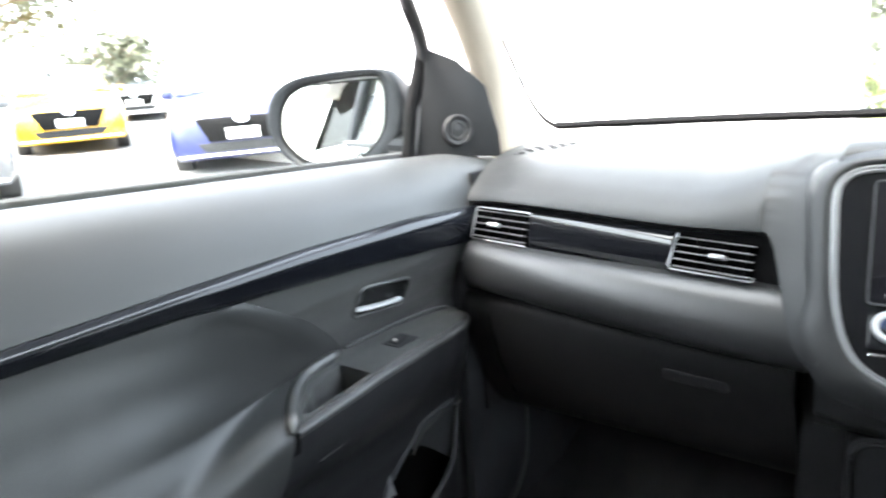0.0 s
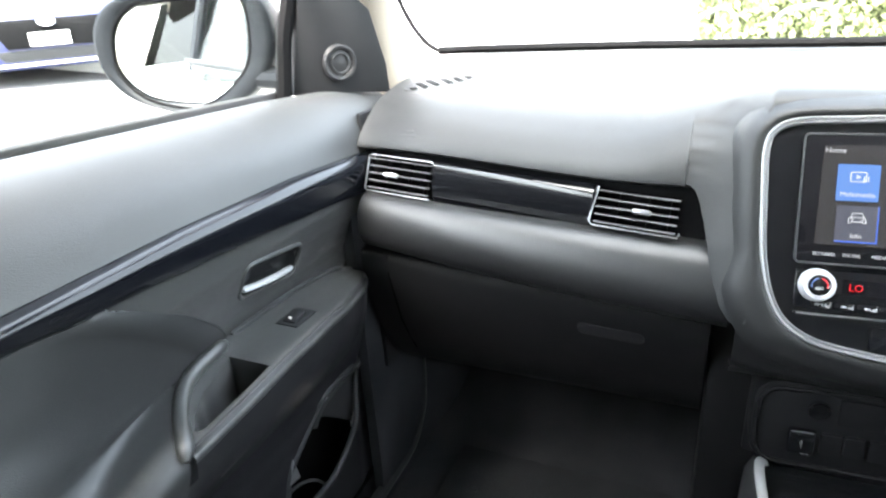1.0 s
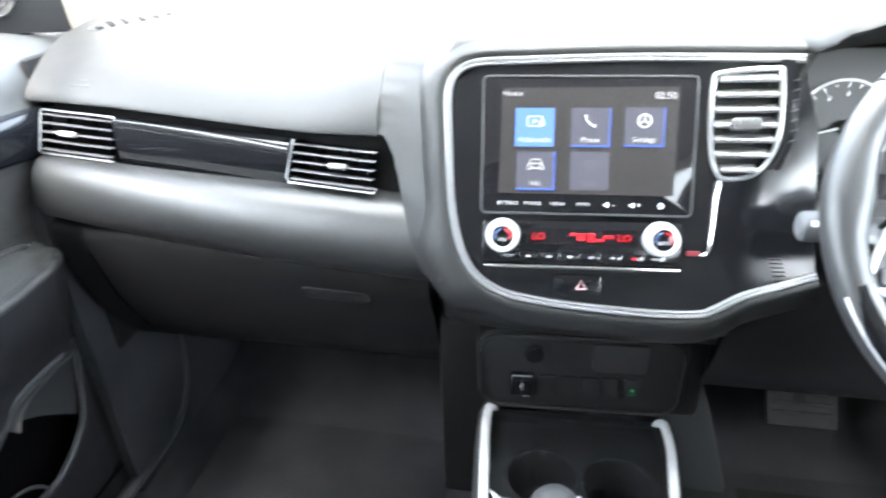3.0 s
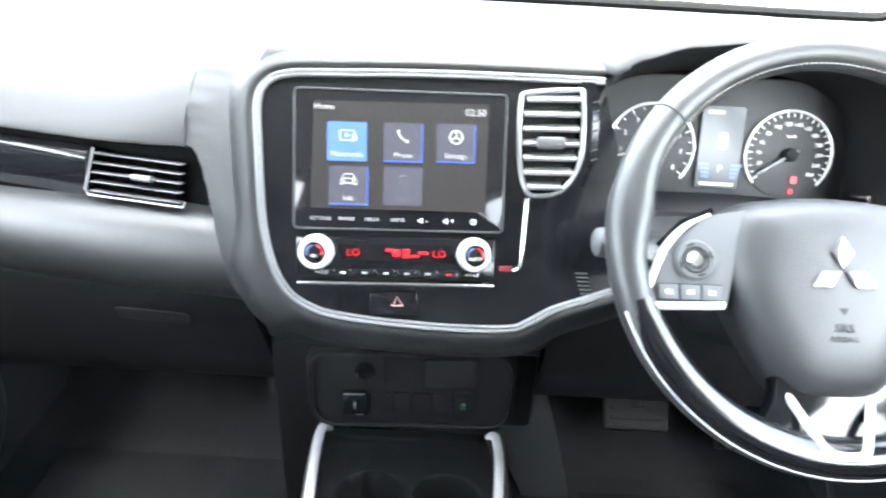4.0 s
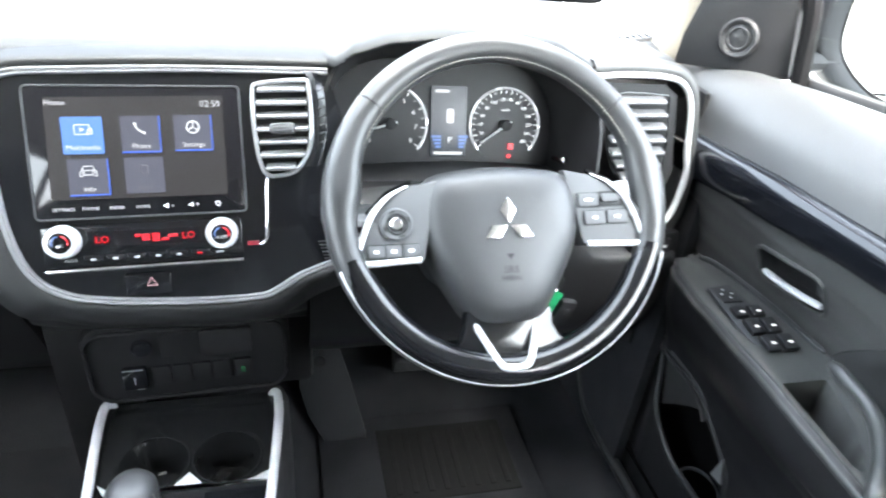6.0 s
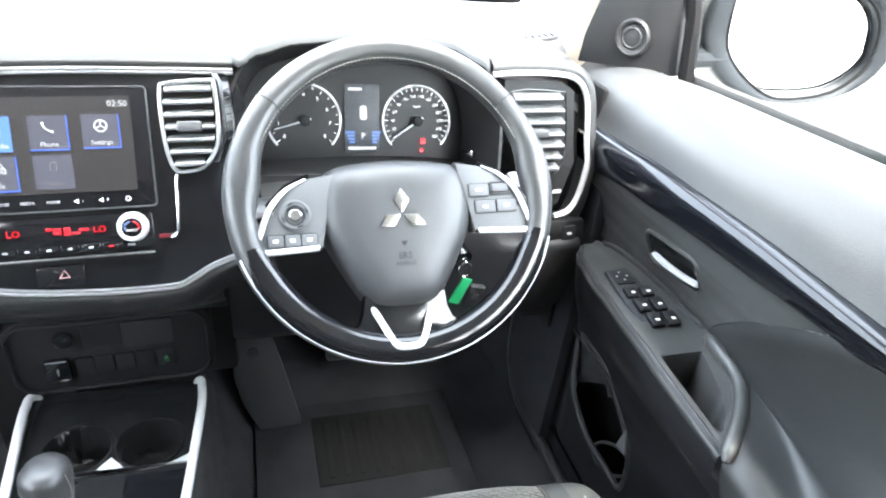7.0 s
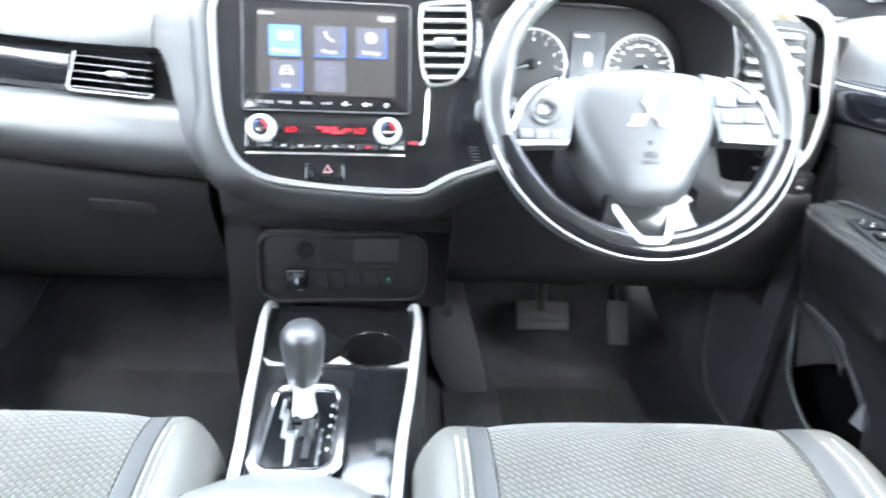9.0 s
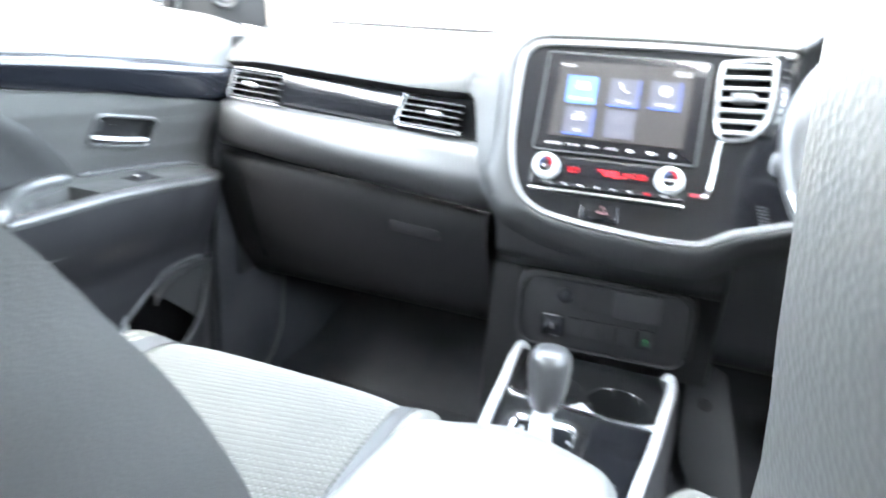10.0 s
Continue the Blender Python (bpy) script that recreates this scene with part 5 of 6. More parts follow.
for i in range(2):
    part("rib", rbox(pose(.396, .3025 + .010 * (i - .5), .488 + .0128 * (i - .5), 52, 0, 0), .094, .008, .006, .002, 1), RUBBER, brake)
part("arm", tube([(.392, .31, .49), (.40, .38, .56), (.41, .44, .72)], .011, 8), DARK, brake)
accel = thing("accelerator_pedal", "slim black accelerator pedal", "pedal", (.55, .32, .47))
part("pad", rbox(pose(.556, .31, .470, 55, 0, 0), .042, .09, .014, .006), RUBBER, accel)
part("arm", tube([(.552, .33, .48), (.555, .40, .58), (.56, .45, .70)], .009, 8), DARK, accel)


# ---- doors ----
G_TOP = [(-1.0, 1.028), (-.58, 1.030), (-.43, 1.032), (-.25, 1.033), (-.06, 1.028), (.14, 1.015), (.17, 1.012)]
G_LOW = [(-1.0, 1.008), (-.62, 1.006), (-.44, 1.002), (-.346, .994), (-.18, .983), (.0, .967), (.13, .953), (.17, .950)]
ARM_IN = [(.078, .700), (.06, .686), (.03, .674), (-.05, .660), (-.15, .652), (-.25, .646), (-.36, .644)]


def sill(y):
    return 1.1035 - .052 * y


def build_door(s, label):
    door = thing("front_door", label, "door", (XC + s * .76, -.4, .36), "front doors")

    def P(X, y, z):
        return (XC + s * X, y, z)

    ys = [.165 - .0275 * i for i in range(42)]
    rows = []
    for y in [.330 - .0275 * i for i in range(6)] + ys:
        z, g = sill(min(y, .20)) - .25 * max(0, y - .22), curve_at(G_TOP, y)
        f = ease((y - .02) / .14)
        rows.append(spline([P(.822, y, z - .02), P(.814 - .02 * f, y, z + .004), P(.797 - .02 * f, y, z + .006), P(.772 - .02 * f, y, z - .003), P(.748 - .015 * f, y, z - .022), P(.729 - .006 * f, y, mix(z, g, .55)), P(.718, y, g + .010), P(.714, y, g)], 3))
    part("upper_trim", sheet(rows, .004), SOFT, door, "charcoal soft upper trim", 60)
    rows = []
    for y in ys:
        g, b = curve_at(G_TOP, y), curve_at(G_LOW, y)
        h = g - b
        rows.append(spline([P(.722, y, g + .001), P(.709, y, g - .002), P(.700, y, g - .14 * h), P(.6955, y, g - .30 * h), P(.699, y, g - .55 * h), P(.703, y, g - .8 * h), P(.709, y, b), P(.722, y, b - .001)], 3))
    part("garnish", sheet(rows, .003), GARNISH, door, "gloss black door garnish", 40)
    # panel round the handle
    rows = []
    for i in range(101):
        y = .155 - .50 * i / 100
        b = curve_at(G_LOW, y)
        bot = curve_at([(-.345, .99), (-.26, .937), (-.21, .894), (-.18, .858), (-.17, .85), (.2, .83)], y)
        bot = min(bot, b - .002)
        r = []
        for k in range(31):
            t = k / 30
            z = mix(b - .001, bot, t)
            r.append(P(curve_at([(.82, .752), (.858, .748), (.89, .736), (.93, .722), (.955, .714), (1.0, .712)], z), y, z))
        rows.append(r)
    HM = frame_of(P(.7240, -.103, .921), (0, -s * 1.0, s * .13), (-s * .33, 0, 1))
    shear = .14 if s > 0 else -.14
    bowl = [(u - shear * v, v) for u, v in rounded(.110, .046, .012, 5)]
    hm_inv = HM.inverted()

    def in_bowl(p):
        q = hm_inv @ Vector(p)
        return abs(q.x + shear * q.y) < .0535 and abs(q.y) < .0215

    bm = bmesh.new()
    vs = [[bm.verts.new(p) for p in r] for r in rows]
    for a, b in zip(range(len(rows) - 1), range(1, len(rows))):
        for k in range(30):
            mid_p = (Vector(rows[a][k]) + Vector(rows[b][k + 1])) / 2
            if not in_bowl(mid_p):
                bm.faces.new((vs[a][k], vs[a][k + 1], vs[b][k + 1], vs[b][k]))
    bmesh.ops.recalc_face_normals(bm, faces=bm.faces)
    part("handle_panel", bm, DOORSKIN, door, "charcoal panel round the handle", 60)
    # padded insert
    KEYS = [(1.0, -.352, .714, .714), (.985, -.338, .714, .713), (.945, -.27, .720, .710), (.90, -.215, .733, .700), (.868, -.187, .744, .690), (.861, -.21, .742, .686), (.8585, -.25, .7385, .683), (.8575, -.28, .728, .681), (.8565, -.301, .714, .679), (.8555, -.325, .691, .676), (.853, -.345, .666, .674), (.847, -.355, .653, .671), (.833, -.361, .645, .667), (.79, -.376, .650, .662), (.72, -.392, .676, .667), (.62, -.415, .705, .685), (.50, -.44, .726, .71), (.38, -.45, .744, .735)]
    REAR_Z = (1.0, .985, .957, .930, .908, .892, .877, .862, .847, .832, .815, .795, .77, .735, .685, .605, .50, .38)
    REAR_X = [(.38, .735), (.50, .714), (.605, .690), (.68, .668), (.74, .654), (.79, .649), (.84, .660), (.89, .681), (.94, .700), (.985, .712), (1.0, .714)]
    rows = []
    for zr, (z, yf, xf, xr) in zip(REAR_Z, KEYS):
        xr = curve_at(REAR_X, zr)
        r = []
        for k in range(26):
            t = (k / 25) ** 1.3
            y = mix(yf, -.99, t)
            zz = z if z < .999 else curve_at(G_LOW, y) - .001
            e = ease(min(1, (yf - y) / (yf + .56)))
            r.append(P(mix(xf, xr, e) - .0035 * math.sin(math.pi * min(1, (yf - y) / .05)) * ease((z - .862) / .02), y, mix(zz, zz if z > .999 else zr, e)))
        rows.append(r)
    rows = [list(q) for q in zip(*[spline(c, 3) for c in zip(*rows)])]
    part("padded_insert", sheet(rows, .004), INSERT, door, "smooth charcoal padded insert", 60)
    seam = [P(xf - .002, yf + .001, z) for z, yf, xf, xr in KEYS[1:14]]
    part("insert_seam", tube(spline(seam, 4), .0016, 6), DARK, door, "dark seam round the insert")
    # armrest with pull cup
    def outer(y):
        return curve_at([(-.36, .648), (-.349, .661), (-.325, .690), (-.301, .713), (-.257, .737), (-.20, .742), (-.185, .747), (.0, .750), (.06, .742), (.085, .725)], y)

    def arm_top(y):
        return curve_at([(.083, .836), (.04, .842), (-.1, .851), (-.2, .854), (-.36, .849)], y)

    grid = []
    for y in [.083 - .0145 * i for i in range(20)] + [-.203, -.207, -.2085, -.211, -.2125] + [-.22 - .007 * i for i in range(20)]:
        a, b = curve_at(ARM_IN, y), outer(y)
        z0 = arm_top(y)
        w0 = a + .013
        w1 = min(b - .006, max(w0 + .008, curve_at([(-.335, .658), (-.328, .664), (-.30, .686), (-.271, .702), (-.21, .719)], y)))
        deep = .075 * ease((-.207 - y) / .005) * ease((w1 - w0 - .009) / .012)
        r = [P(a, y, z0 - .003), P(a + .004, y, z0 - .001), P(a + .010, y, z0), P(w0 - .0005, y, z0 - min(deep, .001)), P(w0 + .002, y, z0 - min(deep, .012)), P(w0 + .0035, y, z0 - deep)]
        r += [P(mix(w0 + .0035, w1 - .0035, k / 4), y, z0 - deep) for k in (1, 2, 3, 4)]
        r += [P(w1 - .002, y, z0 - min(deep, .012)), P(w1, y, z0 - min(deep, .001)), P(mix(w1, b, .4), y, z0 + .001), P(mix(w1, b, .8), y, z0 + .004), P(b, y, z0 + .006)]
        grid.append(r)
    arm = part("armrest", loft(grid), DOORSKIN, door, "charcoal armrest with a deep pull cup", 40)
    ridge = [P(outer(y) - .0075, y, arm_top(y) + z) for y, z in ((-.190, .006), (-.215, .0075), (-.245, .0075), (-.27, .007), (-.295, .0065), (-.318, .006), (-.338, .005), (-.352, .003), (-.362, -.002))]
    part("cup_rim", tube(spline(ridge, 4), [.005, .0075, .0088] + [.0092] * 26 + [.0085, .007, .005, .003], 10), DOORSKIN, arm, "rounded rim round the pull cup", 60)
    part("edge_roll", tube([P(curve_at(ARM_IN, y) + .0035, y, arm_top(y) - .0095) for y in [.078 - .0110 * k for k in range(40)]], .0075, 10), DOORSKIN, arm, "rounded inner edge of the armrest", 60)
    part("ledge", tube(spline([P(outer(y) - .003, y, arm_top(y) + .007) for y in (-.172, -.13, -.08, -.03, .02, .05, .070)], 4), [.002] + [.0042] * 23 + [.002], 8), SOFT, arm, "raised ledge along the armrest")
    part("seam", tube([P(curve_at(ARM_IN, y) + .0045, y, arm_top(y) - .0008) for y in [.08 - .0107 * k for k in range(41)]], .0011, 5), DARK, arm)
    # switches
    if s < 0:
        sm = Matrix.Translation(P(.700, -.098, .8515))
        part("switch_plate", rbox(sm, .034, .046, .003, .0015), DARK, arm, "small window switch recess")
        part("window_switch", rbox(sm @ pose(0, -.004, .003, 12, 0, 0), .020, .026, .006, .002), DARK, arm, "black window switch")
        part("lamp", rbox(sm @ pose(0, -.012, .0062, 12, 0, 0), .005, .004, .001, .0004, 1), GLYPH, arm)
    else:
        part("switch_plate", prism([(-.020, .060), (.018, .066), (.022, .0), (.024, -.088), (-.026, -.090), (-.028, -.02)], Matrix.Translation(P(.701, -.085, .8545)) @ pose(0, 0, 0, 2.5, 0, 0), .006, .002), HARD, arm, "black plate with window switches")
        part("mirror_pad", rbox(Matrix.Translation(P(.698, -.043, .856)), .030, .034, .004, .003), DARK, arm, "mirror adjuster")
        for a in (0, 90, 180, 270):
            part("dot", rbox(Matrix.Translation(P(.698 + .008 * math.cos(radians(a)), -.043 + .009 * math.sin(radians(a)), .8585)), .003, .003, .001, .0004, 1), WHITEPRINT, arm)
        for y, k in ((-.083, 2), (-.113, 2), (-.145, 2)):
            for q in range(k):
                part("window_switch", rbox(Matrix.Translation(P(.690 + .024 * q, y, .858)) @ pose(0, 0, 0, 10, 0, 0), .019, .018 if y > -.1 else .024, .007, .002), DARK, arm, "black window switch")
                part("lamp", rbox(Matrix.Translation(P(.690 + .024 * q, y - .004, .8622)), .006, .004, .001, .0004, 1), GLYPH, arm)
    # handle recess
    rows = [[HM @ Vector((u * k, v * k, n)) for u, v in bowl] for k, n in ((1.03, .001), (1.0, .0015), (.965, -.002), (.94, -.012), (.86, -.020), (.45, -.022), (.02, -.022))]
    hand = part("handle_bowl", loft(rows, True), DARK, door, "dark scooped handle recess", 60)
    part("handle_rim", tube([HM @ Vector((u * 1.03, v * 1.03, .001)) for u, v in bowl], .0030, 8, True), DOORSKIN, hand)
    fr = -s
    lever = [(fr * .049, -.0125, -.001), (fr * .02, -.0125, .002), (-fr * .02, -.0120, .003), (-fr * .052, -.0115, .001)]
    part("lever", tube([HM @ p for p in spline(lever, 4)], [.0022] + [.0032] * 11 + [.0028], 8, flat=1.6, up=HM.col[2].xyz), SILVER, hand, "bright silver release lever")
    part("lever_root", rbox(HM @ Matrix.Translation((-fr * .045, .004, -.010)), .016, .018, .014, .003), HARD, hand)
    # lower door face with the opening of the map pocket
    HOLE = [(-.135, .50), (-.135, .585), (-.10, .625), (-.064, .652), (-.048, .673), (-.015, .680), (.042, .680), (.098, .676), (.116, .662), (.086, .598), (.058, .552), (.032, .52), (.004, .503), (-.026, .493), (-.082, .494)]

    def inside(y, z):
        hit = False
        for (ya, za), (yb, zb) in zip(HOLE, HOLE[1:] + HOLE[:1]):
            if (za > z) != (zb > z) and y < ya + (yb - ya) * (z - za) / (zb - za):
                hit = not hit
        return hit

    def face(y, z):
        a = curve_at(ARM_IN, max(-.36, min(.078, y)))
        X = curve_at([(.345, .752), (.42, .748), (.5, .742), (.60, .735), (.64, .730), (.68, .722), (.715, .713)], z)
        if z > .715:
            X = mix(X, a - .001, 1 - max(0, 1 - (z - .715) / .117) ** 1.8)
        X = mix(X, .757, ease((y - .060) / .045))
        end = curve_at([(.38, -.45), (.5, -.44), (.62, -.415), (.72, -.395), (.79, -.376), (.85, -.356)], z)
        return mix(X, .757, ease((end - .014 - y) / .02))

    ys2 = [.150, .142, .135] + [.128 - .0075 * i for i in range(38)] + [-.17 - .03 * i for i in range(28)]
    zs2 = [.345, .38, .42, .46] + [.475 + .0075 * i for i in range(30)] + [.71, .73, .75, .77, .785, .80, .815]
    bm = bmesh.new()
    vs = []
    for y in ys2:
        zt = arm_top(max(-.36, min(.083, y)))
        a = face(y, zt)
        row = [bm.verts.new(P(face(y, z), y, z)) for z in [min(z, zt - .0185 - .0002 * (len(zs2) - k)) for k, z in enumerate(zs2)]]
        row += [bm.verts.new(P(X, y, z)) for X, z in ((a - .001, zt - .018), (a - .002, zt - .008), (a - .0005, zt - .003), (a + .004, zt - .0015))]
        vs.append(row)
    for i in range(len(ys2) - 1):
        for j in range(len(vs[0]) - 1):
            if j < len(zs2) - 1 and inside((ys2[i] + ys2[i + 1]) / 2, (zs2[j] + zs2[j + 1]) / 2):
                continue
            bm.faces.new((vs[i][j], vs[i + 1][j], vs[i + 1][j + 1], vs[i][j + 1]))
    bmesh.ops.recalc_face_normals(bm, faces=bm.faces)
    bmesh.ops.solidify(bm, geom=list(bm.faces), thickness=.004)
    lower = part("lower_panel", bm, DARK, door, "black lower door panel with a map pocket opening", 60)
    rim = spline([P(face(y, z) + .002, y, z) for y, z in HOLE], 4, True)
    part("pocket_lip", tube(rim, [.0055] * len(rim), 10, True), HARD, lower, "rounded lip of the map pocket", 60)
    brow = spline([Vector((y, z, 0)) for y, z in ((-.068, .645), (-.050, .666), (-.016, .673), (.042, .674), (.106, .664))], 5)
    rows = []
    for k, p in enumerate(brow):
        w = mix(.034, .012, k / (len(brow) - 1))
        rows.append([P(face(p.x, p.y) + d, p.x + w * q * .8, p.y - w * q) for q, d in ((-.12, -.003), (.15, -.002), (.5, .006), (1, .020), (1.3, .030))])
    part("pocket_brow", sheet(rows, .003), SOFT, lower, "scooped upper edge of the pocket", 60)
    rows = [[P(.764, y, z) for y, z in r] for r in ([(-.075, .668), (0, .69), (.07, .69), (.125, .68)], [(-.06, .648), (.0, .66), (.06, .665), (.115, .655)], [(-.046, .630), (.006, .618), (.055, .61), (.10, .60)], [(-.038, .624), (.006, .596), (.040, .568), (.075, .535)])]
    part("pocket_wall", sheet(rows, .004), SOFT, lower, "inner wall of the pocket", 60)
    # Pocket back and floor are near black: the shade inside is put into colour.
    part("pocket_back", sheet([[P(.815, y, z) for y in (.14, 0, -.2)] for z in (.36, .5, .72)], .004), BLACKBAND, lower, "inside of the pocket, its shade put in as black")
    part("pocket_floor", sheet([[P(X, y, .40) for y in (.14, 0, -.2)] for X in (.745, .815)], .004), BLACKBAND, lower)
    part("bottle_ring", tube([P(.775 + .030 * math.cos(k * math.pi / 14), -.060 + .038 * math.sin(k * math.pi / 14), .478) for k in range(28)], .003, 6, True), HARD, lower, "ring of the bottle holder")
    part("reflector", prism([(0, 0), (.024, -.004), (.015, .038)], frame_of(P(.731, -.136, .584), (0, 1, 0), (0, 0, 1)), .004, .001), SLAT, lower, "small pale reflector")
    # sail panel with tweeter
    A, B, C, D = Vector(P(.808, .112, 1.105)), Vector(P(.716, .250, 1.085)), Vector(P(.742, .238, 1.215)), Vector(P(.800, .150, 1.285))
    SM = frame_of(A, B - A if s < 0 else A - B, (0, 0, 1))
    inv = SM.inverted()
    outl = [inv @ q for q in (A, B, Vector(P(.724, .252, 1.13)), C, Vector(P(.772, .197, 1.262)), D)]
    sail = part("sail_panel", prism([(q.x, q.y) for q in outl], at(SM, 0, 0, .0), .012, .003), LIDBLACK, door, "black corner panel with a round tweeter")
    part("window_channel", tube(spline([P(.811, .092, 1.100), P(.809, .112, 1.19), P(.801, .140, 1.284), P(.776, .078, 1.362)], 5), .0105, 8, flat=1.2), BLACKBAND, door, "black window channel beside the corner panel")
    q = inv @ Vector(P(.762, .178, 1.142))
    tm = at(SM, q.x, q.y, .0)
    tw = part("tweeter", lathe([(.028, 0), (.028, .004), (.0255, .007), (.0215, .006), (.019, .003), (.011, .004), (.002, .006)], tm, 32), DARK, sail, "round tweeter cover")
    for r in (.0242, .0145):
        part("ring", tube([tm @ Vector((r * math.cos(k * math.pi / 16), r * math.sin(k * math.pi / 16), .006)) for k in range(32)], .0012, 6, True), DARK if r > .02 else HARD, tw)
    # window, its seal and outer skin
    part("window_seal", tube([P(.826, y, sill(y) + .006) for y in (.115, -.1, -.4, -.7, -1.0)], .0065, 8, flat=1.4), RUBBER, door, "black window seal")
    gl = part("window_glass", sheet([[P(mix(.832, .66, t), mix(.14, -.16, t) if k == 0 else mix(-.98, -.98, t), mix(sill(.1), 1.52, t)) for k in (0, 1)] for t in (0, .25, .5, .75, 1)], .003), GLASS, door, "clear side window")
    gl.visible_shadow = False
    part("window_frame", tube(spline([P(.815, .13, 1.10), P(.808, .145, 1.20), P(.798, .140, 1.288), P(.772, .072, 1.368), P(.715, -.06, 1.468), P(.665, -.22, 1.53), P(.655, -.6, 1.55), P(.66, -.98, 1.53)], 4), .014, 8), DARK, door, "black window frame")
    part("door_edge", tube(spline([P(.81, -.99, 1.13), P(.74, -1.0, 1.35), P(.66, -.99, 1.53)], 4), .02, 8), DARK, door)
    part("outer_skin", sheet([[P(X, .45, z0), P(X, -.2, z0), P(X, -.6, z0), P(X, -1.02, z0)] for X, z0 in ((.835, 1.095), (.865, 1.06), (.895, .95), (.90, .75), (.885, .5), (.86, .32))], .004), BODYPAINT, door, "white painted outer skin", 60)
    return door


build_door(-1, "black passenger door with gloss garnish, armrest and pull cup, closed")
build_door(1, "black driver's door with gloss garnish and window switches, closed")


# ---- door mirrors ----
def door_mirror(s, label):
    mir = thing("door_mirror", label, "mirror", (XC + s * .82, .14, 1.11), "door mirrors")

    def P(X, y, z):
        return Vector((XC + s * X, y, z))

    c = P(1.027, .135, 1.164)
    M = frame_of(c, Vector((1, s * -.20, 0)), (0, .04, 1))
    shell = [(-.161, .015), (-.147, .058), (-.108, .087), (-.03, .099), (.105, .098), (.143, .078), (.160, .038), (.156, -.010), (.118, -.059), (.066, -.087), (-.02, -.095), (-.10, -.076), (-.148, -.036)]
    glass = [(-.130, .010), (-.119, .045), (-.090, .072), (-.045, .083), (.096, .088), (.119, .072), (.1225, .028), (.113, -.018), (.077, -.055), (.027, -.0835), (-.0135, -.088), (-.084, -.071), (-.126, -.030)]
    if s > 0:
        shell, glass = [[(-x, y - .008) for x, y in q][::-1] for q in (shell, glass)]
    shell = spline([(x, y, 0) for x, y in shell], 3, True)
    glass = spline([(x, y, 0) for x, y in glass], 3, True)
    if s > 0:
        k = min(range(len(glass)), key=lambda i: (glass[i] - shell[0]).length)
        glass = glass[k:] + glass[:k]
    mid_c = Vector((-s * .02, 0, 0))
    rows = [[M @ Vector((p.x * .97, p.y * .97, -.05)) for p in glass], [M @ Vector((p.x, p.y, .002)) for p in glass], [M @ (p + Vector((0, 0, .007))) for p in glass]]
    for k, n in ((.35, .012), (.75, .014), (1.0, .010)):
        rows.append([M @ (g.lerp(q, k) + Vector((0, 0, n))) for g, q in zip(glass, shell)])
    for k, n in ((1.01, .0), (1.0, -.03), (.92, -.065), (.75, -.095), (.45, -.112), (.02, -.118)):
        rows.append([M @ (mid_c + (q - mid_c) * k + Vector((0, 0, n))) for q in shell])
    part("shell", loft(rows, True), GREYPAINT, mir, "slate grey mirror shell", 60)
    part("mirror_glass", prism([(p.x * .985, p.y * .985) for p in glass], at(M, 0, 0, -.030) @ pose(0, 0, 0, -1, 16.5 if s < 0 else -9, 0), .004), MIRROR, mir, "reflecting mirror glass")
    part("glass_rim", tube([M @ (p + Vector((0, 0, .006))) for p in glass], .0032, 8, True), BLACKBAND, mir, "black rim")
    part("mirror_foot", tube([P(.82, .165, 1.115), P(.86, .17, 1.118), P(.92, .165, 1.122)], [.028, .024, .022], 10, flat=.8), GREYPAINT, mir, "mirror foot")
    return mir


door_mirror(-1, "slate grey door mirror on the passenger door")
door_mirror(1, "slate grey door mirror on the driver's door")

# ---- windscreen, pillars, roof and shell of the car ----
rows = []
for i in range(25):
    u = -1 + 2 * i / 24
    rows.append([(XC + u * mix(.78, .60, t), mix(.70 - .10 * u * u, -.10 - .06 * u * u, t), mix(1.102, 1.545, t) + .02 * math.sin(math.pi * t)) for t in (0, .2, .4, .6, .8, 1)])
ws = thing("windscreen", "clear windscreen with a black lower edge", "window", (XC, .6, 1.1), "", "structure")
pane = part("pane", sheet(rows, .004), GLASS, ws)
pane.visible_shadow = False
band = spline([(XC - .774, .584, 1.110), (XC - .745, .590, 1.109), (XC - .70, .598, 1.110), (XC - .4, .617, 1.1115), (XC, .622, 1.111), (XC + .4, .617, 1.1115), (XC + .70, .600, 1.113), (XC + .748, .596, 1.118)], 5)
part("side_edge", tube(spline([(XC - .775, .582, 1.110), (XC - .805, .582, 1.130), (XC - .838, .582, 1.174), (XC - .868, .582, 1.236), (XC - .903, .582, 1.316)], 4), .005, 6), BLACKBAND, ws, "thin black edge beside the pillar")
part("black_edge", tube(band, .0095, 8, flat=.9), BLACKBAND, ws, "black painted edge")
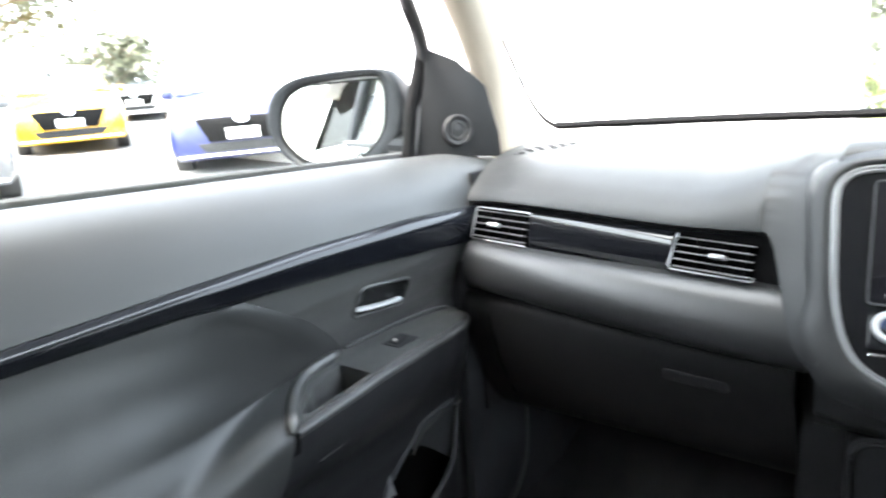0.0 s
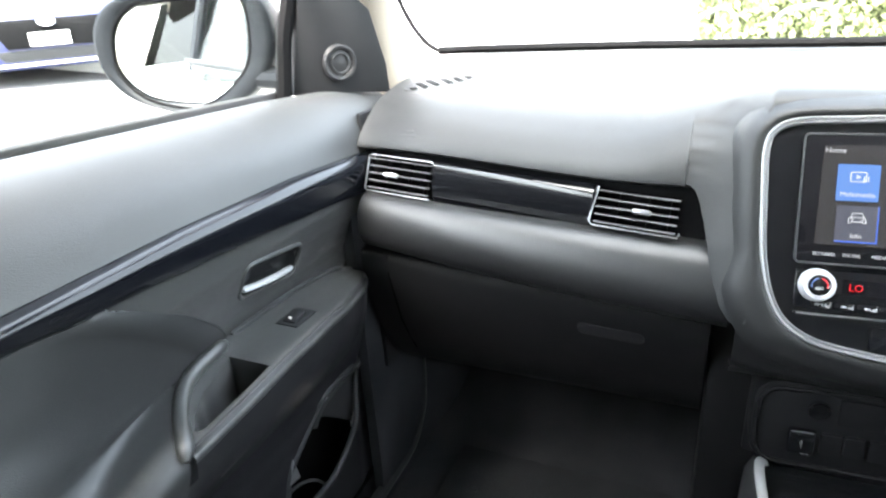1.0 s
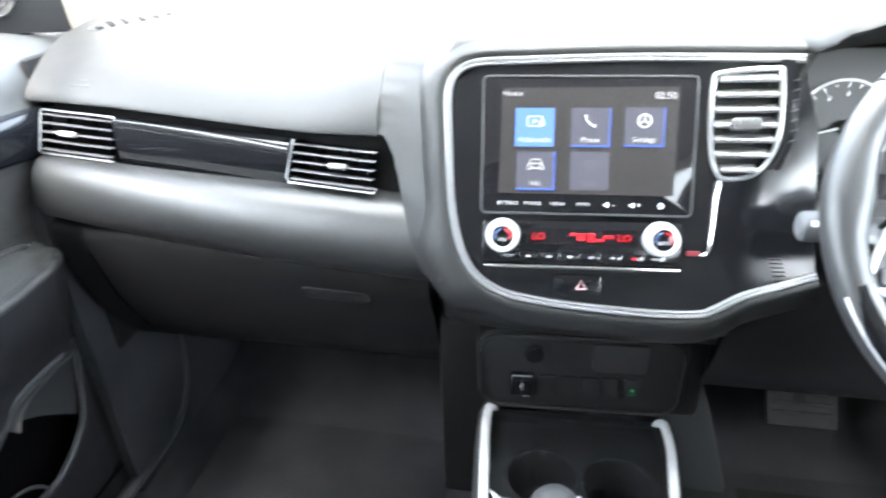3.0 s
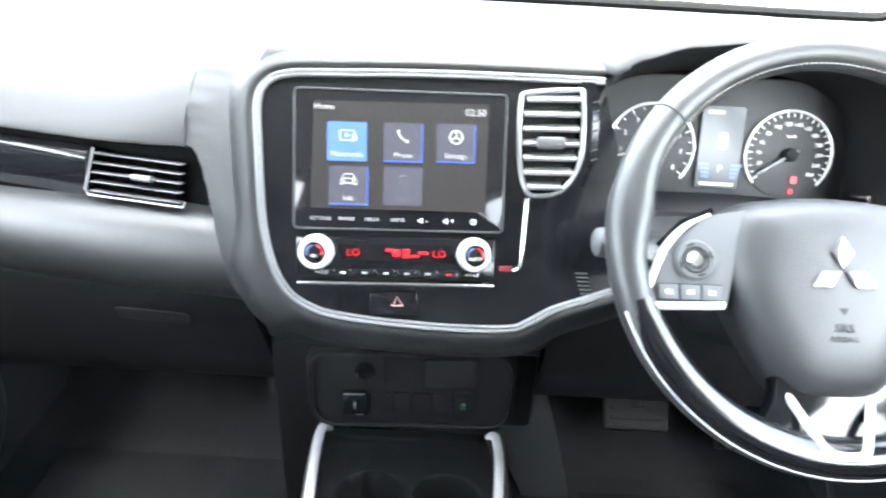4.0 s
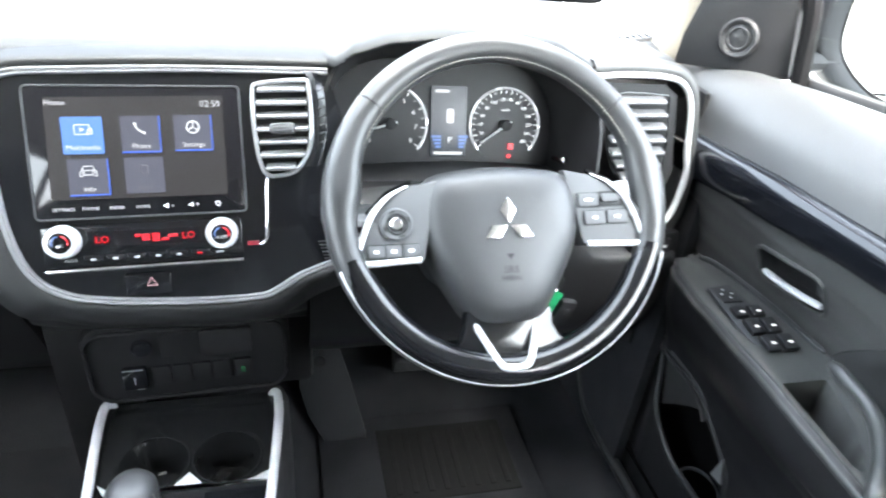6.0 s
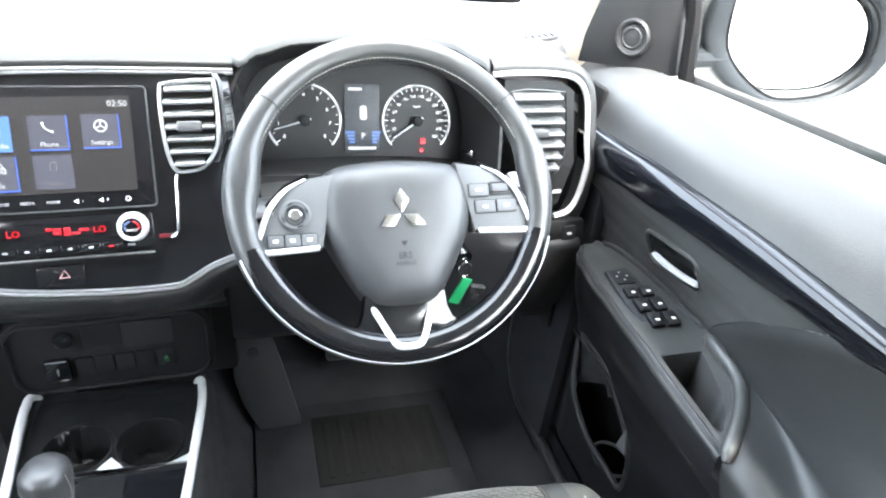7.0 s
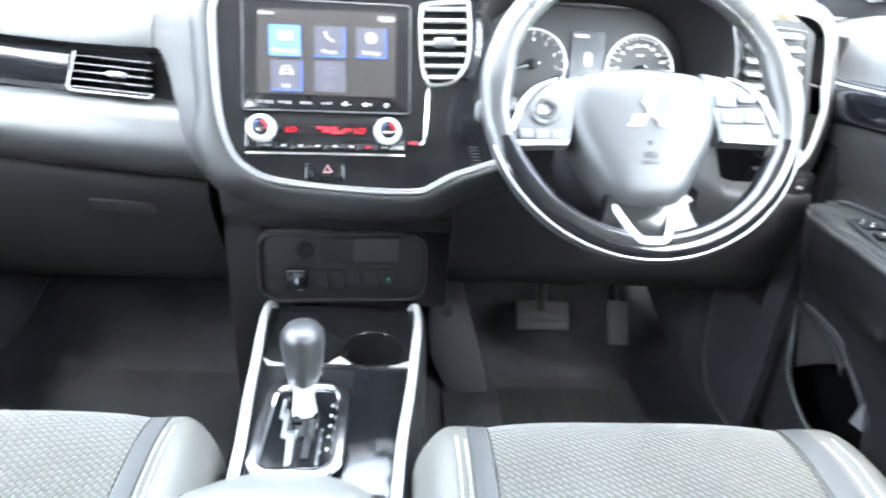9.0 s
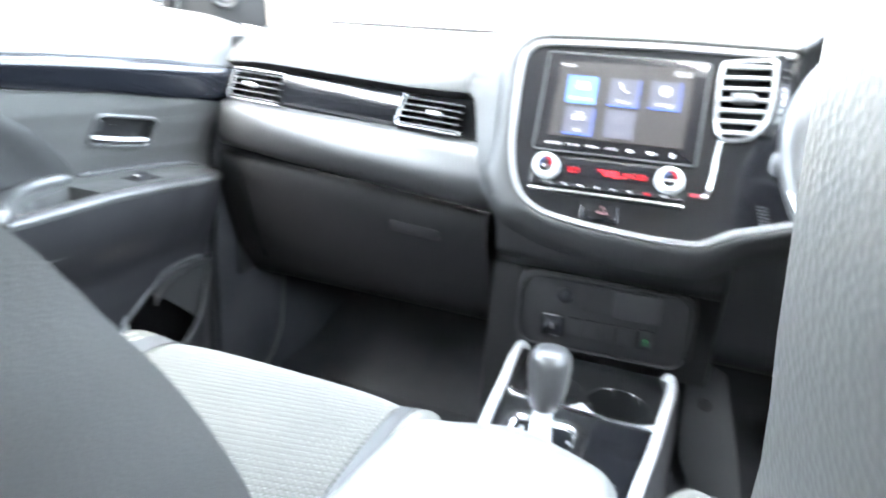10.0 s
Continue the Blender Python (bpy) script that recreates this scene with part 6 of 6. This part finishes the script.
for s in (-1, 1):
    pts = spline([(XC + s * .735, .335, 1.06), (XC + s * .745, .318, 1.14), (XC + s * .742, .285, 1.23), (XC + s * .722, .215, 1.318), (XC + s * .690, .10, 1.41), (XC + s * .650, -.06, 1.50), (XC + s * .62, -.22, 1.555)], 5)
    structure("pillar_front", tube([p + Vector((s * .008, -.004, 0)) for p in pts], .043, 12, up=(s, 0, 0.2), flat=.75), CREAM, "beige cloth-covered windscreen pillar", "pillar", 60)
    structure("door_seal", tube(spline([(XC + s * .728, .296, .66), (XC + s * .728, .296, .55), (XC + s * .728, .290, .464), (XC + s * .728, .272, .415), (XC + s * .728, .222, .370), (XC + s * .729, .12, .360), (XC + s * .730, -.10, .36), (XC + s * .730, -.6, .36)], 5), .011, 10), HARD, "soft grey rubber door seal along the sill", "seal", 60)
    structure("footwell_side", sheet([[(XC + s * .745, .10, z), (XC + s * .74, .3, z), (XC + s * .70, .5, z), (XC + s * .66, .68, z)] for z in (.33, .6, .8, .93)], .02), CARPET, "black carpeted footwell side", "trim", 60)
    structure("pillar_middle", sheet([[(XC + s * mix(.80, .62, t), -1.0 - .02 * t, mix(.5, 1.56, t)), (XC + s * mix(.80, .62, t), -1.12 - .02 * t, mix(.5, 1.56, t))] for t in (0, .3, .55, .8, 1)], .05), CREAM, "beige middle door pillar", "pillar", 60)
    structure("pillar_rear", sheet([[(XC + s * mix(.80, .60, t), -2.0 + .1 * t, mix(.5, 1.56, t)), (XC + s * mix(.80, .60, t), -2.5 + .25 * t, mix(.5, 1.56, t))] for t in (0, .3, .55, .8, 1)], .05), CREAM, "beige rear pillar", "pillar", 60)
    structure("rear_side_panel", sheet([[(XC + s * X, -1.02, z0), (XC + s * X, -1.6, z0), (XC + s * X, -2.5, z0)] for X, z0 in ((.80, 1.16), (.86, 1.10), (.895, .95), (.90, .75), (.885, .5), (.86, .32))], .05), BODYPAINT, "white rear side of the car", "car side", 60)
# Unseen roof, drawn wider than the window tops to keep sun off the doors.
rows = []
for i in range(21):
    u = -1 + 2 * i / 20
    rows.append([(XC + u * .76, y, 1.565 - .03 * u * u - .03 * u ** 8 - .02 * max(0, (y + .3)) + (-.05 if y < -2.2 else 0)) for y in (-.12, -.5, -1.0, -1.6, -2.3)])
structure("ceiling", sheet(rows, .03), LINING, "beige roof lining", "ceiling", 60)
rows = [[(r[0], r[1], r[2] + .05) for r in row] for row in rows]
structure("roof", sheet(rows, .01), BODYPAINT, "white car roof", "roof", 60)
# Unseen dark linings, added so that less light bounces forward from the rear.
for s in (-1, 1):
    structure("wall_rear_side", sheet([[(XC + s * X, y, z0) for y in (-1.03, -1.5, -2.0, -2.44)] for X, z0 in ((.785, 1.125), (.755, 1.05), (.745, .80), (.75, .33))], .012), DARK, "unseen dark lining of the rear side, added to cut bounced light", "wall", 60)
structure("tailgate", sheet([[(XC + u * .80, -2.45, z0) for u in (-1, -.5, 0, .5, 1)] for z0 in (.32, .7, 1.10)], .05), HARD, "black tailgate lining", "tailgate")
# The tint is added this dark to cut the light from behind the seats.
for s in (-1, 1):
    part("rear_window", sheet([[(XC + s * mix(.80, .61, t), y + .02 * t, mix(1.12, 1.55, t)) for y in (-1.12, -1.55, -2.0)] for t in (0, .5, 1)], .003), PRIVACY, bpy.data.objects["tailgate"], "dark tinted side window")
part("rear_screen", sheet([[(XC + u * mix(.80, .62, t), -2.46 + .14 * t, mix(1.09, 1.52, t)) for u in (-1, -.5, 0, .5, 1)] for t in (0, .5, 1)], .003), PRIVACY, bpy.data.objects["tailgate"], "rear screen with a dark tint added to cut light from behind")
rows = [[(XC + u * .80 * (1 - .1 * t), .72 + 1.0 * t + .05 * (1 - u * u), 1.03 - .16 * t * t - .03 * u * u) for u in [k / 6 - 1 for k in range(13)]] for t in (0, .2, .4, .6, .8, 1)]
structure("bonnet", sheet(rows, .02), BODYPAINT, "white car bonnet", "bonnet", 60)
structure("scuttle", sheet([[(XC + u * .80, y, z) for u in (-1, -.5, 0, .5, 1)] for y, z in ((.62, 1.05), (.70, 1.03), (.76, 1.01))], .02), DARK, "black scuttle under the windscreen", "scuttle")
for s in (-1, 1):
    structure("front_wing", sheet([[(XC + s * X, .40, z0), (XC + s * X, 1.0, z0 - .02), (XC + s * (X - .05), 1.75, z0 - .10)] for X, z0 in ((.79, 1.06), (.86, 1.0), (.90, .85), (.90, .5))], .02), BODYPAINT, "white front wing", "car wing", 60)


# ---- outside ----
SLOPE = math.tan(radians(3.3))


def ground_z(x, y):
    return -.02 - SLOPE * min(x, 0) if x > -30 else -.02 + SLOPE * 30


rows = [[(x, y, ground_z(x, y)) for y in (-400, -100, -30, 0, 30, 100, 400)] for x in (-400, -100, -30, -15, -5, 0, 5, 30, 100, 400)]
structure("ground", loft(rows), ASPHALT, "pale asphalt of a car yard", "ground")


def make_car(kind, label, m, paint, l, w, h, rows_of_grille=6):
    """A hatchback: its front towards -y of m, middle of the front axle line at the origin."""
    car = thing(kind, label, "car", tuple(m.translation))

    def P(x, y, z):
        return m @ Vector((x, y, z))

    hw = w / 2
    rows = []
    st = [(0.0, .30, .58, .78), (.03, .24, .66, .9), (.12, .20, .74, .97), (.45, .18, .88, 1), (.95, .18, .97, 1), (1.4, .18, 1.0, 1), (2.6, .18, 1.02, 1), (3.4, .20, 1.02, .98), (l - .05, .25, .98, .92), (l, .32, .9, .86)]
    for y, z0, z1, k in st:
        x = hw * k
        rows.append([P(a, y, z) for a, z in ((-x * .9, z0), (-x, z0 + .12), (-x, (z0 + z1) / 2), (-x * .985, z1 - .12), (-x * .9, z1), (-x * .5, z1 + .04), (0, z1 + .05), (x * .5, z1 + .04), (x * .9, z1), (x * .985, z1 - .12), (x, (z0 + z1) / 2), (x, z0 + .12), (x * .9, z0))])
    rows = [list(q) for q in zip(*[spline(c, 2) for c in zip(*rows)])]
    part("body", loft(rows, True, caps=True), paint, car, "", 40)
    rows = []
    for y, z, k in ((1.0, 1.0, .86), (1.45, h - .12, .72), (1.8, h, .68), (2.8, h + .01, .68), (3.5, h - .08, .66), (l - .12, 1.02, .8)):
        rows.append([P(a * hw * k, y, b) for a, b in ((-1.1, .98), (-1, z - .06 if z > 1.1 else z), (-.8, z), (0, z + .02), (.8, z), (1, z - .06 if z > 1.1 else z), (1.1, .98))])
    cab = part("cabin", loft(rows), paint, car, "", 40)
    part("windscreen", prism([(-hw * .72, 0), (hw * .72, 0), (hw * .60, .60), (-hw * .60, .60)], m @ frame_of((0, 1.0, 1.035), (1, 0, 0), (0, .62, .5)), .01), CARGLASS, cab, "windscreen reflecting the sky")
    g = part("grille", prism([(-.54, .11), (.54, .11), (.40, -.17), (-.40, -.17)], m @ frame_of((0, -.018, .59), (1, 0, 0), (0, .18, 1)), .03, .01), BLACKBAND, car, "black grille")
    for i in range(rows_of_grille):
        part("slat", rbox(m @ pose(0, -.03 + .012 * i / 2, .49 + .036 * i, 0, 0, 0), .74 + .03 * i, .008, .008, .002, 1), DARK, g)
    part("badge", lathe([(.075, 0), (.07, .008), (.03, .010)], m @ frame_of((0, -.03, .665), (1, 0, 0), (0, .18, 1)) @ Matrix.Diagonal((1.2, .62, 1, 1)), 24), CHROME, car, "plain bright oval badge")
    part("number_plate", rbox(m @ pose(0, -.055, .50), .38, .012, .13, .004), WHITEPRINT, car, "blank white number plate")
    part("lower_intake", prism([(-.55, .05), (.55, .05), (.45, -.06), (-.45, -.06)], m @ frame_of((0, -.01, .35), (1, 0, 0), (0, 0, 1)), .03, .01), DARK, car, "dark lower intake")
    part("splitter", rbox(m @ pose(0, .03, .255), w * .86, .12, .03, .01), SILVER, car, "bright lower lip")
    for s in (-1, 1):
        part("headlight", prism([(s * .44, -.02), (s * .62, .0), (s * .80, .12), (s * .56, .10)][::s], m @ frame_of((0, .03, .66), (1, s * .22, 0), (0, .3, 1)), .03, .01), material("headlight_lens", (.7, .72, .75), .1), car, "clear headlight")
        part("fog_light", prism([(s * .60, -.06), (s * .68, -.07), (s * .66, .12), (s * .62, .12)][::s], m @ frame_of((0, .0, .42), (1, s * .12, 0), (0, .05, 1)), .02, .006), WHITEPRINT, car, "pale fog light frame")
        for y in (.75, l - .75):
            wh = part("wheel", lathe([(.20, -.10), (.30, -.10), (.315, -.07), (.315, .07), (.30, .10), (.20, .10)], m @ frame_of((s * (hw - .10), y, .315), (0, 1, 0), (0, 0, 1)), 28), RUBBER, car, "black tyre")
            part("rim", lathe([(.20, -.09), (.19, -.105), (.06, -.10), (.02, -.11)], m @ frame_of((s * (hw - .10), y, .315), (0, 1, 0), (0, 0, 1)) @ (Matrix.Identity(4) if s < 0 else Matrix.Rotation(math.pi, 4, "X")), 20), SILVER, wh)
        part("wing_mirror", rbox(m @ pose(s * (hw + .06), 1.25, 1.02), .16, .10, .12, .04), paint, car)
    return car


def on_ground(x, y, rz):
    return pose(x, y, ground_z(x, y) - .0, 0, 0, rz)


CAR_BLUE = material("blue_car_paint", (.0045, .009, .056), .3, coat=.2, vary=.05)
CAR_YELLOW = material("yellow_car_paint", (.75, .42, .01), .25, coat=1.0, vary=.05)
CAR_BLACK = material("dark_car_paint", (.03, .033, .04), .25, coat=1.0, vary=.05)
CAR_GREY = material("grey_car_paint", (.22, .23, .26), .25, coat=1.0, vary=.05)
make_car("parked_car", "parked blue hatchback with a black slatted grille and plain plate", on_ground(-6.75, 4.1, 52), CAR_BLUE, 4.3, 1.79, 1.46)
make_car("parked_car", "parked bright yellow small hatchback facing the yard", on_ground(-11.07, 4.02, 66), CAR_YELLOW, 3.8, 1.68, 1.48, 4)
make_car("parked_car", "parked dark grey car at the yard's edge", on_ground(-7.5, .95, 74), CAR_BLACK, 4.2, 1.78, 1.45)
make_car("parked_car", "parked white car behind the yellow one", on_ground(-16.6, 8.1, 62), BODYPAINT, 4.2, 1.75, 1.46)
make_car("parked_car", "parked grey car far back in the yard", on_ground(-18.6, 9.7, 62), CAR_GREY, 4.3, 1.8, 1.5)


def leaf_cloud(n, spread, size, rng, taper=None):
    """Many small bent leaves scattered by the function spread."""
    verts, faces = [], []
    for _ in range(n):
        c = spread(rng)
        d = Vector((rng.gauss(0, 1), rng.gauss(0, 1), rng.gauss(0, 1))).normalized()
        e = d.orthogonal().normalized()
        q = size * rng.uniform(.6, 1.4)
        k = len(verts)
        verts += [c - e * q * .5, c + d * q * .28 + Vector((0, 0, q * .08)), c + e * q * .5, c - d * q * .28]
        faces += [(k, k + 1, k + 2), (k, k + 2, k + 3)]
    me = bpy.data.meshes.new("leaves")
    me.from_pydata([tuple(v) for v in verts], [], faces)
    bm = bmesh.new()
    bm.from_mesh(me)
    bpy.data.meshes.remove(me)
    return bm


def make_tree(label, x, y, height, crown, seed, n=2600):
    rng = random.Random(seed)
    z0 = ground_z(x, y)
    tree = thing("tree", label, "tree", (x, y, z0))
    trunk = spline([(x, y, z0 - .1), (x + .1, y, z0 + height * .25), (x - .05, y + .1, z0 + height * .5), (x, y, z0 + height * .8)], 4)
    part("trunk", tube(trunk, [.20 - .14 * i / (len(trunk) - 1) for i in range(len(trunk))], 10), BARK, tree)
    tips = []
    for i in range(11):
        a = rng.uniform(0, 6.28)
        h = rng.uniform(.35, .75) * height
        r = crown * rng.uniform(.6, 1.0)
        tip = Vector((x + r * math.cos(a), y + r * math.sin(a), z0 + h + crown * rng.uniform(.1, .6)))
        tips.append(tip)
        base = Vector((x, y, z0 + h))
        part("limb", tube(spline([base, (base + tip) / 2 + Vector((0, 0, .15)), tip], 3), [.07 - .009 * k for k in range(7)], 6), BARK, tree)
    def spread(g):
        t = g.choice(tips)
        k = g.uniform(.35, 1.1)
        base = Vector((x, y, t.z - .4))
        return base.lerp(t, k) + Vector((g.gauss(0, .33), g.gauss(0, .33), g.gauss(0, .26)))
    tagged(part("crown", leaf_cloud(n, spread, .17, rng), LEAF, tree), kind="stuff")
    return tree


make_tree("leafy tree with gaps in its crown beyond the yard", -13.6, 3.5, 4.6, 2.2, 3)
make_tree("leafy tree with gaps in its crown beyond the yard", -17.5, 8.2, 2.3, 1.1, 8, 1500)
make_tree("leafy tree with a thin crown far behind the yard", -20.5, 17.0, 5.0, 1.6, 12, 3000)
make_tree("leafy tree behind the hedge", .4, 9.5, 4.2, 1.9, 21)

# white wall to the front and the hedge beside it
wall = structure("wall_front", rbox(pose(-4.55, 5.0, 1.5, 0, 0, 0), 8.1, .25, 3.4, .01), WALLWHITE, "white rendered wall in front of the car", "wall")
part("vent_plate", rbox(pose(-3.15, 4.86, 1.20), .27, .03, .085, .008), material("pale_grey_paint", (.3, .3, .31), .5), wall, "small grey vent plate")
rng = random.Random(5)
hedge = tagged(new("hedge"), "clipped light green leafy hedge in front of the car", "hedge", "", "stuff")


def hedge_spread(g):
    x = g.uniform(-.55, 2.3)
    y = 5.2 + abs(g.gauss(0, .35))
    top = 1.35 + .22 * math.sin(x * 1.7) + .1 * math.sin(x * 4.1)
    return Vector((x, y, -.05 + (top + .05) * g.random() ** .75 + g.gauss(0, .05)))


leafage = leaf_cloud(26000, hedge_spread, .052, rng)
part("leaves", leafage, HEDGELEAF, hedge)
rows = [[(x, 5.75 + .1 * math.sin(3 * x + z), z) for x in [-.5 + .35 * i for i in range(9)]] for z in (-.1, .4, .8, 1.15)]
part("twigs", sheet(rows, .1), material("hedge_inner_twigs", (.12, .14, .075), .9, vary=.4, grain=30, bump=1), hedge)
for k, (xa, xb) in enumerate(((-.47, -.20), (.05, .42))):
    bar = thing("hoop_barrier", "grey steel hoop barrier in front of the hedge", "barrier", (xa, 4.6, 0))
    part("hoop", tube(spline([(xa, 4.6, -.05), (xa, 4.6, .72), (xa + .03, 4.6, .84), (xa + .10, 4.6, .88), (xb - .10, 4.6, .90), (xb - .03, 4.6, .86), (xb, 4.6, .74), (xb, 4.6, -.05)], 5), .017, 10), SIDEGREY, bar, "galvanised steel hoop")
